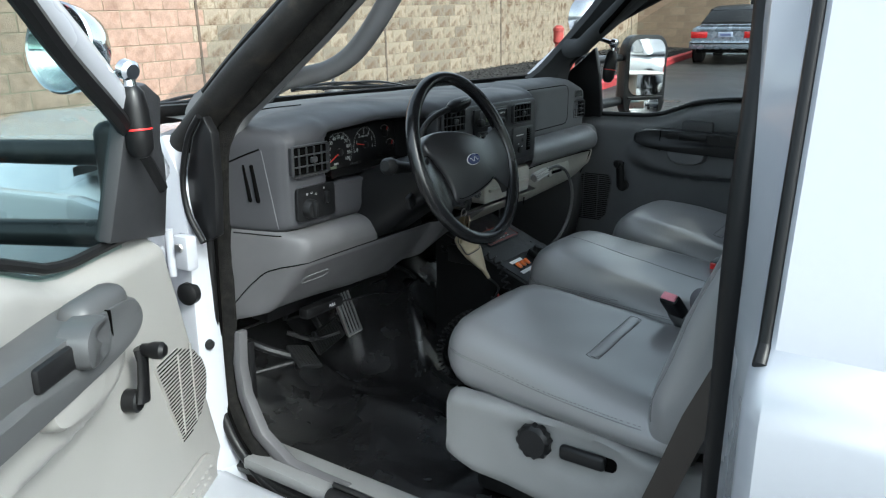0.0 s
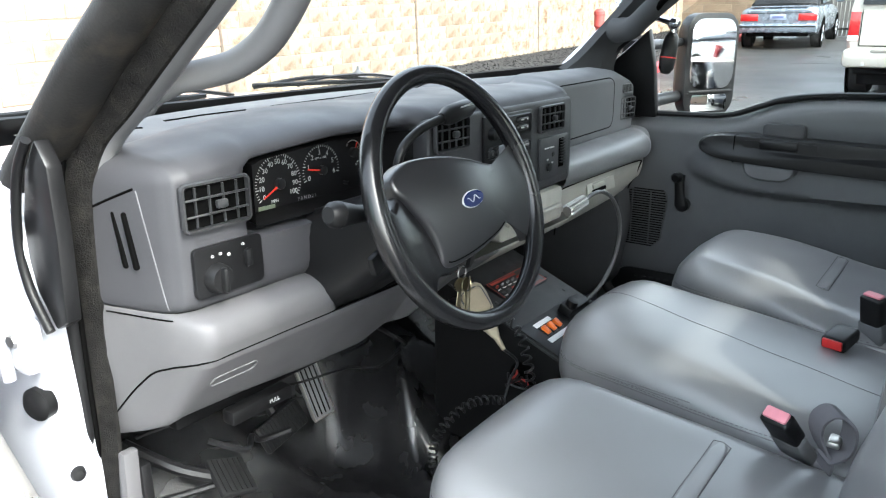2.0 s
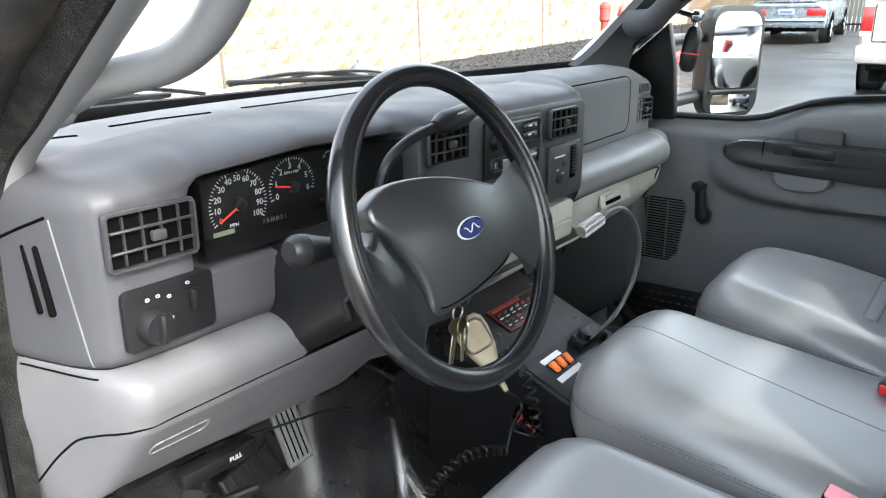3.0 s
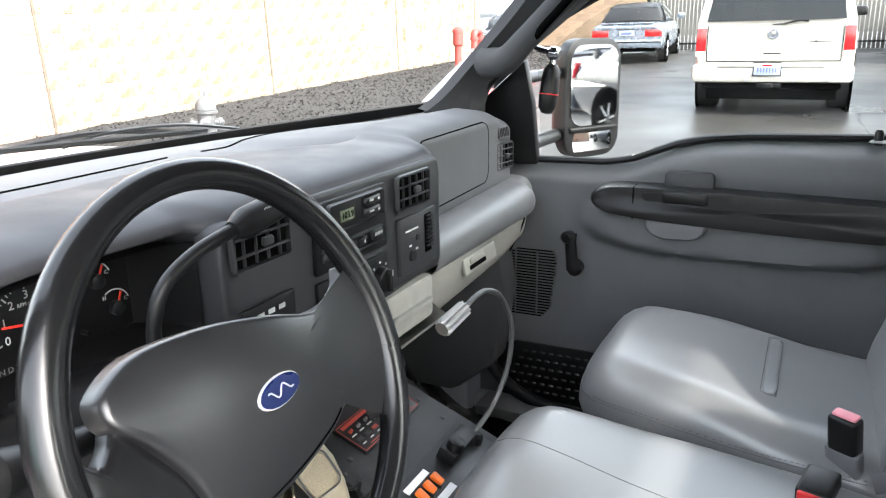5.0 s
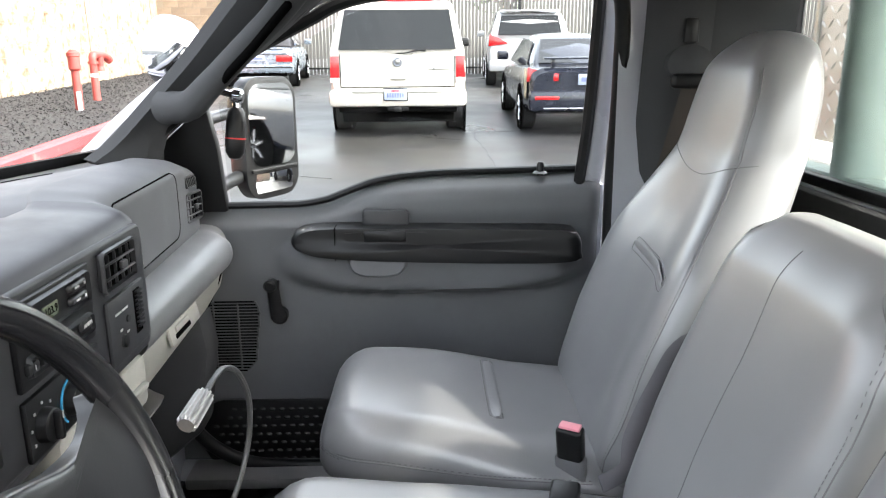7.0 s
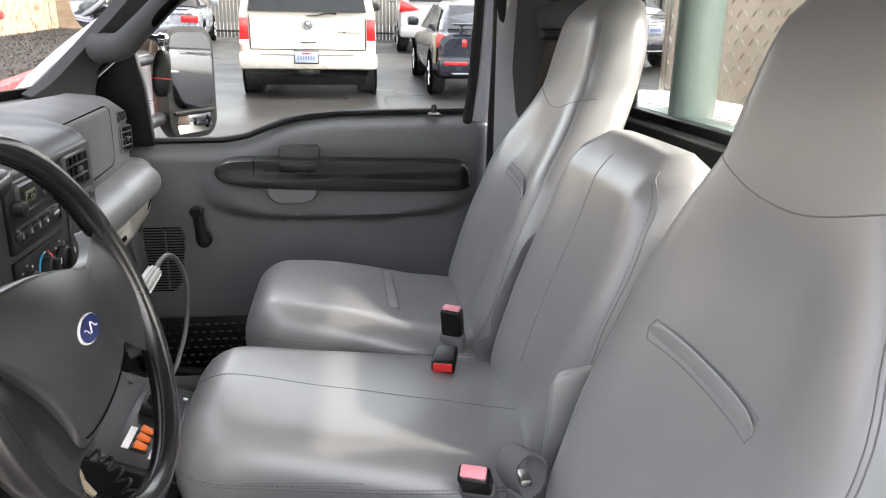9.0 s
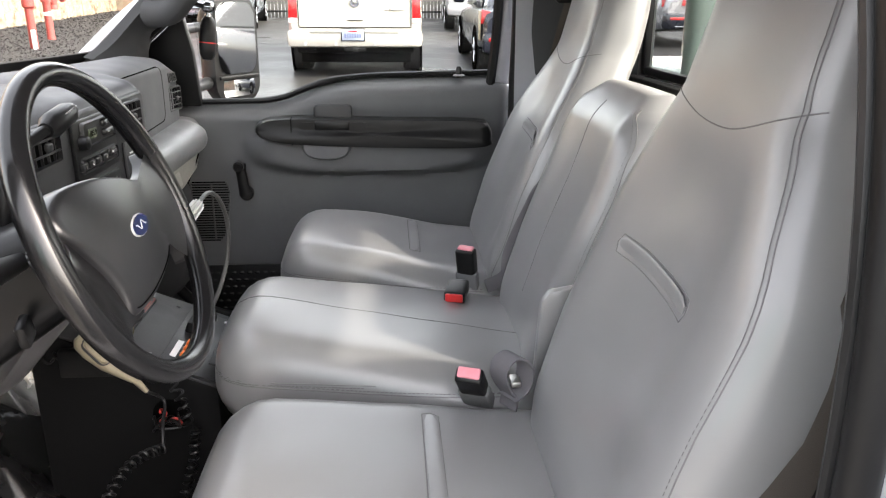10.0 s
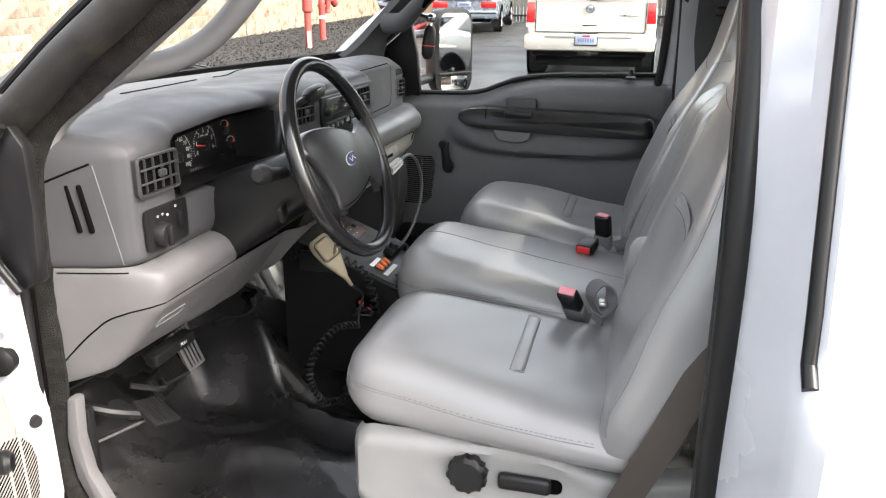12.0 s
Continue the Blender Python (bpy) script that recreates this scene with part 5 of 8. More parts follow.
def bucket(cx, label, outer, dz=0.0):
    s = thing("bucket_seat", (cx, -0.25, 0.74), label, "seat", "bench seat sections")
    cu = part("cushion", cushion(cx + 0.018, 0.46, -0.035, -0.585, 1.108 + dz, 0.975 + dz, 0.018, 0.010, 0.014, 0.016 if outer > 0 else 0.004), "vinyl", s, "grey vinyl cushion", angle=70)
    bk = part("backrest", backrest(cx + (0.012 if outer > 0 else -0.012), recline=0.045 if outer > 0 else 0.0), "vinyl", s, "grey vinyl backrest with built-in headrest", angle=70)
    e = 0.232
    for q in (-1, 1):
        seam(cu, [(cx + q * 0.36, -0.075, 1.062 + dz), (cx + q * 0.36, -0.15, 1.058 + dz), (cx + q * 0.36, -0.3, 1.045 + dz), (cx + q * 0.36, -0.5, 1.035 + dz)], (-q, 0, 0))
        bx_ = cx + (0.012 if outer > 0 else -0.012)
        seam(bk, [(bx_ + q * (neck_half(z) - 0.020), 0.0, z) for z in (1.06, 1.15, 1.25, 1.35, 1.42, 1.48, 1.53, 1.57, 1.61, 1.66, 1.70, 1.73)], (0, -1, 0))
    seam(cu, [(cx - 0.165, 0.3, 1.062 + dz), (cx + 0.02, 0.3, 1.063 + dz), (cx + 0.20, 0.3, 1.062 + dz)], (0, -1, 0))
    seam(bk, [(cx - 0.172, 0, 1.588), (cx - 0.14, 0, 1.577), (cx - 0.07, 0, 1.558), (cx - 0.02, 0, 1.552), (cx + 0.04, 0, 1.556), (cx + 0.10, 0, 1.572), (cx + 0.14, 0, 1.586), (cx + 0.17, 0, 1.597)], (0, -1, 0), stitches=False)
    pleat(cu, (cx - 0.085, -0.352, 1.2), (cx + 0.165, -0.352, 1.2), (0, 0, -1))
    pz = 1.368 if outer < 0 else 1.395
    pleat(bk, (cx - (0.10 if outer < 0 else 0.155), -0.2, pz - 0.005), (cx + (0.12 if outer < 0 else 0.09), -0.2, pz + 0.005), (0, -1, 0))
    # plastic side shield and riser
    sx = cx + outer * 0.175
    rows = []
    for a in range(37):
        y = lerp(-0.075, -0.66, a / 36)
        top = ramp(y, (-0.66, 0.985), (-0.56, 0.965), (-0.50, 0.968), (-0.42, 0.986), (-0.10, 0.992), (-0.075, 0.975))
        low = ramp(y, (-0.66, 0.795), (-0.40, 0.80), (-0.16, 0.832), (-0.075, 0.862))
        row = []
        for b in range(17):
            z = lerp(low, top, b / 16)
            out = 0.022 + 0.012 * ease(-0.24, -0.12, y) - 0.030 * ease(-0.10, -0.075, y) ** 2
            out += 0.010 * ease(0.90, 0.82, z) - 0.012 * ease(top - 0.02, top, z) ** 2 - 0.008 * ease(low + 0.015, low, z)
            d = math.hypot((y + 0.355) / 0.135, (z - 0.932) / 0.046)
            out -= 0.010 * (1 - ease(0.75, 1.15, d))
            row.append((sx + outer * out, y, z))
        rows.append(row)
    shd = part("side_shield", thick(rows, (-outer * 0.03, 0, 0)), "trim", s, "grey plastic side shield", angle=50)
    if outer < 0:
        kb = lathe([(0.030, 0), (0.034, 0.004), (0.034, 0.020), (0.028, 0.026)], (sx - 0.014, -0.29, 0.940), (-1, 0, 0), 30)
        for i, v in enumerate(kb.verts):
            d = Vector((0, v.co.y + 0.29, v.co.z - 0.940))
            if d.length > 0.031:
                a = math.atan2(d.y, d.z)
                v.co += d.normalized() * 0.0025 * (1 if math.sin(12 * a) > 0 else -0.6)
        part("recline_knob", kb, "black", shd, "black fluted knob")
        part("recline_lever", bx((sx - 0.022, -0.388, 0.934), (0.018, 0.092, 0.030), 0.008, 3), "black", shd, "black lever")
        part("lever_slot", prism(rrect(-0.452, -0.36, 0.916, 0.944, 0.012), "x", sx - 0.0145, sx - 0.008), "hole", shd)
    part("riser", bx((cx, -0.34, 0.86), (0.28, 0.44, 0.24), 0.02), "black", s, "black seat riser")
    return s, cu, bk


bucket(-0.437, "grey vinyl seat with plastic side shield by the open door", -1)
bucket(0.505, "grey vinyl outer seat beside the closed door", 1, 0.032)
mid = thing("middle_seat", (0.035, -0.25, 0.74), "narrow grey vinyl middle seat with folding back", "seat", "bench seat sections")
mc = part("cushion", cushion(0.045, 0.44, 0.015, -0.57, 1.13, 0.975, 0.020, 0.004, 0.022), "vinyl", mid, "grey vinyl cushion", angle=70)
mb = part("backrest", backrest(0.035, 1.06, 1.545, 0.42, False), "vinyl", mid, "grey vinyl folding back", angle=70)
seam(mc, [(0.056, 0.005, 1.3), (0.052, -0.1, 1.3), (0.03, -0.35, 1.3), (0.012, -0.54, 1.3)], (0, 0, -1), stitches=False)
seam(mb, [(0.052, 0, 1.16), (0.058, 0, 1.3), (0.06, 0, 1.42), (0.062, 0, 1.52)], (0, -1, 0), stitches=False)
for q in (-1, 1):
    seam(mc, [(0.04 + q * 0.36, 0.0, 1.075), (0.04 + q * 0.36, -0.15, 1.07), (0.04 + q * 0.36, -0.5, 1.06)], (-q, 0, 0))
    seam(mb, [(0.035 + q * 0.2, 0.0, 1.10), (0.035 + q * 0.2, 0, 1.3), (0.035 + q * 0.19, 0, 1.47), (0.035 + q * 0.15, 0, 1.525)], (0, -1, 0))
seam(mc, [(-0.16, 0.3, 1.08), (0.04, 0.3, 1.085), (0.24, 0.3, 1.08)], (0, -1, 0))
part("riser", bx((0.04, -0.34, 0.87), (0.36, 0.44, 0.22), 0.02), "black", mid, "black seat riser")
part("hinge_cover", prism([(-0.525, 1.10), (-0.532, 1.235), (-0.545, 1.252), (-0.60, 1.262), (-0.65, 1.13)], "x", -0.190, -0.170, 0.007), "vinyl", mid, "grey hinge cover")


# ---- belts and buckles ----
def buckle(o, rz, rx, button, label, stem=True):
    b = thing("seat_belt_buckle", o, label, "buckle", "belt buckles")
    m = Matrix.Translation(o) @ pose(0, 0, 0, rx, 0, rz)
    part("body", mapped(bx((0, 0, 0), (0.044, 0.026, 0.062), 0.006, 3), m), "black", b, "black plastic body")
    part("button", mapped(bx((0, -0.002, 0.0315), (0.036, 0.018, 0.007), 0.003), m), button, b)
    if stem:
        part("stem", mapped(bx((0, 0.002, -0.055), (0.052, 0.022, 0.062), 0.006, 3), m), "pad", b, "grey plastic sleeve")
    return b


buckle((-0.225, -0.42, 1.118), 70, -42, "pink", "black seat belt buckle with faded pink button")
buckle((0.167, -0.43, 1.118), 75, -100, "red", "black seat belt buckle with red button lying on the seat", False)
buckle((0.30, -0.463, 1.137), 60, -12, "pink", "black seat belt buckle standing by the far seat")
bl = thing("seat_belt_strap", (-0.20, -0.52, 1.1), "folded grey seat belt strap between the seats", "seat belt", "belts")


def ribbon(pts, across, w, t=0.0012):
    """A strap of width w that follows the points, its width along one fixed direction."""
    a = Vector(across).normalized()
    rings = []
    for k, p in enumerate(pts):
        d = (pts[min(k + 1, len(pts) - 1)] - pts[max(k - 1, 0)]).normalized()
        n = d.cross(a).normalized()
        rings.append([p - a * w / 2 - n * t, p + a * w / 2 - n * t, p + a * w / 2 + n * t, p - a * w / 2 + n * t])
    return loft(rings)


loop = [(-0.225, -0.479, 1.0714), (-0.225, -0.4805, 1.0909), (-0.226, -0.4709, 1.1065), (-0.226, -0.4628, 1.126), (-0.226, -0.4642, 1.1455), (-0.226, -0.4761, 1.1604), (-0.226, -0.4909, 1.1611), (-0.226, -0.5027, 1.1479), (-0.227, -0.5042, 1.1276), (-0.228, -0.4983, 1.1089), (-0.23, -0.485, 1.0964), (-0.232, -0.4761, 1.0917)]
part("webbing", ribbon(curve(loop, 6), (0.80, 0.60, 0.05), 0.036, 0.0018), "belt", bl)
part("tongue", bx((-0.226, -0.488, 1.118), (0.030, 0.016, 0.010), 0.003, 2), "steel", bl, "steel tongue")
b3 = thing("seat_belt_strap", (0.29, -0.5, 1.2), "pale grey seat belt strap over the far seat edge", "seat belt", "belts")
part("webbing", tube(curve([(0.235, -0.50, 1.10), (0.25, -0.545, 1.12), (0.262, -0.555, 1.17), (0.27, -0.59, 1.25), (0.268, -0.63, 1.32), (0.26, -0.72, 1.34)], 6), 0.016, 8, flat=0.12, up=(1, 0, 0)), "belt", b3)
# shoulder belts at the sides
for s in (1, -1):
    t = thing("shoulder_belt", (CX + s * 0.76, -0.8, 1.7), "dark shoulder belt with black guide on the quarter trim", "seat belt", "belts")
    X = lambda x: CX + s * x
    part("webbing", tube([(X(0.715), -0.78, 1.70), (X(0.735), -0.70, 1.35), (X(0.75), -0.60, 1.10), (X(0.71), -0.55, 0.95), (X(0.70), -0.50, 0.80)], 0.024, 8, flat=0.06, up=(s * 1.0, 0.35, 0)), "belt_d", t, "dark belt webbing")
    part("guide", bx((X(0.715), -0.775, 1.70), (0.026, 0.085, 0.03), 0.010, 3), "black", t, "black belt guide")
    part("guide_cover", mapped(lathe([(0.05, 0), (0.047, 0.02), (0.03, 0.032), (0.01, 0.036)], (0, 0, 0), n=24), Matrix.Translation((X(0.745), -0.775, 1.735)) @ pose(0, 0, 0, 0, -s * 90, 0) @ Matrix.Diagonal((0.8, 1, 1, 1))), "pillar", t, "grey domed cover")
    part("height_slider", bx((X(0.725), -0.77, 1.80), (0.02, 0.03, 0.05), 0.005), "black", t)

# ---- doors ----
def belt_line(u):
    return ramp(u, (0.0, 1.405), (0.20, 1.408), (0.33, 1.410), (0.39, 1.420), (0.44, 1.440), (0.50, 1.463), (0.56, 1.474), (0.65, 1.482), (1.05, 1.492))


def lean_in(v):
    return ramp(v, (1.40, 0.0), (1.95, 0.10))


def panel_w(u, v):
    """How far the door trim stands inwards at a point of the door."""
    w = 0.0
    w += 0.014 * ease(1.34, 1.40, v) * ease(0.42, 0.60, u)                          # upper shoulder
    # armrest pod: swells out of the panel under the dark rest
    du, dv = (u - 0.645) / 0.355, (v - 1.275) / 0.075
    q = max(abs(du) ** 3.2 + abs(dv) ** 2.6, 1e-6)
    w += 0.052 * (1 - ease(0.45, 1.30, q))
    return w


def door(name, mp, dz, label, sgn):
    """A front door in its own u (back), v (up), w (inwards) measures, placed by mp."""
    o = mp @ Vector((0, 0.75, 0))
    d = thing(name, tuple(o), label, "door", kind="structure")
    P = lambda nm, bm, m, par=None, lab="", **k: part(nm, mapped(bm, mp), m, par or d, lab, **k)
    nu, nv = 84, 70
    rows = []
    for i in range(nu + 1):
        u1 = lerp(-0.05, 1.045, i / nu)
        top = belt_line(u1) - 0.006
        row = []
        for j in range(nv + 1):
            v = lerp(0.72, top, j / nv)
            u = u1 + (0.109 - 0.357 * (1.378 - v)) * (1 - ease(0.0, 0.5, i / nu)) * (sgn < 0)
            edge = 0.025 * (1 - ease(0.0, 0.02, min(u1 + 0.05, 1.045 - u1, v - 0.72)))
            roll_in = 0.042 * ease(top - 0.05, top, v) ** 2
            row.append((u, v, panel_w(u, v) - edge - roll_in))
        rows.append(row)
    tp = thick(rows, (0, 0, -0.012))
    # lit copies of trim and armrest for the near door, shaded for the far
    TR = "door" if sgn > 0 else "door_lit"
    AR = "black" if sgn > 0 else "arm_lit"
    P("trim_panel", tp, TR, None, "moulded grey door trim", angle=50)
    # dark armrest
    arm = curve([(0.315, 1.335, 0), (0.33, 1.362, 0), (0.40, 1.372, 0), (0.60, 1.370, 0), (0.80, 1.366, 0), (0.955, 1.362, 0), (0.985, 1.345, 0), (0.99, 1.312, 0), (0.975, 1.288, 0), (0.80, 1.286, 0), (0.55, 1.293, 0), (0.40, 1.302, 0), (0.34, 1.314, 0)], 5, True)
    rings = []
    cu, cv = 0.65, 1.328
    for sc, h in ((1.0, 0.0), (1.0, 0.055), (0.99, 0.066), (0.965, 0.073), (0.9, 0.074), (0.5, 0.074), (0.1, 0.074)):
        rings.append([(cu + (p.x - cu) * sc, cv + (p.y - cv) * (sc if sc > 0.9 else max(sc - 0.1, 0.1)), h + 0.010 * (1 - ease(1.29, 1.37, p.y)) * (h > 0.05)) for p in arm])
    ar = P("armrest", loft(rings), AR, None, "charcoal armrest" if sgn > 0 else "grey armrest coloured as sunlit")
    P("joint", bx((0.418, 1.335, 0.055), (0.0022, 0.075, 0.045)), "hole", ar)
    if sgn > 0:
        P("handle_recess", prism(rrect(0.44, 0.63, 1.342, 1.362, 0.009), "z", 0.05, 0.0755), "black", ar)
    if sgn > 0:
        P("handle_plate", prism(rrect(0.478, 0.588, 1.343, 1.405, 0.012), "z", 0.0, 0.030, 0.004), "bezel", ar, "dark grey handle plate")
    if sgn > 0:
        P("release_handle", bx((0.533, 1.353, 0.066), (0.10, 0.028, 0.026), 0.006), "black", ar, "charcoal release lever")
    cup = [(0.515 + 0.070 * math.copysign(abs(math.cos(a)) ** 0.6, math.cos(a)), 1.300 + 0.046 * (-abs(math.sin(a)) ** 0.8 if math.sin(a) > 0 else 0.0)) for a in [k * math.pi / 18 for k in range(19)]]
    P("pull_cup", loft([[(lerp(0.515, u, k), lerp(1.300, v, k), w) for u, v in cup] for k, w in ((1.06, 0.02), (1.0, 0.060), (0.97, 0.072), (0.90, 0.078), (0.5, 0.080), (0.1, 0.080))]), "pad" if sgn > 0 else TR, ar, "pale grey pull cup")
    # the thicker grip at the front of the armrest, with a finger cup
    if sgn < 0:
        P("grip", bx((0.40, 1.362, 0.042), (0.13, 0.06, 0.056), 0.024, 4), AR, ar, "raised front grip")
        P("handle_cup", loft([[(0.478 + 0.050 * r * math.copysign(abs(math.cos(a)) ** 0.7, math.cos(a)), 1.350 + 0.030 * r * math.copysign(abs(math.sin(a)) ** 0.7, math.sin(a)), w + 0.010 * math.cos(a)) for a in [k * math.pi / 12 for k in range(24)]] for r, w in ((1.0, 0.05), (1.0, 0.084), (0.94, 0.092), (0.80, 0.094), (0.40, 0.090), (0.1, 0.088))]), AR, ar, "rounded release grip")
        P("release_handle", bx((0.560, 1.347, 0.076), (0.085, 0.034, 0.014), 0.006), "black", ar, "black release lever")
    # crank
    cz, cu_ = (0.016, 0.006) if sgn > 0 else (0.024, 0.006)
    ck = P("crank_hub", lathe([(0.020, 0), (0.020, 0.022), (0.016, 0.026)], (0.275 - cu_, 1.128 + cz, 0.0), (0, 0, 1), 20), "black", None, "black window crank")
    P("crank_arm", tube([(0.275 - cu_, 1.128 + cz, 0.03), (0.268 - cu_ * 0.7, 1.16 + cz, 0.032), (0.262 - cu_ * 0.3, 1.20 + cz, 0.033), (0.26, 1.222 + cz, 0.03)], [0.019, 0.015, 0.015, 0.016], 12, flat=0.55, up=(0, 0, 1)), "black", ck)
    P("crank_knob", lathe([(0.011, 0), (0.012, 0.012), (0.015, 0.02), (0.015, 0.034), (0.010, 0.040)], (0.26, 1.218 + cz, 0.034), (0, 0, 1), 20), "black", ck)
    # speaker grille: a rounded quarter with slats
    shift = 0.0 if sgn > 0 else -0.085

    def inside(u, v):
        if sgn < 0:
            lo = ramp(v, (0.96, 0.05), (0.98, -0.012), (1.01, -0.045), (1.05, -0.056), (1.09, -0.042), (1.13, 0.0), (1.165, 0.075))
            return 0.962 < v < 1.163 and lo < u < ramp(v, (0.96, 0.08), (1.16, 0.161))
        lo = ramp(v, (0.99, 0.022), (1.01, -0.008), (1.06, -0.004), (1.12, 0.036), (1.17, 0.095), (1.192, 0.135))
        hi = ramp(v, (0.99, 0.175), (1.02, 0.202), (1.15, 0.217), (1.18, 0.208), (1.192, 0.19))
        return 0.992 < v < 1.191 and lo < u < hi
    gr = None
    bars = []
    back = []
    for k in range(28):
        v = 0.966 + k * 0.0078
        us = [lerp(-0.08, 0.23, i / 90) for i in range(91)]
        us = [u for u in us if inside(u, v)]
        if len(us) > 4:
            bars.append((min(us), max(us), v))
    back = prism([(b[0] - 0.004, b[2]) for b in bars] + [(b[1] + 0.004, b[2]) for b in reversed(bars)], "z", 0.0, 0.004)
    gr = P("speaker_grille", back, TR if sgn < 0 else "grille", None, "slatted speaker grille")
    for a, b, v in bars:
        P("slot", bx(((a + b) / 2, v, 0.0042 if sgn < 0 else 0.0045), (b - a, 0.0028 if sgn < 0 else 0.0034, 0.0008 if sgn < 0 else 0.002)), "hole", gr)
    for f in (0.33, 0.68):
        uu = lerp(0.05, 0.22, f)
        P("grille_rib", bx((uu + shift * 1.1, 1.085 + shift * 0.25, 0.0055), (0.004, 0.17, 0.003)), TR if sgn < 0 else "grille", gr)
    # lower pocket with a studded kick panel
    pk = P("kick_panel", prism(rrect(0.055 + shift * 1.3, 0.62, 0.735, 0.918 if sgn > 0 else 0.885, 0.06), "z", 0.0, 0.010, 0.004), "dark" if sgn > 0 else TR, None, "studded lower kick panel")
    st = bmesh.new()
    for i in range(22):
        for j in range(7):
            u, v = 0.09 + shift * 1.3 + i * 0.024 + (j % 2) * 0.012, 0.755 + j * 0.023
            if u < 0.60 and (u > 0.12 + shift * 1.3 or 0.78 < v < 0.86) and (sgn > 0 or v < 0.87):
                top = (u, v, 0.0145)
                ring = [(u + 0.009 * c, v + 0.006 * s2, 0.0098) for c, s2 in ((1, 0), (0.6, 0.8), (-0.6, 0.8), (-1, 0), (-0.6, -0.8), (0.6, -0.8))]
                tv = st.verts.new(top)
                rv = [st.verts.new(q) for q in ring]
                for a in range(6):
                    st.faces.new((tv, rv[a], rv[(a + 1) % 6]))
    P("studs", st, "dark" if sgn > 0 else TR, pk)
    # lock pin
    P("lock_pin", tube([(0.90, 1.478, -0.012), (0.90, 1.503, -0.012), (0.90, 1.510, -0.012)], [0.0085, 0.009, 0.006], 12), "black", None, "black lock pin")
    P("pin_collar", lathe([(0.018, 0.0), (0.014, 0.004)], (0.90, 1.4835, -0.012), (0, 1, 0), 18), "trim")
    # outer skin and frame
    ot = prism([(0.0, 0.60), (0.0, 1.355), (0.36, 1.37), (0.58, 1.44), (1.06, 1.455), (1.06, 0.60)], "z", -0.135, -0.028, 0.012)
    P("outer_skin", ot, "white", None, "white painted door shell")
    # window frame bars, leaning in with height
    F = lambda u, v: (u, v, -0.035 + lean_in(v))
    su = 0.08 if sgn < 0 else -0.13
    tops = [F(-0.055 + su, 1.50), F(0.10 + su, 1.63), F(0.28 + su, 1.75), F(0.46 + su, 1.85), F(0.60 + su, 1.905), F(0.80, 1.925), F(0.98, 1.92), F(1.03, 1.89), F(1.035, 1.80), F(1.03, 1.60), F(1.02, 1.46)]
    P("window_frame", tube(curve(tops, 5), 0.026, 10, flat=0.8), "white", None, "white painted window frame")
    ins = [(u + (0.035 if u < 0.5 else -0.028 if u > 0.97 else 0), v - (0.028 if 0.3 < u < 1.0 and v > 1.7 else 0.02 if u < 0.5 else 0), w + 0.016) for u, v, w in tops]
    P("glass_channel", tube(curve(ins, 5), 0.014, 8), "rubber", None, "black glass channel")
    bl_pts = [(u, belt_line(u) + 0.001, -0.030) for u in [lerp(0.02, 1.02, k / 40) for k in range(41)]]
    P("belt_seal", tube(bl_pts, 0.009, 8), "rubber", None, "black belt seal")
    gp = [F(lerp(0.16, 1.02, k / 20), belt_line(lerp(0.16, 1.02, k / 20)) - 0.02) for k in range(21)] + [F(1.02, 1.9), F(0.80, 1.915), F(0.60, 1.895), F(0.46, 1.84), F(0.28, 1.74), F(0.16, 1.655)]
    g = slab(gp, 0.004)
    pane = P("pane", g, "tint" if sgn < 0 else "glass", None, "door glass")
    # mirror sail
    sail = [(0.0, 1.395), (0.155, 1.395), (0.150, 1.55), (0.135, 1.655), (0.0, 1.545)]
    P("mirror_sail", slab([(u, v, -0.012 + lean_in(v)) for u, v in (sail if sgn > 0 else [(0.030, 1.378), (0.240, 1.418), (0.205, 1.665), (0.150, 1.672), (0.088, 1.645), (0.076, 1.567), (0.050, 1.522), (0.034, 1.476)])], 0.03, 0.006), "bezel" if sgn < 0 else "black", None, "dark mirror sail trim")
    # edge fittings
    for v in (0.95, 1.27):
        P("edge_bolt", lathe([(0.016, 0), (0.016, 0.006), (0.009, 0.010)], (0.0, v, -0.07), (-1, 0, 0), 16), "black", None, "black rubber bump stop")
    return d


mp_pas = Matrix(((0, 0, -1, 0.945), (-1, 0, 0, 0.40), (0, 1, 0, 0), (0, 0, 0, 1)))
DA = radians(61)
ud = Vector((-math.sin(DA), -math.cos(DA), 0))
wd = Vector((math.cos(DA), -math.sin(DA), 0))
mp_drv = Matrix(((ud.x, 0, wd.x, -0.912), (ud.y, 0, wd.y, 0.36), (0, 1, 0, -0.055), (0, 0, 0, 1)))
door("door_1", mp_pas, 0, "closed far door with grey trim, dark armrest and window crank", 1)
door("door_2", mp_drv, 0, "open near door with grey trim coloured as sunlit, and window crank", -1)


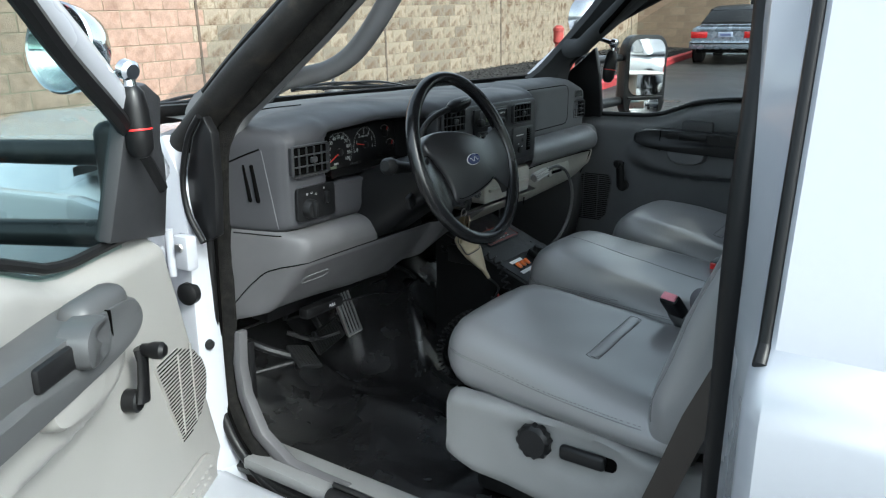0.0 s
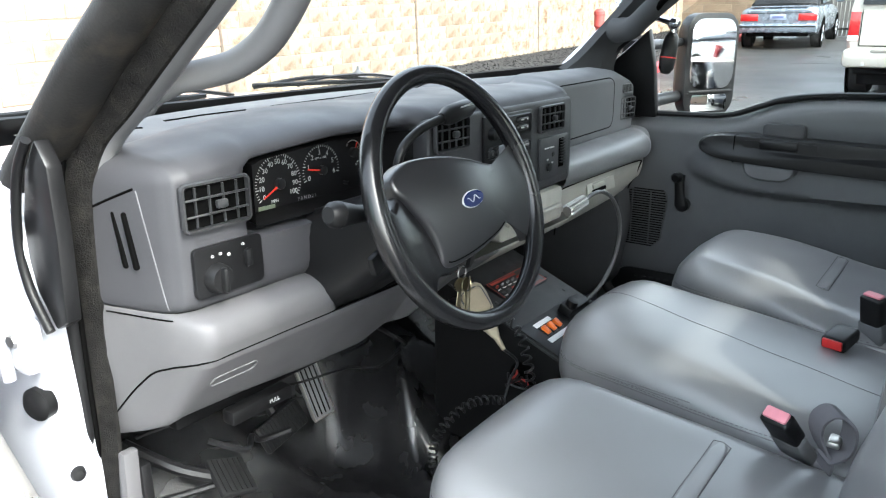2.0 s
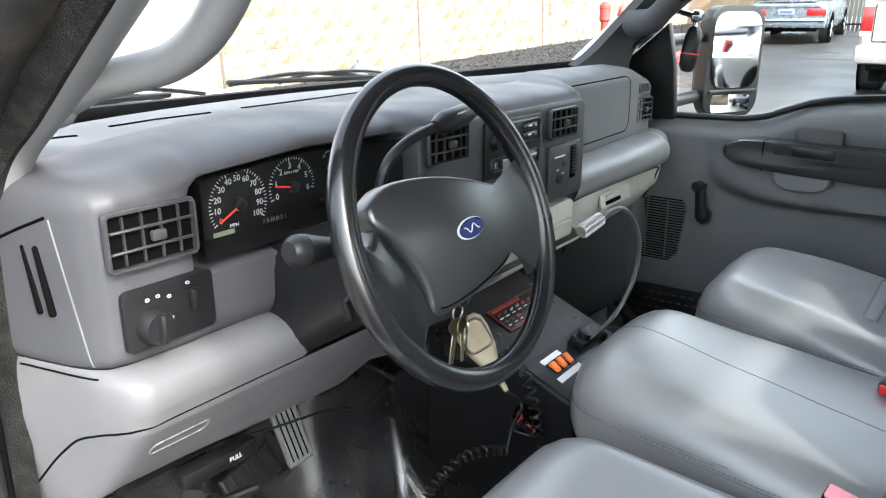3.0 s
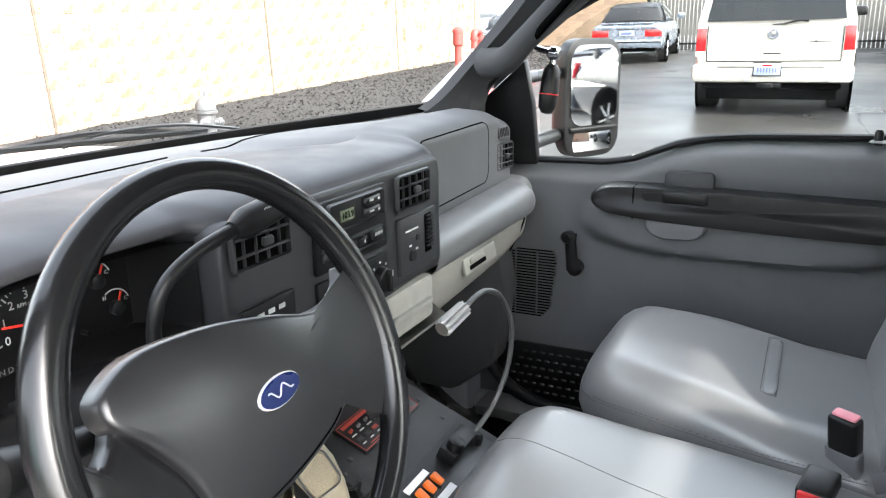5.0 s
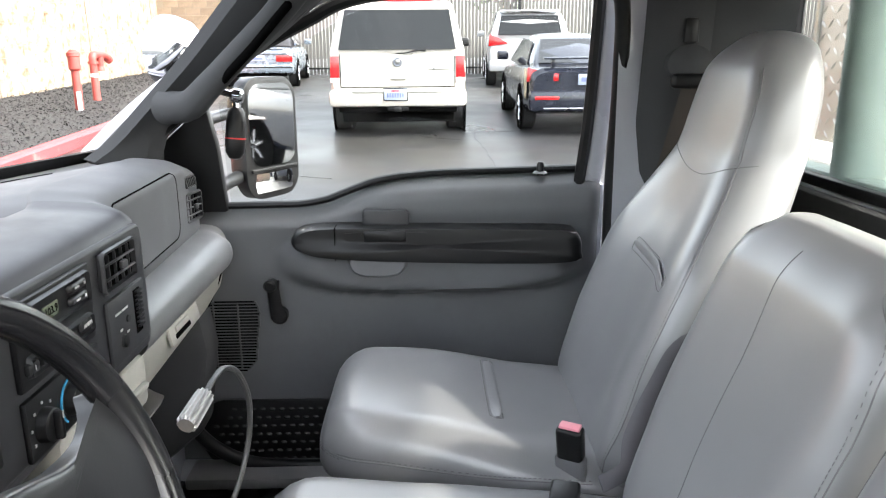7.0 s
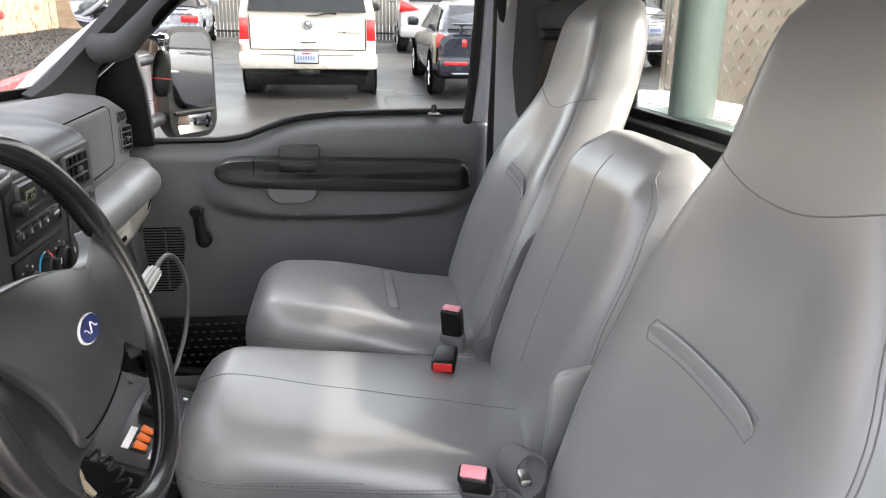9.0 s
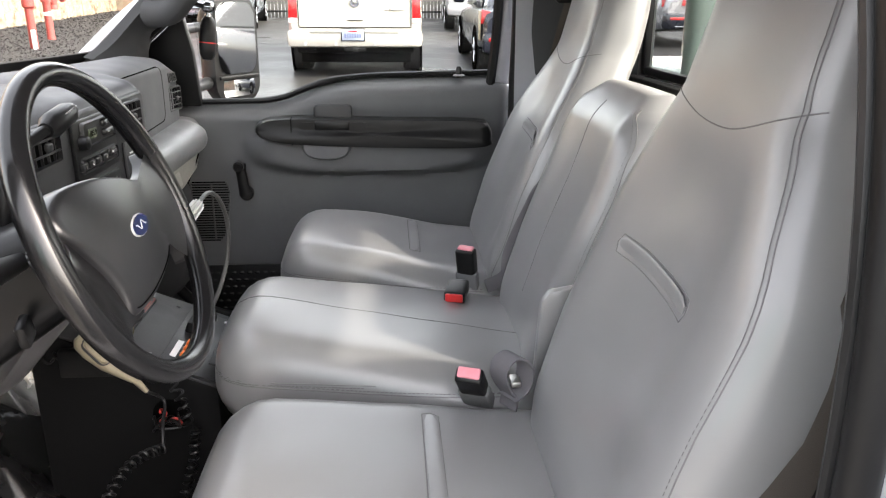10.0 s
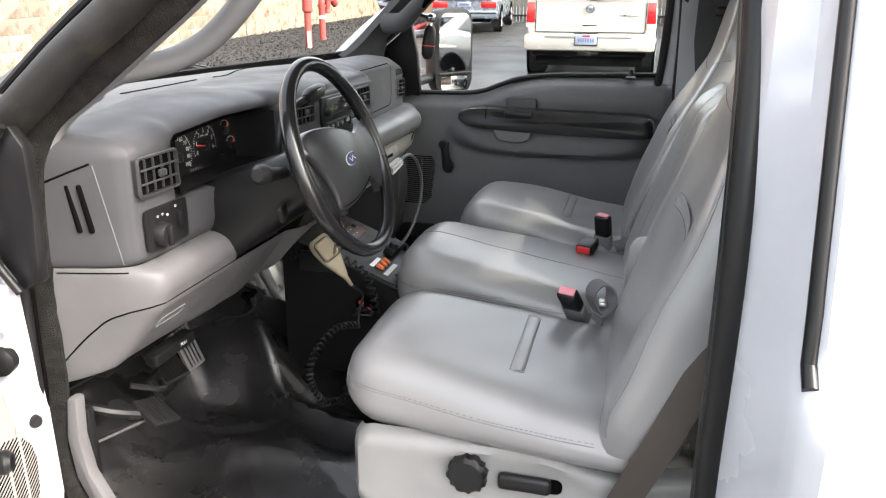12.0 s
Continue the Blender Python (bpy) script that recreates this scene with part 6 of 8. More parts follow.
# ---- tow mirrors, spot lamps ----
def tow_mirror(mp, sgn, yaw, label, out=-0.335):
    o = mp @ Vector((0.12, 1.5, -0.3))
    d = thing("tow_mirror", tuple(o), label, "mirror", "tow mirrors")
    R = Matrix.Translation((0.185, 1.535, out)) @ pose(0, 0, 0, 0, yaw, 0)
    P = lambda nm, bm, m, par=None, lab="": part(nm, mapped(bm, mp), m, par or d, lab)
    rg = []
    for w, k in ((0.012, 0.004), (0.010, 0.0), (-0.03, 0.0), (-0.065, 0.02), (-0.085, 0.05)):
        rg.append([R @ Vector((w, p.y, p.x)) for p in even(rrect(-0.11 + k, 0.11 - k, -0.168 + k, 0.168 - k, 0.06), 56)])
    hs = P("housing", loft(rg), "black", None, "black mirror housing")
    P("glass", mapped(prism(rrect(-0.076, 0.150, -0.094, 0.094, 0.046), "x", 0.006, 0.0155), R), "mirror", hs, "flat mirror glass")
    sp = bmesh.new()
    n = 12
    rows = []
    for i in range(n + 1):
        rows.append([])
        for j in range(n + 1):
            u, v = lerp(-0.088, 0.088, i / n), lerp(-0.150, -0.096, j / n)
            rows[-1].append(R @ Vector((0.019 - 2.2 * 0.5 * (u * u) - 3.0 * 0.5 * (v + 0.123) ** 2, v, u)))
    sp.free()
    P("spot_glass", sheet(rows), "mirror", hs, "curved lower mirror glass")
    P("bezel", mapped(bx((0.012, -0.086, 0.0), (0.016, 0.012, 0.19), 0.004), R), "black", hs)
    for v, r in (((1.43, 0.020), (1.605, 0.015)) if sgn > 0 else ((1.395, 0.024), (1.545, 0.021))):
        P("arm", tube([(0.085, v, -0.06), (0.10, v + 0.004, out * 0.55), (0.112, v + 0.006, out + 0.09)], [r * 1.15, r, r * 0.95], 14), "dark", None, "grey tubular arm")
    P("arm_base", bx((0.07, 1.50, -0.055), (0.10, 0.25, 0.04), 0.015) if sgn > 0 else bx((0.085, 1.47, -0.062), (0.09, 0.27, 0.05), 0.022, 3), "black")


tow_mirror(mp_pas, 1, -29, "black tow mirror on twin arms beyond the far window", -0.39)
tow_mirror(mp_drv, -1, -22, "black tow mirror on twin arms on the open door", -0.58)


def spot_lamp(base, knuckle, handle_end, lamp, face, label):
    d = thing("spot_lamp", base, label, "spot lamp", "spot lamps")
    k, h = Vector(knuckle), Vector(handle_end)
    ax = (h - k).normalized()
    part("knuckle", join(lathe([(0.012, -0.014), (0.017, -0.008), (0.017, 0.008), (0.012, 0.014)], k, (0, 1, 0.2), 16), lathe([(0.009, 0), (0.010, 0.022)], k + ax * 0.01, ax, 14)), "chrome", d, "chrome knuckle")
    hb = part("handle", lathe([(0.012, 0.025), (0.019, 0.035), (0.022, 0.06), (0.023, 0.10), (0.021, 0.125), (0.013, 0.138), (0.004, 0.141)], k, ax, 22), "black", d, "ribbed black handle")
    part("red_ring", lathe([(0.0232, 0.092), (0.0237, 0.0935), (0.0232, 0.095)], k, ax, 22), "red", hb, "thin red ring")
    part("shaft", tube([k, Vector(base)], 0.008, 10), "chrome", d, "chrome shaft through the pillar")
    L, f = Vector(lamp), Vector(face).normalized()
    part("shaft_outer", tube([Vector(base), L - f * 0.04], 0.009, 10), "chrome", d)
    part("bowl", lathe([(0.02, -0.095), (0.05, -0.085), (0.078, -0.055), (0.088, -0.02), (0.09, 0.0), (0.086, 0.004), (0.08, 0.0), (0.06, -0.035), (0.02, -0.06)], L, f, 30), "chrome", d, "chrome lamp bowl")
    part("lens", lathe([(0.083, -0.002), (0.083, 0.002)], L, f, 30), "glass", d, "clear lens")
    part("bulb", lathe([(0.010, -0.05), (0.013, -0.03), (0.008, -0.015), (0.002, -0.012)], L, f, 12), "lcd", d)


spot_lamp((0.94, 0.27, 1.69), (0.905, 0.19, 1.67), (0.895, 0.20, 1.555), (1.16, 0.42, 1.77), (0.35, 0.9, 0.05), "chrome spot lamp with black inner handle on the far pillar")
spot_lamp(tuple(mp_drv @ Vector((0.13, 1.675, -0.05))), tuple(mp_drv @ Vector((0.195, 1.695, 0.03))), tuple(mp_drv @ Vector((0.197, 1.55, 0.04))), (-0.955, 0.62, 1.67), (-0.97, -0.20, 0.10), "chrome spot lamp with black inner handle on the open door")
# ---- equipment console between the seats and the dash ----
con = thing("equipment_console", (0.07, 0.17, 0.80), "black steel equipment console with switches and radio controls", "console")
part("box", prism([(0.012, 0.79), (0.012, 1.032), (0.325, 1.158), (0.325, 0.79)], "x", -0.065, 0.205, 0.004), "matte", con, "black steel box with sloping top")
tp = part("top_plate", bx((0.075, 0.185, 1.0625), (0.28, 0.36, 0.006), 0.002), "console", con, "textured black top plate")
for x, y in ((-0.052, 0.015), (-0.052, 0.125), (0.182, 0.144), (0.188, 0.198), (-0.024, 0.199), (-0.018, 0.256), (0.10, 0.262), (0.195, 0.262)):
    part("screw", lathe([(0.0045, 0), (0.004, 0.002), (0.002, 0.0026)], (x, y, 1.0655), n=12), "bezel", tp)
sp = part("switch_plate", bx((0.065, 0.066, 1.0675), (0.25, 0.105, 0.004), 0.001), "dark", con, "dark switch plate")
for x, y in ((0.172, 0.067), (0.171, 0.043)):
    part("screw", lathe([(0.0050, 0), (0.0045, 0.002), (0.002, 0.0026)], (x, y, 1.0695), n=12), "paper", sp, "pale screw head")
for k in range(3):
    part("switch_bezel", bx((-0.0125 + 0.0238 * k, 0.081, 1.070), (0.018, 0.027, 0.004), 0.001), "black", sp)
    part("rocker", mapped(bx((0, 0, 0.003), (0.013, 0.021, 0.009), 0.0025), pose(-0.0125 + 0.0238 * k, 0.081, 1.071, 14, 0, 0)), "orange", sp, "orange rocker")
part("label_strip", bx((0.009, 0.1015, 1.0702), (0.064, 0.011, 0.0006)), "paper", sp, "white paper label")
part("label_strip", bx((0.008, 0.0565, 1.0702), (0.084, 0.012, 0.0006)), "paper", sp, "white paper label")
bc = part("brake_controller", bx((0.123, 0.091, 1.079), (0.084, 0.032, 0.024), 0.004), "black", con, "black control box")
part("knob", lathe([(0.0135, 0), (0.0125, 0.014), (0.0095, 0.0155)], (0.098, 0.088, 1.091), n=22), "black", bc)
rc = part("radio_head", bx((0.085, 0.028, 1.069), (0.19, 0.022, 0.008), 0.003), "black", con, "black two-way radio front")
for k in range(9):
    part("caption", bx((0.03 + 0.016 * k, 0.028, 1.0733), (0.009, 0.004, 0.0005)), "stitch", rc)
# siren panel: printed face with a red heading, keys and captions
sc = part("siren_control", bx((0.088, 0.2195, 1.068), (0.172, 0.064, 0.006), 0.002), "dark", con, "black siren panel with red border")
part("border", mapped(ring_frame(0.168, 0.060, 0.0014, 0.0006, 0.003), pose(0.088, 0.2195, 1.0711)), "redprint", sc, "red printed border")
part("heading", bx((0.062, 0.2425, 1.0713), (0.10, 0.0065, 0.0005)), "redprint", sc, "red printed heading")
for k in range(6):
    x = 0.018 + 0.0215 * k
    part("toggle", lathe([(0.0034, 0), (0.0026, 0.006), (0.0016, 0.007)], (x, 0.2300, 1.0711), (0.1, -0.2, 1), 10), "stitch" if k % 4 else "redprint", sc)
    part("caption", bx((x, 0.2215, 1.0713), (0.012, 0.0022, 0.0005)), "ink", sc)
    part("key", bx((x, 0.2105, 1.0718), (0.014, 0.0065, 0.002), 0.0006, 1), "redprint" if k in (2, 5) else "bezel", sc)
    part("caption", bx((x, 0.2015, 1.0713), (0.009, 0.0020, 0.0005)), "ink", sc)
part("foot_line", bx((0.09, 0.1945, 1.0713), (0.13, 0.0018, 0.0005)), "redprint", sc)
part("panel_knob", lathe([(0.0075, 0), (0.0068, 0.008)], (0.155, 0.225, 1.071), n=18), "dark", sc)

# the console's face slopes up towards the dash
for ob in con.children_recursive:
    if ob.name.startswith("box"):
        continue
    pivot = Matrix.Translation((0, 0.08, 1.0665))
    off = Matrix.Translation(root_off(ob))
    ob.data.transform(off.inverted() @ pivot @ Matrix.Rotation(radians(22), 4, "X") @ pivot.inverted() @ off)

lamp = thing("gooseneck_lamp", (0.185, 0.10, 1.07), "map lamp with ribbed metal head on a flexible neck", "lamp")
part("base", lathe([(0.014, 0), (0.012, 0.012), (0.007, 0.016)], (0.170, 0.076, 1.068), (0, -0.37, 0.93), n=18), "black", lamp)
neck = curve([(0.170, 0.076, 1.082), (0.213, 0.064, 1.108), (0.246, 0.052, 1.155), (0.254, 0.044, 1.210), (0.243, 0.042, 1.262), (0.214, 0.047, 1.308), (0.175, 0.053, 1.330), (0.138, 0.056, 1.333), (0.100, 0.058, 1.327)], 8)
part("neck", tube(neck, 0.0044, 8), "neck", lamp, "grey flexible neck")
hm = Vector((-0.95, 0.10, -0.18))
hdv = bmesh.new()
rings = []
for d, r in ((0.0, 0.006), (0.004, 0.0112), (0.062, 0.0122), (0.066, 0.010)):
    rg = []
    q = hm.to_track_quat("Z", "Y").to_matrix()
    for j in range(48):
        a = 2 * math.pi * j / 48
        rr = r * (1 + (0.12 if j % 4 < 2 else -0.12) * (r > 0.0105))
        rg.append(Vector((0.100, 0.058, 1.327)) + q @ Vector((rr * math.cos(a), rr * math.sin(a), d)))
    rings.append(rg)
hdv.free()
part("head", loft(rings), "steel", lamp, "ribbed silver lamp head", angle=25)

mic = thing("microphone", (-0.12, 0.17, 1.14), "beige hand microphone hanging at the console", "microphone")
mm = frame_of((-0.114, 0.178, 1.135), (0.696, -0.56, 0.455), (-0.04, 0.60, 0.80))
rg = []
for v, w, h in ((-0.070, 0.008, 0.007), (-0.055, 0.013, 0.010), (-0.02, 0.025, 0.016), (0.015, 0.030, 0.018), (0.036, 0.028, 0.017), (0.045, 0.020, 0.011)):
    rg.append([mm @ Vector((p.x, v, p.y)) for p in even(rrect(-w, w, -h, h, min(w, h) * 0.8), 28)])
part("body", loft(rg), "beige", mic, "beige plastic body")
part("grille", mapped(prism(rrect(-0.022, 0.022, -0.016, 0.035, 0.012), "z", 0.014, 0.023, 0.005), mm), "mesh_g", mic, "tan mesh grille")
part("bezel", mapped(mapped(ring_frame(0.050, 0.058, 0.003, 0.005, 0.014), pose(0, 0.0095, 0.0145)), mm), "louvre", mic)
part("strain_relief", tube([mm @ Vector((0, -0.066, 0)), mm @ Vector((0, -0.100, -0.004))], [0.007, 0.0045], 10), "beige", mic)
part("bracket", bx((-0.085, 0.215, 1.10), (0.02, 0.10, 0.05), 0.004), "black", mic)


def coil(pts, r, turns, wire):
    c = curve(pts, 30)
    n = len(c)
    out, nrm = [], None
    steps = turns * 10
    for i in range(steps + 1):
        f = i / steps * (n - 1)
        k = min(int(f), n - 2)
        p = c[k].lerp(c[k + 1], f - k)
        t = (c[k + 1] - c[k]).normalized()
        ref = Vector((0.3, 0.9, 0.2)) if nrm is None else nrm
        nrm = (ref - t * ref.dot(t)).normalized()
        b = t.cross(nrm)
        a = 2 * math.pi * i / 10
        out.append(p + nrm * r * math.cos(a) + b * r * math.sin(a))
    return tube(out, wire, 5)


cd = thing("coiled_cord", (-0.10, 0.10, 0.8), "black coiled microphone cord hanging to the floor", "cord")
a0 = mm @ Vector((0, -0.100, -0.004))
part("lead", tube(curve([a0, a0 + Vector((0.02, -0.02, -0.03)), (-0.125, 0.095, 1.0), (-0.15, 0.09, 0.97)], 6), 0.003, 6), "black", cd)
part("coil", coil([(-0.15, 0.09, 0.97), (-0.22, 0.12, 0.985), (-0.285, 0.145, 0.95), (-0.305, 0.15, 0.89), (-0.275, 0.135, 0.825), (-0.20, 0.115, 0.795), (-0.14, 0.085, 0.83), (-0.105, 0.06, 0.90), (-0.095, 0.05, 0.97)], 0.0075, 46, 0.0024), "black", cd, "coiled black cable")
cd2 = thing("coiled_cord", (-0.09, 0.09, 1.1), "short black coiled cord beside the console top", "cord")
part("coil", coil([(-0.07, 0.30, 1.10), (-0.075, 0.20, 1.115), (-0.085, 0.11, 1.10), (-0.10, 0.07, 1.04), (-0.10, 0.06, 0.98)], 0.0085, 15, 0.0026), "black", cd2)
wr = thing("wire_bundle", (-0.085, 0.08, 0.98), "tangled red and black wires on the console side", "wires")
random.seed(5)
for k, m_ in enumerate(("redmark", "black", "black", "black")):
    pts = [Vector((-0.07, 0.10, 0.985)) + Vector((random.uniform(-.022, -.004), random.uniform(-.025, .025), random.uniform(-.018, .018))) for _ in range(6)]
    part("wire", tube(curve(pts, 6), 0.0024, 6), m_, wr)
part("wire_hole", lathe([(0.03, 0), (0.028, 0.002)], (-0.0655, 0.10, 0.985), (-1, 0, 0), 18), "hole", wr)

# ---- pedals ----
gp = thing("accelerator_pedal", (-0.28, 0.5, 0.85), "black accelerator pedal with worn metal edge", "pedal")
gm = frame_of((-0.283, 0.487, 0.935), (0.96, -0.10, 0.12), (-0.10, 0.34, 0.93))
part("pad", mapped(bx((0, 0, 0), (0.052, 0.135, 0.012), 0.004), gm), "pad", gp, "worn grey pad")
part("edge", mapped(ring_frame(0.056, 0.139, 0.004, 0.004, 0.004), gm @ pose(0, 0, 0.004)), "steel", gp, "worn metal edge")
for k in range(4):
    part("groove", mapped(bx((-0.0165 + 0.011 * k, 0, 0.0062), (0.0028, 0.12, 0.002)), gm), "hole", gp)
part("arm", tube([(-0.275, 0.52, 0.98), (-0.26, 0.60, 1.05), (-0.25, 0.75, 1.1)], 0.008, 8), "black", gp)
bp_ = thing("brake_pedal", (-0.39, 0.46, 0.88), "wide black brake pedal with ribbed rubber pad", "pedal")
bm_ = frame_of((-0.395, 0.462, 0.905), (0.97, 0.05, 0.18), (-0.15, 0.45, 0.86))
part("pad", mapped(bx((0, 0, 0), (0.115, 0.06, 0.014), 0.006), bm_), "rubber", bp_)
for k in range(12):
    part("rib", mapped(bx((-0.05 + 0.009 * k, 0, 0.008), (0.004, 0.05, 0.003)), bm_), "rubber", bp_)
part("arm", tube([(-0.395, 0.475, 0.91), (-0.395, 0.55, 1.0), (-0.395, 0.62, 1.15)], 0.010, 8), "black", bp_)
pb = thing("parking_brake", (-0.64, 0.4, 0.95), "black parking brake pedal on a curved arm", "pedal")
pmx = frame_of((-0.615, 0.335, 0.955), (0.90, -0.10, -0.30), (-0.05, 0.85, 0.5))
part("pad", mapped(bx((0, 0, 0), (0.07, 0.075, 0.012), 0.005), pmx), "rubber", pb)
for k in range(6):
    part("rib", mapped(bx((-0.026 + 0.010 * k, 0, 0.007), (0.004, 0.065, 0.003)), pmx), "rubber", pb)
part("arm", tube(curve([(-0.63, 0.345, 0.958), (-0.68, 0.39, 0.985), (-0.72, 0.47, 1.02)], 6), 0.010, 8), "black", pb, "black arm")
part("second_arm", tube([(-0.635, 0.35, 0.945), (-0.74, 0.42, 0.93)], 0.006, 8), "black", pb)
rh = thing("brake_release", (-0.46, 0.36, 1.02), "black brake release handle lettered in white", "handle")
part("bar", mapped(bx((0, 0, 0), (0.13, 0.03, 0.026), 0.006), pose(-0.547, 0.335, 1.062, 0, 0, 0)), "black", rh)
words("legend", "PULL", 0.010, pose(-0.525, 0.319, 1.063, 90, 0, 0), "ink", rh)
jb = thing("trim_box", (-0.765, 0.36, 0.9), "black latch box on the kick trim", "box")
part("body", bx((-0.738, 0.395, 0.955), (0.018, 0.040, 0.145), 0.004), "black", jb)
for z in (0.903, 0.912):
    part("mark", bx((-0.7475, 0.381, z), (0.001, 0.008, 0.004)), "ink", jb)
ub = thing("under_dash_wiring", (-0.6, 0.5, 1.05), "dark wiring and brackets under the dash", "wires")
random.seed(9)
for k in range(14):
    x = random.uniform(-0.74, -0.15)
    pts = [Vector((x, random.uniform(0.38, 0.55), random.uniform(1.0, 1.10))) for _ in range(1)]
    for _ in range(4):
        pts.append(pts[-1] + Vector((random.uniform(-0.02, 0.10), random.uniform(-0.04, 0.04), random.uniform(-0.03, 0.03))))
    part("wire", tube(curve(pts, 5), random.uniform(0.002, 0.006), 6), "black", ub)
part("bracket", bx((-0.50, 0.42, 1.06), (0.34, 0.06, 0.03), 0.006), "black", ub)
# ---- outside: sloping lot, planting strip, block walls ----
SLOPE = 0.0437


def ground_z(x, y):
    z = 0.31 + SLOPE * x
    return z - 0.24 * (1 - ease(-0.5, 4.5, x))


M["asphalt"] = mat("wet_asphalt", (0.027, 0.026, 0.0245), 0.42, spec=0.2, var=0.25, scale=0.5, fine=60, bump=0.35, depth=0.004, dirt=(0.022, 0.022, 0.024), dirt_at=(0.45, 0.6), rvar=0.16)
M["gravel"] = mat("dark_mulch", (0.011, 0.010, 0.0095), 0.9, var=0.5, scale=3, fine=25, bump=1.0, depth=0.03)
M["block"] = mat("tan_split_block", (0.228, 0.190, 0.140), 0.9, var=0.22, scale=7, fine=55, bump=1.0, depth=0.010, dirt=(0.100, 0.060, 0.030), dirt_at=(0.48, 0.64), each=0.32)
M["block_pink"] = mat("rose_tan_split_block", (0.30, 0.198, 0.150), 0.9, var=0.2, scale=9, fine=55, bump=0.9, depth=0.008, dirt=(0.165, 0.092, 0.062), dirt_at=(0.5, 0.75), each=0.2)
M["mortar"] = mat("tan_mortar", (0.20, 0.16, 0.115), 0.95, var=0.1, scale=5)
M["brown"] = mat("brown_block", (0.20, 0.145, 0.10), 0.9, var=0.15, scale=8, fine=50, bump=0.9, depth=0.008, each=0.15)
M["kerb"] = mat("faded_red_kerb", (0.34, 0.035, 0.04), 0.6, var=0.2, scale=3, fine=40, bump=0.4, depth=0.004, dirt=(0.33, 0.24, 0.21), dirt_at=(0.6, 0.75))
M["concrete"] = mat("concrete", (0.33, 0.32, 0.30), 0.85, var=0.15, scale=3, fine=50, bump=0.5, depth=0.004)

# one sheet of ground to the horizon
xs = [-1500, -300, -60, -20, -8, -4, -2, -1, 0, 1, 2, 3, 4, 5, 6, 8, 10, 14, 18, 22, 30, 60, 300, 1500]
ysg = [-1500, -300, -60, -20, -8, -4, 0, 4, 8, 12, 20, 60, 300, 1500]
solo("ground", sheet([[(x, y, ground_z(x, y) if -4 <= x <= 30 else ground_z(max(-4, min(x, 30)), y)) for x in xs] for y in ysg]), "asphalt", "wet grey asphalt yard sloping gently up", "ground", kind="structure")

TILT_O = Matrix.Rotation(-math.atan(SLOPE), 4, "Y")          # the yard's own slope


def yard(x, y, rz=0.0):
    return Matrix.Translation((x, y, 0.31 + SLOPE * x)) @ TILT_O @ Matrix.Rotation(radians(rz), 4, "Z")


def kerb_y(x):
    return ramp(x, (2.0, 4.0), (7.5, 4.12), (10, 4.2), (12.5, 4.42), (16, 4.85), (21, 5.3))


# planting strip with loose bark, and a red kerb
WY = 7.4
bed = []
for i in range(75):
    x = lerp(-6, 23.5, i / 74)
    row = []
    for j in range(15):
        y = lerp(kerb_y(x) + 0.13, WY + 0.1, j / 14)
        row.append((x, y, 0.31 + SLOPE * x + 0.13 + 0.10 * j / 14 + 0.025 * noise.noise((x * 1.7, y * 2.3, 0))))
    bed.append(row)
solo("planting_bed", sheet(bed), "gravel", "dark bark mulch bed along the wall", "planting bed", kind="structure", angle=80)
random.seed(3)
chips = bmesh.new()
for _ in range(11000):
    x = random.uniform(4.5, 22)
    y = random.uniform(kerb_y(x) + 0.15, WY - 0.02)
    z = 0.31 + SLOPE * x + 0.13 + 0.10 * (y - kerb_y(x)) / (WY - kerb_y(x)) + 0.012
    s = random.uniform(0.007, 0.020)
    a = random.uniform(0, 6.28)
    q = [Vector((x + s * math.cos(a + b) * k, y + s * math.sin(a + b) * k, z + random.uniform(-0.01, 0.02))) for b, k in ((0, 1.4), (1.5, 0.6), (3.1, 1.3), (4.6, 0.7))]
    chips.faces.new([chips.verts.new(p) for p in q])
solo("bark_chips", chips, "gravel", "loose dark bark chips and gravel", "mulch", kind="stuff")
kb = []
for i in range(60):
    x = lerp(-6, 21.5, i / 59)
    y, z = kerb_y(x), 0.31 + SLOPE * x
    kb.append([(x, y, z - 0.1), (x, y, z + 0.12), (x, y + 0.025, z + 0.145), (x, y + 0.13, z + 0.15), (x, y + 0.16, z + 0.12), (x, y + 0.16, z - 0.1)])
solo("kerb", loft(kb), "kerb", "faded red painted concrete kerb", "kerb", kind="structure")
# ---- vehicles ----
M["tyre"] = mat("tyre_rubber", (0.013, 0.013, 0.014), 0.75, var=0.2, scale=20, fine=200, bump=0.5, depth=0.002)
M["alloy"] = mat("alloy", (0.50, 0.50, 0.52), 0.3, 0.9, var=0.05)
M["lamp_red"] = mat("red_lamp_plastic", (0.36, 0.008, 0.010), 0.15, var=0.05, scale=10, bump=0.05, coat=0.6)
M["lamp_clear"] = mat("clear_lamp_plastic", (0.7, 0.66, 0.66), 0.15, var=0.05, scale=10, bump=0.05, coat=0.6)
M["car_glass"] = mat("dark_tinted_glass", (0.010, 0.011, 0.012), 0.06, var=0.05, bump=0, rvar=0.02, spec=0.25)
M["plate"] = mat("number_plate", (0.27, 0.31, 0.40), 0.45, var=0.04)
M["plate_ink"] = mat("plate_ink", (0.09, 0.11, 0.22), 0.5, bump=0)
M["silver"] = mat("silver_blue_paint", (0.20, 0.235, 0.28), 0.25, 0.5, var=0.03, bump=0.02, coat=0.6)
M["blackcar"] = mat("dark_blue_black_paint", (0.012, 0.014, 0.022), 0.2, var=0.1, bump=0.02, coat=0.4, spec=0.35)
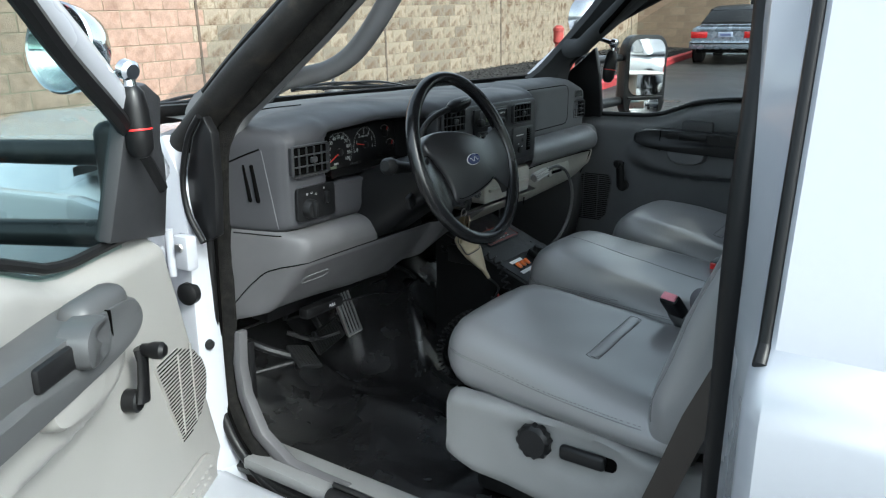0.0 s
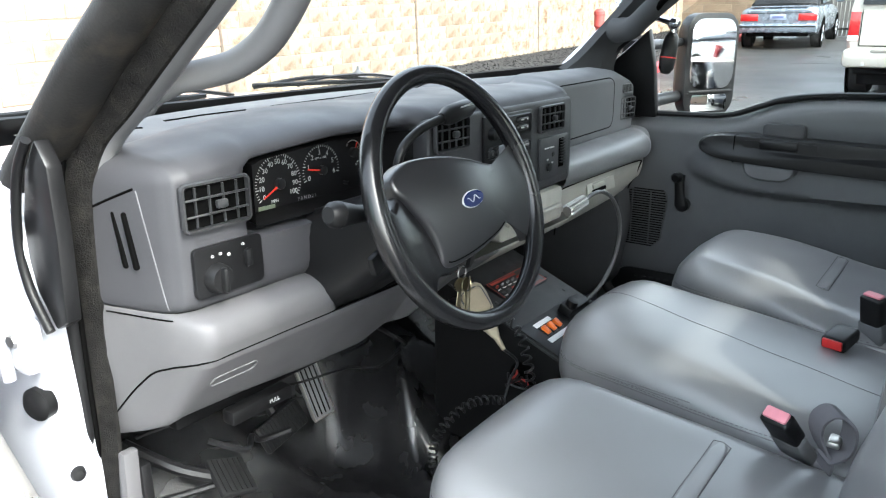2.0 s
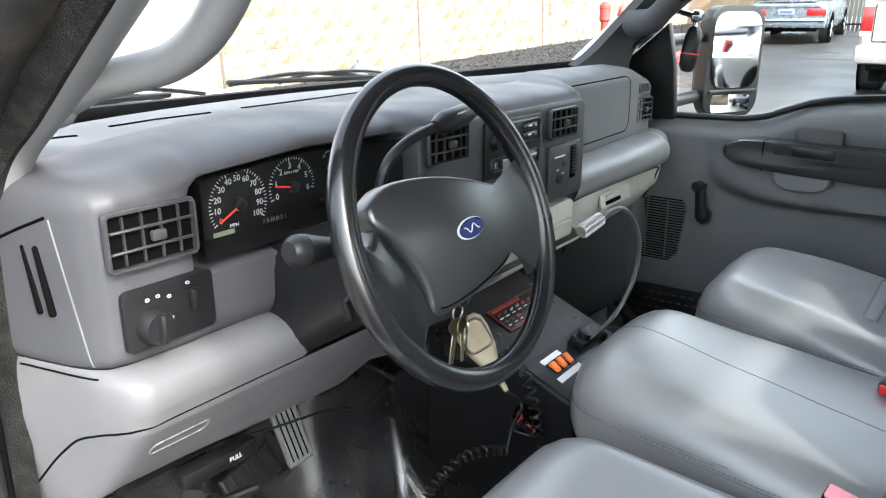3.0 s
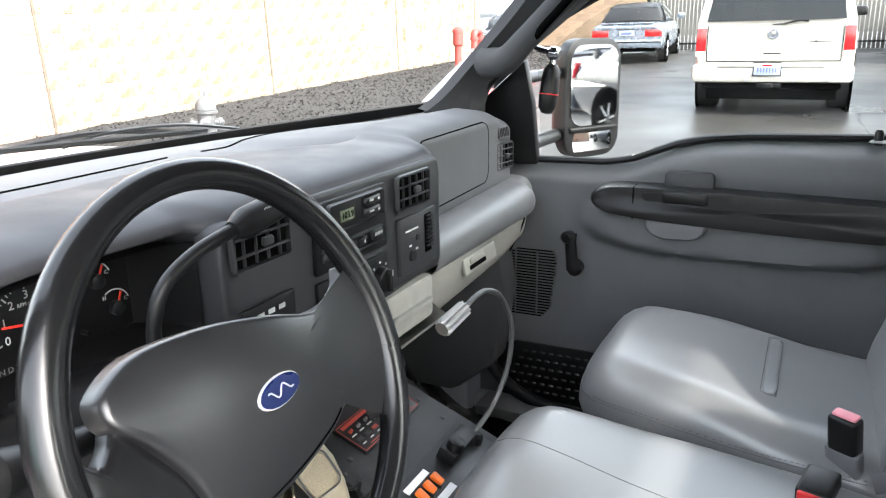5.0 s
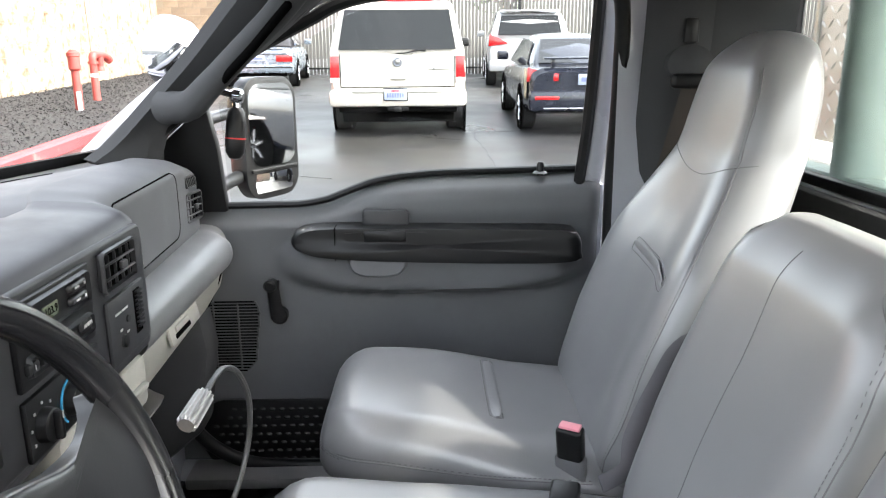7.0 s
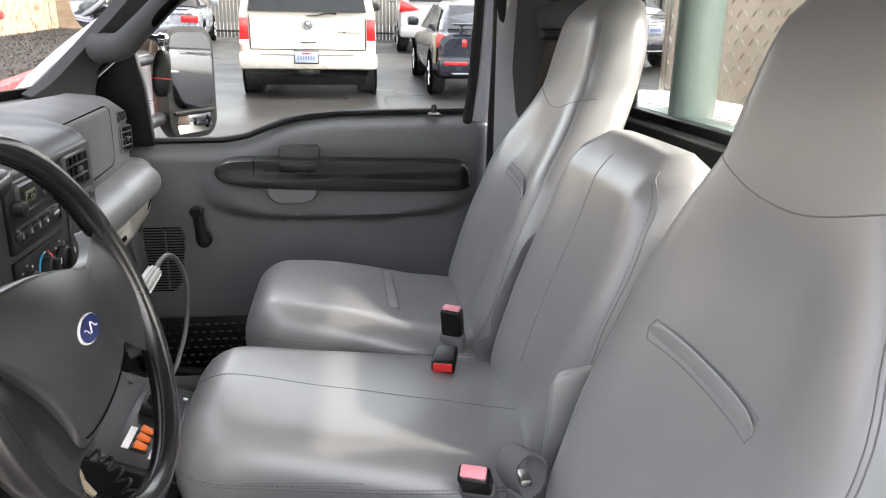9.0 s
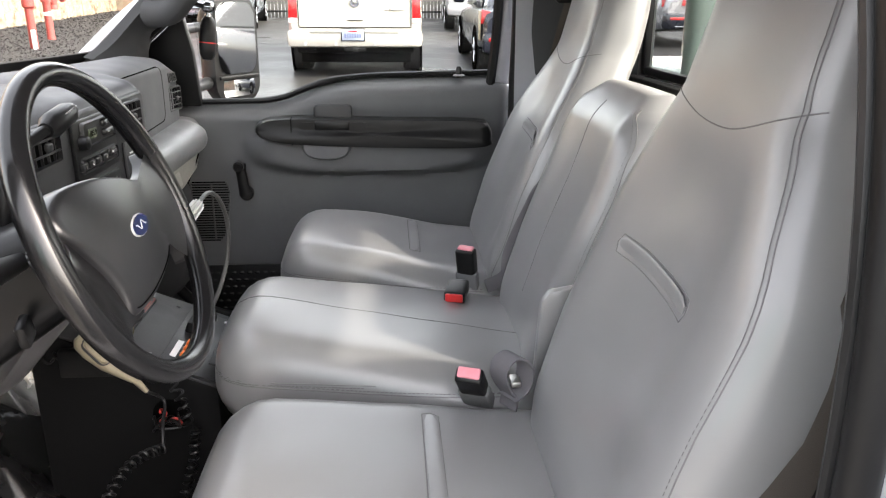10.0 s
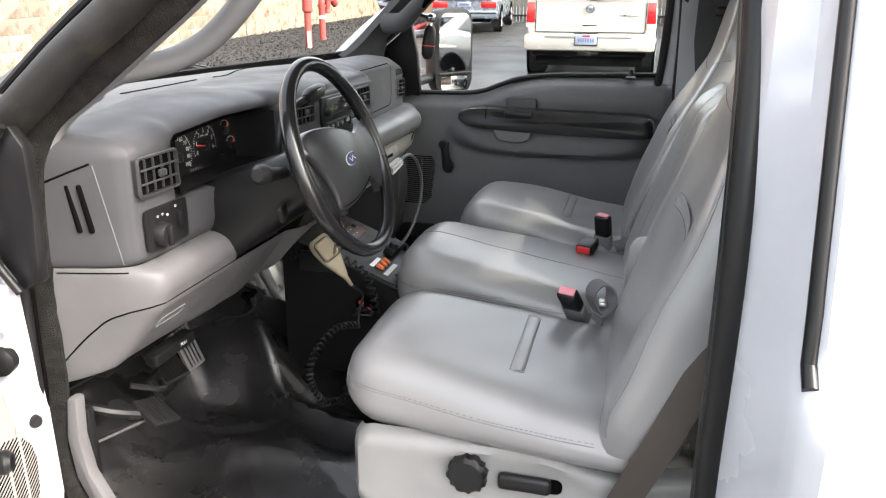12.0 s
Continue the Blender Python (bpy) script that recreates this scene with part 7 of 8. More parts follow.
M["vanwhite"] = mat("clean_white_paint", (0.32, 0.32, 0.33), 0.2, var=0.02, bump=0.02, coat=0.6)
M["silvercar"] = mat("light_silver_paint", (0.30, 0.30, 0.32), 0.25, 0.4, var=0.03, bump=0.02, coat=0.6)


def section(y, z0, z1, r, n=36):
    return even(rrect(-y, y, z0, z1, r, 5), n)


def car(name, m, L, W, H, paint, label, spec):
    """A parked car: x forward from the rear bumper, y to its left, z up from the road."""
    o = m.translation
    d = thing(name, tuple(o), label, "car", "parked cars")
    P = lambda nm, bm, mt, par=None, lab="", **k: part(nm, mapped(bm, m), mt, par or d, lab, **k)
    hw = W / 2
    belt = spec["belt"]
    rings = []
    for x, yy, z0, z1 in spec["body"]:
        rings.append([Vector((x, p.x * 1.0, p.y)) for p in section(hw * yy, z0, z1, spec.get("round", 0.12))])
    P("body", loft(rings), paint, None, "painted body", angle=30)
    rings = []
    for x, yb, zt, yt in spec["cabin"]:
        ring = [(-hw * yb, belt - 0.04), (-hw * lerp(yb, yt, 0.5), lerp(belt, zt, 0.5)), (-hw * yt, zt - 0.05), (-hw * yt + 0.06, zt - 0.01), (0, zt + 0.015), (hw * yt - 0.06, zt - 0.01), (hw * yt, zt - 0.05), (hw * lerp(yb, yt, 0.5), lerp(belt, zt, 0.5)), (hw * yb, belt - 0.04)]
        rings.append([Vector((x, y, z)) for y, z in ring])
    P("roof", loft(rings), paint if spec.get("soft") is None else spec["soft"], None, "roof and pillars", angle=30)
    for nm, pts in spec["glass"]:
        if nm == "rear_window":
            pts = [(x - 0.035, y, z) for x, y, z in pts]
        P(nm, slab(pts, 0.02), "car_glass", None, "dark glass")
    wr, ww = spec["wheel"]
    for x in spec["axles"]:
        for s in (-1, 1):
            y = s * (hw - ww / 2 - 0.01)
            ty = P("wheel", lathe([(wr * 0.62, -ww / 2), (wr * 0.9, -ww / 2), (wr, -ww / 2 + 0.03), (wr, ww / 2 - 0.03), (wr * 0.9, ww / 2), (wr * 0.62, ww / 2)], (x, y, wr), (0, s, 0), 28), "tyre", None, "black tyre")
            P("arch", lathe([(wr * 1.16, 0.0), (wr * 1.16, 0.01)], (x, s * (hw - 0.012), wr), (0, s, 0), 28), "hole", d)
            rim = [lathe([(wr * 0.62, -0.02), (wr * 0.64, 0.0), (wr * 0.57, 0.0), (wr * 0.55, -0.04)], (x, s * (hw - 0.012), wr), (0, s, 0), 28), lathe([(0.045, -0.03), (0.04, 0.0)], (x, s * (hw - 0.012), wr), (0, s, 0), 14)]
            for k in range(6):
                a = 2 * math.pi * k / 6 + 0.3
                rim.append(tube([(x + 0.03 * math.cos(a), s * (hw - 0.014), wr + 0.03 * math.sin(a)), (x + wr * 0.58 * math.cos(a), s * (hw - 0.014), wr + wr * 0.58 * math.sin(a))], 0.028, 6, flat=0.5))
            P("rim", join(*rim), "alloy", ty, "six-spoke alloy rim")
    for nm, pts, th, mt, lab in spec["plates"]:
        P(nm, slab(pts, th, min(0.006, th * 0.3)), mt, None, lab)
    for nm, c, s, bev, mt, lab in spec["blocks"]:
        P(nm, bx(c, s, bev), mt, None, lab)
    for s in (-1, 1):
        if "mirror_x" in spec:
            P("door_mirror", bx((spec["mirror_x"], s * (hw + 0.09), belt + 0.08), (0.10, 0.20, 0.15), 0.04, 3), spec.get("mirror_m", paint), None, "door mirror")
    return d, P


def rear_quad(x0, z0, y0, x1, z1, y1):
    """A quad on the tail facing backwards: lower edge, then upper edge."""
    return [(x0, y0, z0), (x0, -y0, z0), (x1, -y1, z1), (x1, y1, z1)]


def side_quads(s, pts, hw):
    return [(x, s * y * hw, z) for x, y, z in (pts if s < 0 else pts[::-1])]


# large cream-white sport utility vehicle seen from behind
hw = 1.0
suv_spec = dict(
    belt=1.16, round=0.14, wheel=(0.39, 0.28), axles=(0.95, 3.9), mirror_x=3.3, mirror_m="black",
    body=[(0.10, 0.93, 0.58, 1.14), (0.16, 0.965, 0.50, 1.18), (0.5, 0.985, 0.42, 1.20), (2.5, 0.99, 0.40, 1.20), (3.7, 0.985, 0.42, 1.20), (4.6, 0.96, 0.45, 1.14), (4.95, 0.90, 0.5, 1.02), (5.05, 0.8, 0.55, 0.9)],
    cabin=[(0.12, 0.955, 1.24, 0.95), (0.16, 0.955, 1.50, 0.89), (0.26, 0.955, 1.80, 0.81), (0.45, 0.955, 1.88, 0.79), (2.6, 0.955, 1.90, 0.78), (3.0, 0.955, 1.86, 0.79), (3.7, 0.955, 1.24, 0.93)],
    glass=[("rear_window", rear_quad(0.112, 1.22, 0.83, 0.235, 1.76, 0.735))] + [("side_window", side_quads(s, [(0.5, 0.935, 1.24), (3.3, 0.935, 1.24), (2.85, 0.82, 1.78), (0.55, 0.82, 1.78)], hw)) for s in (-1, 1)],
    plates=[("tail_lamp", [(0.095, s * y, z) for y, z in ((0.965, 0.76), (0.83, 0.76), (0.83, 1.13), (0.95, 1.13))][::(1 if s > 0 else -1)], 0.06, "lamp_red", "tall red tail lamp") for s in (1, -1)]
    + [("reversing_lamp", [(0.088, s * y, z) for y, z in ((0.965, 0.765), (0.835, 0.765), (0.835, 0.83), (0.963, 0.83))][::(1 if s > 0 else -1)], 0.02, "lamp_clear", "clear lens") for s in (1, -1)],
    blocks=[("bumper", (0.06, 0, 0.55), (0.26, 1.96, 0.24), 0.06, "cream", "cream rear bumper"), ("bumper_step", (-0.02, 0, 0.66), (0.14, 1.30, 0.05), 0.015, "cream", ""), ("lower_valance", (0.10, 0, 0.40), (0.12, 1.7, 0.12), 0.03, "hole", "dark underside"),
            ("number_plate", (-0.086, 0.03, 0.61), (0.012, 0.32, 0.155), 0.004, "plate", "pale blue number plate with plain bars"), ("plate_frame", (-0.081, 0.03, 0.61), (0.014, 0.345, 0.18), 0.005, "hole", "dark plate frame"), *[("plate_bar", (-0.0935, -0.075 + 0.036 * k, 0.60), (0.002, 0.022, 0.058), 0, "plate_ink", "") for k in range(7)], ("plate_bar", (-0.0935, 0.03, 0.66), (0.002, 0.12, 0.02), 0, "lamp_red", ""),
            ("tailgate_gap", (0.096, 0, 0.70), (0.01, 1.62, 0.012), 0, "hole", ""), ("tailgate_gap", (0.094, 0.815, 0.93), (0.01, 0.010, 0.46), 0, "hole", ""), ("tailgate_gap", (0.094, -0.815, 0.93), (0.01, 0.010, 0.46), 0, "hole", ""),
            ("handle_recess", (0.093, 0.0, 0.80), (0.012, 0.22, 0.012), 0.003, "hole", ""), ("script_bar", (0.0925, -0.58, 0.95), (0.006, 0.30, 0.022), 0.003, "steel", "row of metal letters as a bar"), ("top_lamp", (0.36, 0, 1.885), (0.05, 1.0, 0.035), 0.012, "lamp_red", "long red brake lamp"),
            # underbody block is black to stand for the shadow beneath the car
            ("underbody", (1.4, 0, 0.34), (2.4, 1.62, 0.30), 0.02, "hole", "underbody block coloured black for the shade beneath"), ("tow_hitch", (-0.02, 0.0, 0.40), (0.14, 0.10, 0.07), 0.01, "black", "black tow hitch"), ("tow_plate", (0.02, 0.0, 0.40), (0.04, 0.30, 0.06), 0.01, "black", ""), ("roof_rail", (1.6, 0.70, 1.92), (1.9, 0.04, 0.04), 0.015, "cream", ""), ("roof_rail", (1.6, -0.70, 1.92), (1.9, 0.04, 0.04), 0.015, "cream", "")])
suv, PS = car("sport_utility_vehicle", yard(9.4, 0.17, 0) @ Matrix.Scale(0.935, 4), 5.05, 2.0, 1.9, "cream", "cream-white sport utility vehicle with red tail lamps, parked on wet asphalt", suv_spec)
PS("crest", lathe([(0.075, 0), (0.072, 0.015), (0.06, 0.018), (0.058, 0.010)], (0.10, 0.0, 1.05), (-1, 0, 0), 28), "chrome", None, "round chrome wreath emblem")
PS("crest_centre", bx((0.085, 0, 1.055), (0.012, 0.06, 0.06), 0.01), "steel")
PS("rear_wiper", tube([(0.10, -0.40, 1.205), (0.085, -0.30, 1.215), (0.085, -0.12, 1.17), (0.085, 0.02, 1.165)], [0.022, 0.014, 0.010, 0.008], 8), "black", None, "black rear wiper")
for y in (-0.72, -0.28, 0.28, 0.72):
    PS("sensor", lathe([(0.025, 0), (0.022, 0.006)], (-0.072, y, 0.475), (-1, 0, 0), 12), "vanwhite", None, "pale bumper cap")

# silver-blue convertible by the kerb
hw = 0.85
bmw_spec = dict(
    belt=0.93, round=0.16, wheel=(0.31, 0.21), axles=(0.85, 3.55), mirror_x=2.9, soft="black", mirror_m="silver",
    body=[(0.0, 0.90, 0.42, 0.84), (0.05, 0.95, 0.34, 0.905), (0.5, 0.985, 0.27, 0.93), (2.2, 1.0, 0.25, 0.92), (3.6, 0.985, 0.27, 0.86), (4.2, 0.93, 0.33, 0.74), (4.4, 0.8, 0.38, 0.62)],
    cabin=[(0.75, 0.86, 0.97, 0.84), (1.0, 0.87, 1.22, 0.72), (1.35, 0.88, 1.345, 0.66), (2.2, 0.88, 1.36, 0.66), (2.45, 0.88, 1.30, 0.68), (3.05, 0.88, 0.96, 0.84)],
    glass=[("rear_window", rear_quad(0.83, 1.0, 0.62, 1.10, 1.255, 0.54))] + [("side_window", side_quads(s, [(1.2, 0.89, 0.95), (2.95, 0.89, 0.95), (2.4, 0.735, 1.29), (1.4, 0.735, 1.29)], hw)) for s in (-1, 1)],
    plates=[("tail_lamp", [(-0.015, s * y, z) for y, z in ((0.80, 0.62), (0.42, 0.62), (0.42, 0.77), (0.80, 0.77))][::(1 if s > 0 else -1)], 0.05, "lamp_red", "wide red tail lamp") for s in (1, -1)],
    blocks=[("bumper", (0.03, 0, 0.46), (0.22, 1.66, 0.20), 0.05, "silver", "body-coloured bumper"), ("bumper_strip", (-0.08, 0, 0.50), (0.02, 1.6, 0.035), 0.008, "black", "black strip"), ("valance", (0.05, 0, 0.33), (0.1, 1.3, 0.1), 0.02, "hole", ""),
            ("number_plate", (-0.022, 0, 0.70), (0.012, 0.34, 0.12), 0.004, "plate", "pale number plate with plain bar"), ("plate_bar", (-0.03, 0, 0.70), (0.002, 0.24, 0.05), 0, "plate_ink", ""), ("lid_gap", (-0.004, 0, 0.79), (0.01, 1.3, 0.010), 0, "hole", ""), ("spoiler_lip", (0.06, 0, 0.925), (0.10, 1.2, 0.02), 0.008, "silver", "")])
car("convertible", yard(17.4, 3.75, 4), 4.4, 1.7, 1.36, "silver", "silver-blue convertible with black soft top, parked by the kerb", bmw_spec)

# white minivan
hw = 0.99
van_spec = dict(
    belt=1.10, round=0.16, wheel=(0.34, 0.24), axles=(1.0, 4.0), mirror_x=3.4,
    body=[(0.04, 0.92, 0.5, 1.06), (0.12, 0.965, 0.38, 1.12), (0.6, 0.99, 0.32, 1.15), (3.4, 1.0, 0.30, 1.12), (4.5, 0.95, 0.35, 0.98), (5.0, 0.8, 0.42, 0.8)],
    cabin=[(0.10, 0.93, 1.2, 0.92), (0.22, 0.94, 1.5, 0.84), (0.42, 0.94, 1.70, 0.76), (0.9, 0.94, 1.76, 0.74), (2.8, 0.94, 1.76, 0.74), (3.2, 0.94, 1.66, 0.76), (4.1, 0.94, 1.15, 0.9)],
    glass=[("rear_window", rear_quad(0.085, 1.20, 0.74, 0.335, 1.63, 0.66))] + [("side_window", side_quads(s, [(0.55, 0.92, 1.16), (3.7, 0.92, 1.14), (3.05, 0.79, 1.62), (0.65, 0.79, 1.64)], hw)) for s in (-1, 1)],
    plates=[("tail_lamp", [(0.03, s * y, z) for y, z in ((0.96, 0.94), (0.50, 1.00), (0.66, 1.10), (0.93, 1.22))][::(1 if s > 0 else -1)], 0.06, "lamp_red", "swept red tail lamp") for s in (1, -1)],
    blocks=[("bumper", (0.06, 0, 0.5), (0.24, 1.9, 0.26), 0.07, "vanwhite", "white bumper"), ("number_plate", (0.03, 0, 0.82), (0.012, 0.32, 0.15), 0.004, "plate", "number plate with plain bar"), ("plate_bar", (0.022, 0, 0.82), (0.002, 0.24, 0.06), 0, "plate_ink", ""), ("spoiler", (0.36, 0, 1.735), (0.22, 1.4, 0.04), 0.015, "vanwhite", "roof spoiler")])
car("minivan", yard(17.2, -2.6, -3), 5.0, 1.98, 1.76, "vanwhite", "white minivan with swept red tail lamps", van_spec)

# black coupe with a taped rear quarter
hw = 0.875
civ_spec = dict(
    belt=0.95, round=0.17, wheel=(0.32, 0.22), axles=(0.95, 3.55), mirror_x=2.75,
    body=[(0.02, 0.90, 0.46, 0.90), (0.08, 0.95, 0.36, 0.955), (0.5, 0.99, 0.27, 0.98), (2.2, 1.0, 0.25, 0.93), (3.7, 0.98, 0.27, 0.84), (4.3, 0.9, 0.33, 0.70), (4.45, 0.75, 0.4, 0.58)],
    cabin=[(0.45, 0.85, 0.99, 0.83), (0.8, 0.87, 1.18, 0.76), (1.3, 0.88, 1.36, 0.68), (2.1, 0.88, 1.40, 0.66), (2.45, 0.88, 1.33, 0.68), (3.25, 0.88, 0.96, 0.84)],
    glass=[("rear_window", rear_quad(0.50, 1.01, 0.66, 1.18, 1.335, 0.55))] + [("side_window", side_quads(s, [(0.95, 0.90, 0.97), (3.05, 0.90, 0.95), (2.4, 0.745, 1.32), (1.35, 0.745, 1.30)], hw)) for s in (-1, 1)],
    plates=[("tail_lamp", [(x, s * y, z) for x, y, z in ((0.13, 0.872, 0.76), (0.0, 0.44, 0.78), (0.0, 0.44, 0.88), (0.16, 0.86, 0.96))][::(1 if s > 0 else -1)], 0.05, "lamp_red", "swept red tail lamp") for s in (1, -1)],
    blocks=[("bumper", (0.05, 0, 0.50), (0.22, 1.70, 0.30), 0.07, "blackcar", "dark bumper"), ("reflector", (-0.062, 0.60, 0.55), (0.012, 0.34, 0.05), 0.006, "lamp_red", "red reflector"), ("reflector", (-0.062, -0.60, 0.55), (0.012, 0.34, 0.05), 0.006, "lamp_red", "red reflector"), ("number_plate", (0.0, 0, 0.80), (0.02, 0.32, 0.15), 0.004, "plate", "number plate"), ("plate_bar", (-0.012, 0, 0.80), (0.002, 0.24, 0.06), 0, "plate_ink", ""),
            ("spoiler", (0.10, 0, 1.09), (0.16, 1.30, 0.03), 0.012, "blackcar", "raised boot spoiler"), ("spoiler_foot", (0.14, 0.5, 1.02), (0.10, 0.05, 0.12), 0.01, "blackcar", ""), ("spoiler_foot", (0.14, -0.5, 1.02), (0.10, 0.05, 0.12), 0.01, "blackcar", ""), ("diffuser_line", (-0.045, 0, 0.405), (0.03, 1.3, 0.02), 0.005, "alloy", "")])
cv, PC = car("coupe", yard(9.3, -2.36, 0) @ Matrix.Scale(0.935, 4), 4.45, 1.75, 1.40, "blackcar", "black coupe with beige tape over the damaged rear quarter", civ_spec)
tp = bx((0.30, 0.868, 0.73), (0.20, 0.02, 0.42), 0.008)
for v in tp.verts:
    v.co.y += 0.012 * noise.noise(v.co * 9)
PC("tape_patch", tp, "beige", None, "beige tape patch")
# ---- street furniture ----
def curve_flat(line):
    """A slightly wandering line over the ground through the points."""
    return [(p.x + 0.012 * math.sin(23 * i), p.y + 0.015 * math.sin(17 * i + 1)) for i, p in enumerate(curve([(x, y, 0) for x, y in line], 8))]


M["hyd"] = mat("weathered_silver_paint", (0.085, 0.087, 0.09), 0.45, 0.2, var=0.2, scale=9, fine=60, bump=0.4, depth=0.003)
M["redpipe"] = mat("faded_red_pipe", (0.26, 0.035, 0.028), 0.55, var=0.22, scale=6, fine=60, bump=0.3, depth=0.003, dirt=(0.22, 0.10, 0.08), dirt_at=(0.6, 0.75))
M["green"] = mat("pale_green_paint", (0.42, 0.52, 0.47), 0.4, var=0.06, scale=4, fine=60, bump=0.1)
M["tread"] = mat("tread_plate", (0.50, 0.46, 0.41), 0.38, 0.6, var=0.12, scale=5, fine=60, bump=0.1)
M["fence"] = mat("grey_slat_fence", (0.085, 0.08, 0.075), 0.7, var=0.15, scale=3)
M["leaf"] = mat("leaf", (0.055, 0.085, 0.03), 0.6, var=0.35, scale=2, bump=0, each=0)
M["bark"] = mat("bark", (0.10, 0.075, 0.055), 0.9, var=0.3, scale=8, fine=40, bump=0.8, depth=0.01)

hx, hy = 5.46, 5.6
hz = 0.31 + SLOPE * hx - 0.10
hyd = thing("fire_hydrant", (hx, hy, hz), "silver painted fire hydrant in the planting bed", "hydrant")
part("barrel", lathe([(0.16, 0), (0.16, 0.03), (0.105, 0.04), (0.10, 0.10), (0.098, 0.52), (0.125, 0.53), (0.125, 0.56), (0.105, 0.57)], (hx, hy, hz), n=24), "hyd", hyd)
part("bonnet_cap", lathe([(0.115, 0.57), (0.11, 0.62), (0.08, 0.68), (0.035, 0.71), (0.028, 0.72)], (hx, hy, hz), n=24), "hyd", hyd, "domed top")
part("stem_nut", lathe([(0.022, 0.72), (0.018, 0.765)], (hx, hy, hz), n=5), "hyd", hyd)
for ax, r in (((-0.75, -0.65, 0), 0.07), ((0.65, -0.75, 0), 0.055), ((-0.65, 0.75, 0), 0.055)):
    v = Vector(ax).normalized()
    part("outlet", lathe([(r * 0.8, 0.07), (r * 0.8, 0.13), (r, 0.135), (r, 0.165), (r * 0.5, 0.17), (r * 0.3, 0.185)], Vector((hx, hy, hz + 0.43)), v, 16), "hyd", hyd, "capped outlet")

sx, sy = 11.6, 5.4
sz = 0.31 + SLOPE * sx + 0.15
fs = thing("standpipe", (sx, sy, sz), "red valve standpipe in the bark bed", "standpipe", "standpipes")
part("pipe", lathe([(0.075, 0), (0.075, 0.72)], (sx, sy, sz), n=18), "redpipe", fs)
part("valve_body", lathe([(0.075, 0.72), (0.11, 0.76), (0.11, 0.98), (0.125, 0.99), (0.12, 1.05), (0.06, 1.11)], (sx, sy, sz), n=18), "redpipe", fs)
part("nut", bx((sx + 0.12, sy - 0.02, sz + 0.86), (0.10, 0.07, 0.07), 0.01), "steel", fs)
part("white_base", lathe([(0.04, 0), (0.04, 0.35)], (sx - 0.09, sy - 0.05, sz), n=12), "paper", fs, "white pipe sleeve")
s2x, s2y = 13.1, 5.75
s2z = 0.31 + SLOPE * s2x + 0.15
fd = thing("standpipe", (s2x, s2y, s2z), "red branching fire department pipe", "standpipe", "standpipes")
part("pipe", lathe([(0.14, 0), (0.10, 0.02), (0.085, 0.10), (0.085, 0.90)], (s2x, s2y, s2z), n=18), "redpipe", fd)
part("label_band", lathe([(0.087, 0.55), (0.087, 0.63)], (s2x, s2y, s2z), n=18), "paper", fd, "white band")
part("elbow", tube(curve([(s2x, s2y, s2z + 0.85), (s2x, s2y, s2z + 0.98), (s2x + 0.08, s2y, s2z + 1.04), (s2x + 0.35, s2y, s2z + 1.05), (s2x + 0.62, s2y - 0.02, s2z + 1.03), (s2x + 0.80, s2y - 0.05, s2z + 0.95)], 5), 0.085, 14), "redpipe", fd)
part("flange", lathe([(0.115, 0.84), (0.115, 0.90)], (s2x, s2y, s2z), n=18), "redpipe", fd)
part("down_branch", lathe([(0.09, 0), (0.08, -0.22), (0.095, -0.24), (0.095, -0.32)], (s2x + 0.38, s2y, s2z + 1.0), n=16), "redpipe", fd)
part("hose_cap", lathe([(0.10, 0), (0.10, 0.09), (0.05, 0.12)], (s2x + 0.74, s2y - 0.04, s2z + 0.97), (0.85, -0.15, -0.5), 16), "redpipe", fd)

fs.scale = (0.86,) * 3
fd.scale = (0.78,) * 3

# rack behind the rear window
rk = thing("headache_rack", (0.6, -1.2, 1.0), "pale green steel rack behind the rear window", "rack")
part("rail", bx((0.45, -1.115, 1.478), (1.9, 0.06, 0.06), 0.006), "green", rk, "pale green lower rail")
part("post", lathe([(0.057, 0), (0.057, 1.3)], (0.73, -1.135, 1.30), n=28), "green", rk, "pale green round post")
part("foot", bx((0.73, -1.15, 1.40), (0.22, 0.10, 0.08), 0.01), "black", rk)
part("rail_cap", lathe([(0.05, 0), (0.05, 0.05), (0.03, 0.06)], (0.45, -1.20, 1.46), n=18), "steel", rk)
tb = thing("tread_plate_box", (1.0, -1.6, 1.0), "aluminium tread plate tool box behind the cab", "tool box")


def tread(name, o, u, v, w, h, parent):
    m = frame_of(o, u, v)
    part(name, mapped(bx((w / 2, h / 2, -0.002), (w, h, 0.004)), m), "tread", parent, "aluminium tread plate")
    bm = bmesh.new()
    nx, ny = int(w / 0.036), int(h / 0.036)
    for i in range(nx):
        for j in range(ny):
            cx_, cy_ = (i + 0.5) * 0.036, (j + 0.5) * 0.036
            a = radians(45 if (i + j) % 2 else -45)
            c, s = math.cos(a), math.sin(a)
            q = [bm.verts.new((cx_ + c * l - s * t, cy_ + s * l + c * t, z)) for l, t, z in ((-0.016, 0, 0), (0, -0.0045, 0), (0.016, 0, 0), (0, 0.0045, 0), (-0.006, 0, 0.0035), (0.006, 0, 0.0035))]
            for f in ((0, 1, 4), (1, 5, 4), (1, 2, 5), (2, 3, 5), (3, 4, 5), (3, 0, 4)):
                bm.faces.new([q[k] for k in f])
    part("tread_bars", mapped(bm, m), "tread", parent)


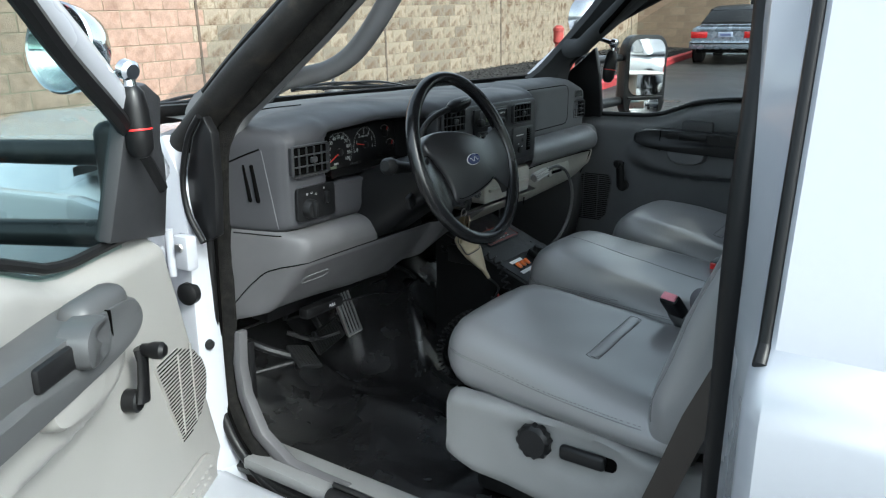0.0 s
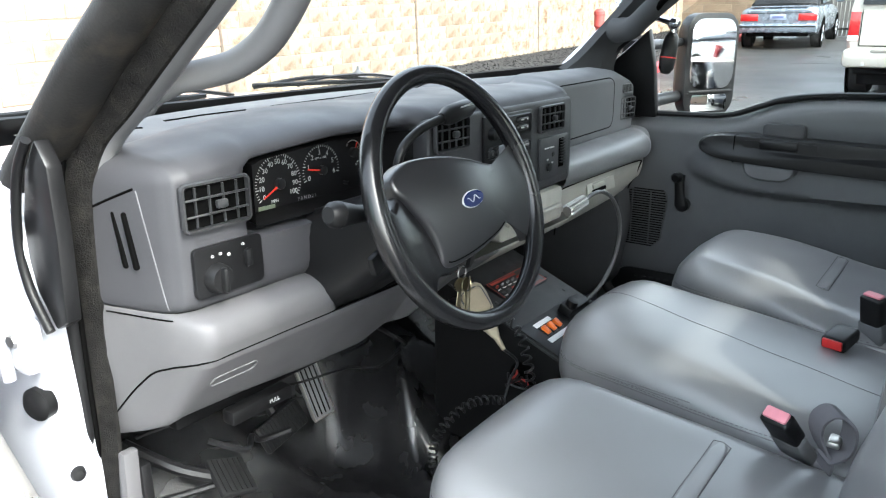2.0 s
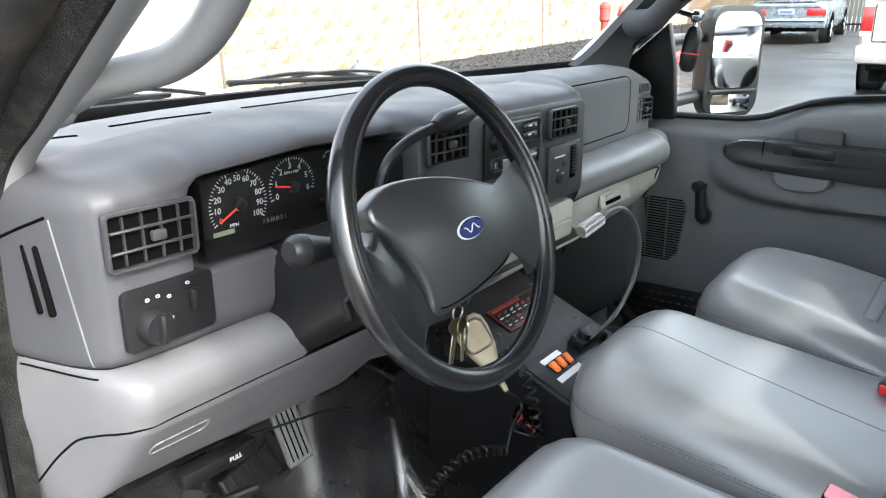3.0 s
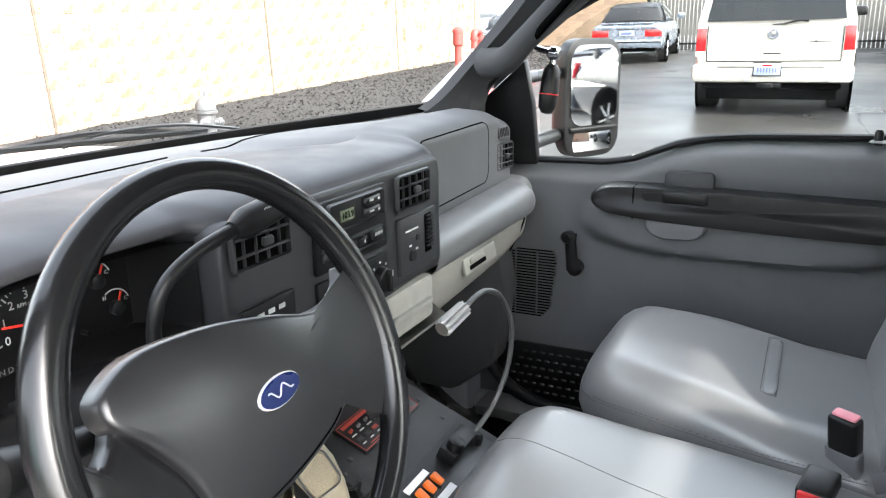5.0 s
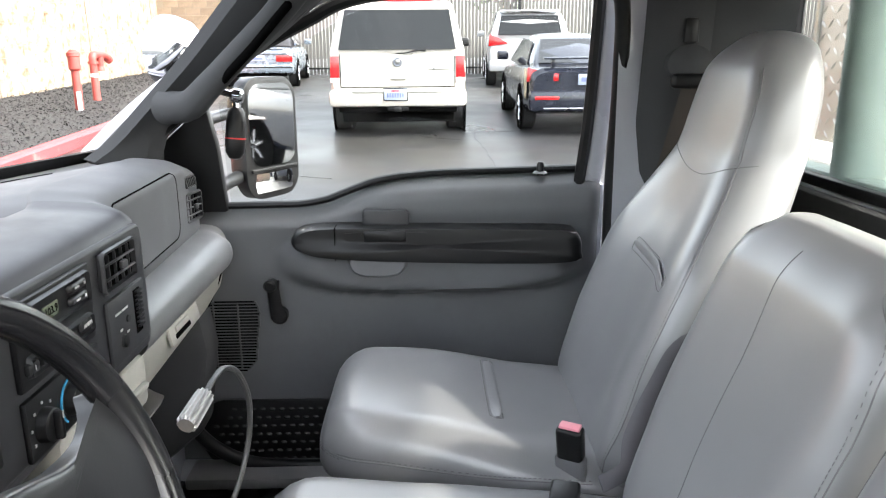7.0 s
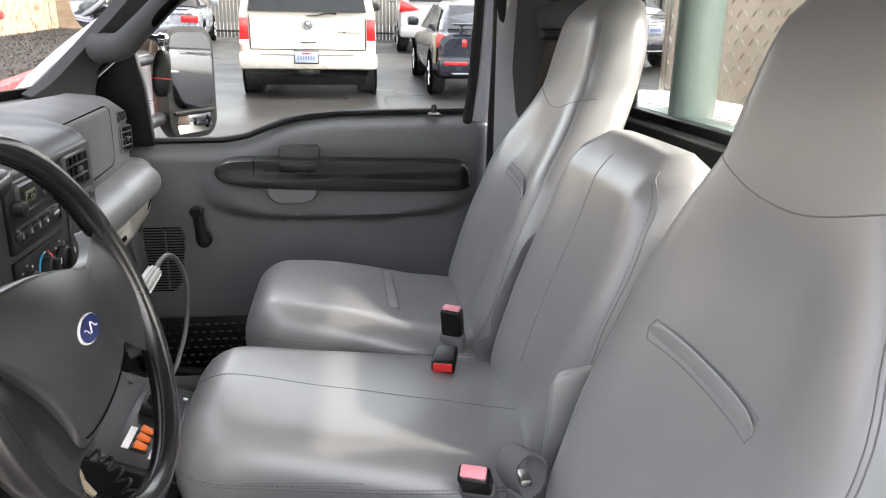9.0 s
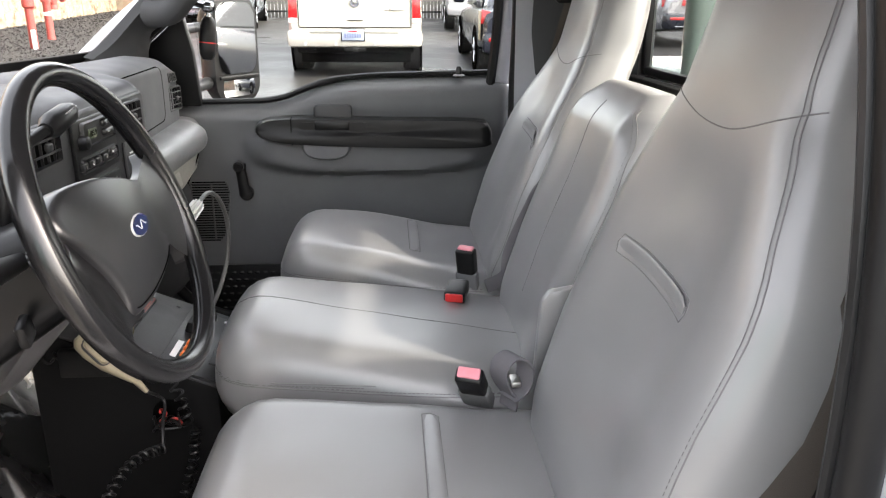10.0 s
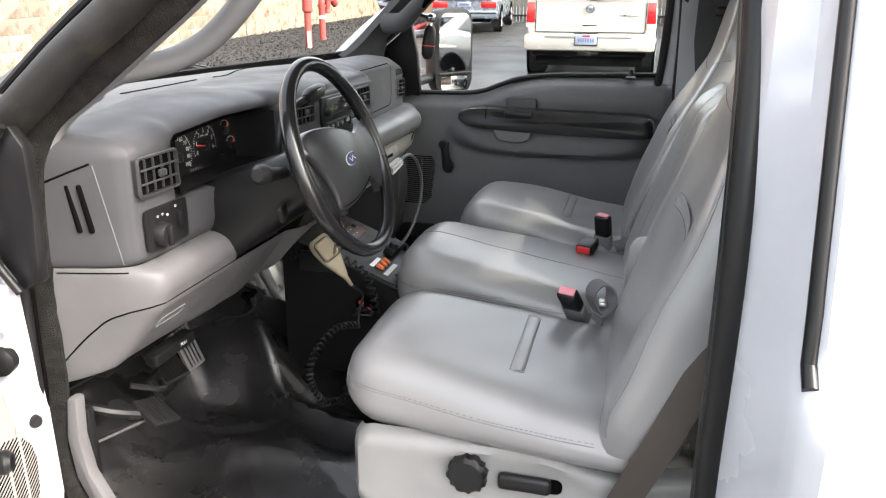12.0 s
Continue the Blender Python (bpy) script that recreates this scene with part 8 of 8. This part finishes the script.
tread("side_plate", (1.29, -1.30, 1.525), (-1, -0.03, 0), (0, 0, 1), 0.95, 0.66, tb)
tread("top_plate", (-0.6, -1.62, 1.485), (1, 0, 0), (0, 1, 0), 2.4, 0.46, tb)
part("core", bx((0.55, -1.9, 1.33), (2.3, 0.6, 0.30), 0.01), "steel", tb)
part("edge_strip", bx((1.295, -1.30, 1.855), (0.02, 0.02, 0.66), 0.003), "steel", tb)

# tar-filled cracks in the asphalt
M["tar"] = mat("tar_filled_crack", (0.012, 0.012, 0.012), 0.45, var=0.2, scale=9, bump=0.2)
for line in (((9.77, -0.88), (9.2, -0.86), (8.62, -0.91), (7.08, -0.97), (6.2, -1.02)), ((9.77, -0.88), (9.9, -1.5), (10.16, -2.17)), ((14.16, 2.69), (14.2, 2.2), (14.14, 1.67)), ((9.17, 0.48), (9.86, 0.11), (9.36, -0.2), (9.08, -0.66)), ((8.93, 0.1), (9.77, -0.08)), ((6.83, 1.19), (6.7, 1.0), (6.59, 0.74))):
    tr = tube([(x, y, 0.31 + SLOPE * x + 0.002) for x, y in curve_flat(line)], 0.018, 6, flat=0.12, up=(0, 0, 1))
    solo("tar_line", tr, "tar", "dark tar-filled crack in the wet asphalt", "crack", kind="structure")

# gate and slatted fence at the back of the yard
fz = 0.31 + SLOPE * 22
fence = thing("slat_fence", (22.3, 0, fz), "grey slatted metal fence", "fence")
for k in range(170):
    y = 4.2 - 0.105 * k
    part("slat", bx((22.3, y, fz + 1.2), (0.02, 0.085, 2.4)), "fence", fence)
for y in [4.25 - 2.4 * k for k in range(8)]:
    part("post", bx((22.22, y, fz + 1.25), (0.08, 0.08, 2.6), 0.006), "black", fence)
for z in (0.2, 2.3):
    part("rail", bx((22.25, -4.7, fz + z), (0.04, 17.9, 0.05)), "black", fence)


# trees
def tree(x, y, h, r, seed, n=2600, label="leafy green tree beyond the yard"):
    rnd = random.Random(seed)
    z = ground_z(min(max(x, -4), 30), y)
    t = thing("tree", (x, y, z), label, "tree", "trees")
    limbs = [tube(curve([(x, y, z), (x + 0.1, y, z + h * 0.25), (x - 0.05, y + 0.1, z + h * 0.5), (x, y, z + h * 0.85)], 5), [0.16 * (1 - k / 18) + 0.02 for k in range(16)], 8)]
    tips = []
    for k in range(14):
        a, b = rnd.uniform(0, 6.28), rnd.uniform(0.3, 0.75)
        s = Vector((x, y, z + h * b))
        e = s + Vector((math.cos(a) * r * rnd.uniform(0.5, 0.9), math.sin(a) * r * rnd.uniform(0.5, 0.9), h * rnd.uniform(0.08, 0.28)))
        limbs.append(tube(curve([s, s.lerp(e, 0.5) + Vector((0, 0, 0.1)), e], 4), [0.05 * (1 - q / 10) + 0.008 for q in range(9)], 6))
        tips += [e, s.lerp(e, 0.6)]
    part("trunk", join(*limbs), "bark", t, "brown bark")
    bm = bmesh.new()
    for _ in range(n):
        c = rnd.choice(tips) + Vector((rnd.gauss(0, r * 0.24), rnd.gauss(0, r * 0.24), rnd.gauss(0, h * 0.075)))
        s = rnd.uniform(0.05, 0.13)
        u = Vector((rnd.gauss(0, 1), rnd.gauss(0, 1), rnd.gauss(0, 1))).normalized()
        v = u.cross(Vector((rnd.gauss(0, 1), rnd.gauss(0, 1), rnd.gauss(0, 1)))).normalized()
        bm.faces.new([bm.verts.new(c + q) for q in (u * s, v * s * 0.45, -u * s, -v * s * 0.45)])
    part("crown", bm, "leaf", t, "clumped green leaves", flip=False)


tree(27.0, -7.5, 6.0, 2.4, 1)
tree(26.0, -3.0, 5.0, 2.0, 2)
tree(13.0, -13.0, 6.5, 2.6, 3)
tree(7.0, -18.0, 6.0, 2.5, 4, 5200)
tree(3.5, -19.5, 6.5, 2.8, 5, 5200)
tree(10.5, -19.0, 6.0, 2.6, 6, 5200)
# cars across the yard, behind
car("saloon_car", yard(13.6, -6.4, 10), 4.45, 1.75, 1.40, "silvercar", "light silver saloon car across the yard", dict(civ_spec, mirror_m="silvercar"))
car("dark_car", yard(4.1, -7.4, 75), 4.45, 1.75, 1.40, "blackcar", "dark car standing behind the truck", civ_spec)
car("hatchback_car", yard(7.4, -12.2, 80), 4.3, 1.75, 1.40, "silvercar", "light silver car parked across the yard", dict(civ_spec, mirror_m="silvercar"))
car("parked_car", yard(4.2, -14.2, 80), 4.3, 1.75, 1.40, "vanwhite", "white car parked across the yard", dict(civ_spec, mirror_m="vanwhite"))

# ---- block walls, piece by piece ----
def wall_blocks(name, label, m, length, courses, material, bw=0.406, bh=0.203, joints=(), near=(0, 0), first=None, first_to=0.0):
    w = thing(name, tuple(m.translation), label, "wall", kind="structure")
    part("core", mapped(bx((length / 2, 0.09, courses * bh / 2), (length, 0.205, courses * bh)), m), "mortar", w, "mortar joints")
    rnd = random.Random(11)
    metas, rosy = [], []
    for k in range(5):
        bm = bx((0, 0, 0), (bw - 0.010, 0.05, bh - 0.010), 0.006, 1)
        for v in bm.verts:
            if v.co.y < 0:
                v.co.y += 0.008 * noise.noise(v.co * 7 + Vector((k * 5, 0, 0)))
        finish(bm)
        me = bpy.data.meshes.new("block")
        bm.to_mesh(me)
        bm.free()
        me.materials.append(M[material])
        metas.append(me)
        if first:
            me = me.copy()
            me.materials[0] = M[first]
            rosy.append(me)
    rest, rest_first = [], []
    count = 0
    q = m.to_3x3().to_4x4()
    for j in range(courses):
        i = 0
        x = -(bw / 2 if j % 2 else 0)
        while x < length:
            c = x + bw / 2
            if 0.1 < c < length - 0.1:
                if near[0] < c < near[1] and count < 300:
                    ob = new("block", rnd.choice(rosy if first and c < first_to else metas))
                    ob.parent = w
                    ob.matrix_basis = Matrix.Translation((m @ Vector((c, 0.006 + rnd.uniform(-0.003, 0.003), (j + 0.5) * bh))) - w.location) @ q
                    count += 1
                else:
                    (rest_first if first and c < first_to else rest).append(Matrix.Translation(m @ Vector((c, 0.006 + rnd.uniform(-0.003, 0.003), (j + 0.5) * bh))) @ q)
            x += bw
    for group, mt in ((rest, material), (rest_first, first)):
        if not group:
            continue
        bm = bmesh.new()
        for mm_ in group:
            me = rnd.choice(metas)
            n0 = len(bm.verts)
            bm.from_mesh(me)
            bm.verts.ensure_lookup_table()
            for v in bm.verts[n0:]:
                v.co = mm_ @ v.co
        tagged(part("blocks", bm, mt, w, "split-faced blocks"), kind="stuff")
    for x in joints:
        part("control_joint", mapped(bx((x, -0.02, courses * bh / 2), (0.035, 0.02, courses * bh)), m), "bark", w, "dark control joint")
    return w


wm = yard(1.0, WY)
wm.translation.z += 0.10
wall_blocks("wall_north", "tan split-face concrete block wall with dark vertical joints", wm, 20.6, 18, "block", joints=(0.0, 3.95, 7.9, 11.97, 15.9, 20.0), near=(4.0, 10.5), first="block_pink", first_to=3.95)
wm2 = Matrix.Translation((21.55, WY, wm.translation.z + SLOPE * 20.5)) @ TILT_O @ Matrix.Rotation(radians(-90), 4, "Z")
wall_blocks("wall_east", "brown concrete block wall at the end of the yard", wm2, 3.2, 16, "brown", near=(0, 4))

# running gear and front of the truck, hidden from the walk
for x in (-0.80, 0.88):
    for y in (1.25, -2.75):
        z = ground_z(x, y) + 0.40
        sg = -1 if x < 0 else 1
        wh = part("wheel", lathe([(0.22, -0.12), (0.34, -0.125), (0.39, -0.10), (0.40, 0.0), (0.39, 0.10), (0.34, 0.125), (0.22, 0.12)], (x, y, z), (sg, 0, 0), 36), "tyre", cab, "black truck tyre")
        part("rim", lathe([(0.225, 0.11), (0.21, 0.06), (0.12, 0.05), (0.09, 0.09), (0.05, 0.095)], (x, y, z), (sg, 0, 0), 30), "white", wh, "white steel rim")
part("chassis_rail", bx((-0.36, -0.8, 0.60), (0.08, 5.6, 0.16), 0.01), "black", cab, "black chassis rail")
part("chassis_rail", bx((0.44, -0.8, 0.60), (0.08, 5.6, 0.16), 0.01), "black", cab, "black chassis rail")
for y in (1.25, -2.75):
    part("axle", tube([(-0.70, y, ground_z(-0.8, y) + 0.40), (0.78, y, ground_z(0.88, y) + 0.40)], 0.05, 10), "black", cab, "black axle")
part("front_panel", bx((CX, 2.13, 1.02), (1.84, 0.06, 0.62), 0.02), "white", cab, "white front panel")
part("grille", bx((CX, 2.165, 1.05), (1.10, 0.03, 0.34), 0.02), "black", cab, "black grille")
part("front_bumper", bx((CX, 2.22, 0.68), (1.95, 0.16, 0.22), 0.04, 3), "chrome", cab, "chrome bumper")
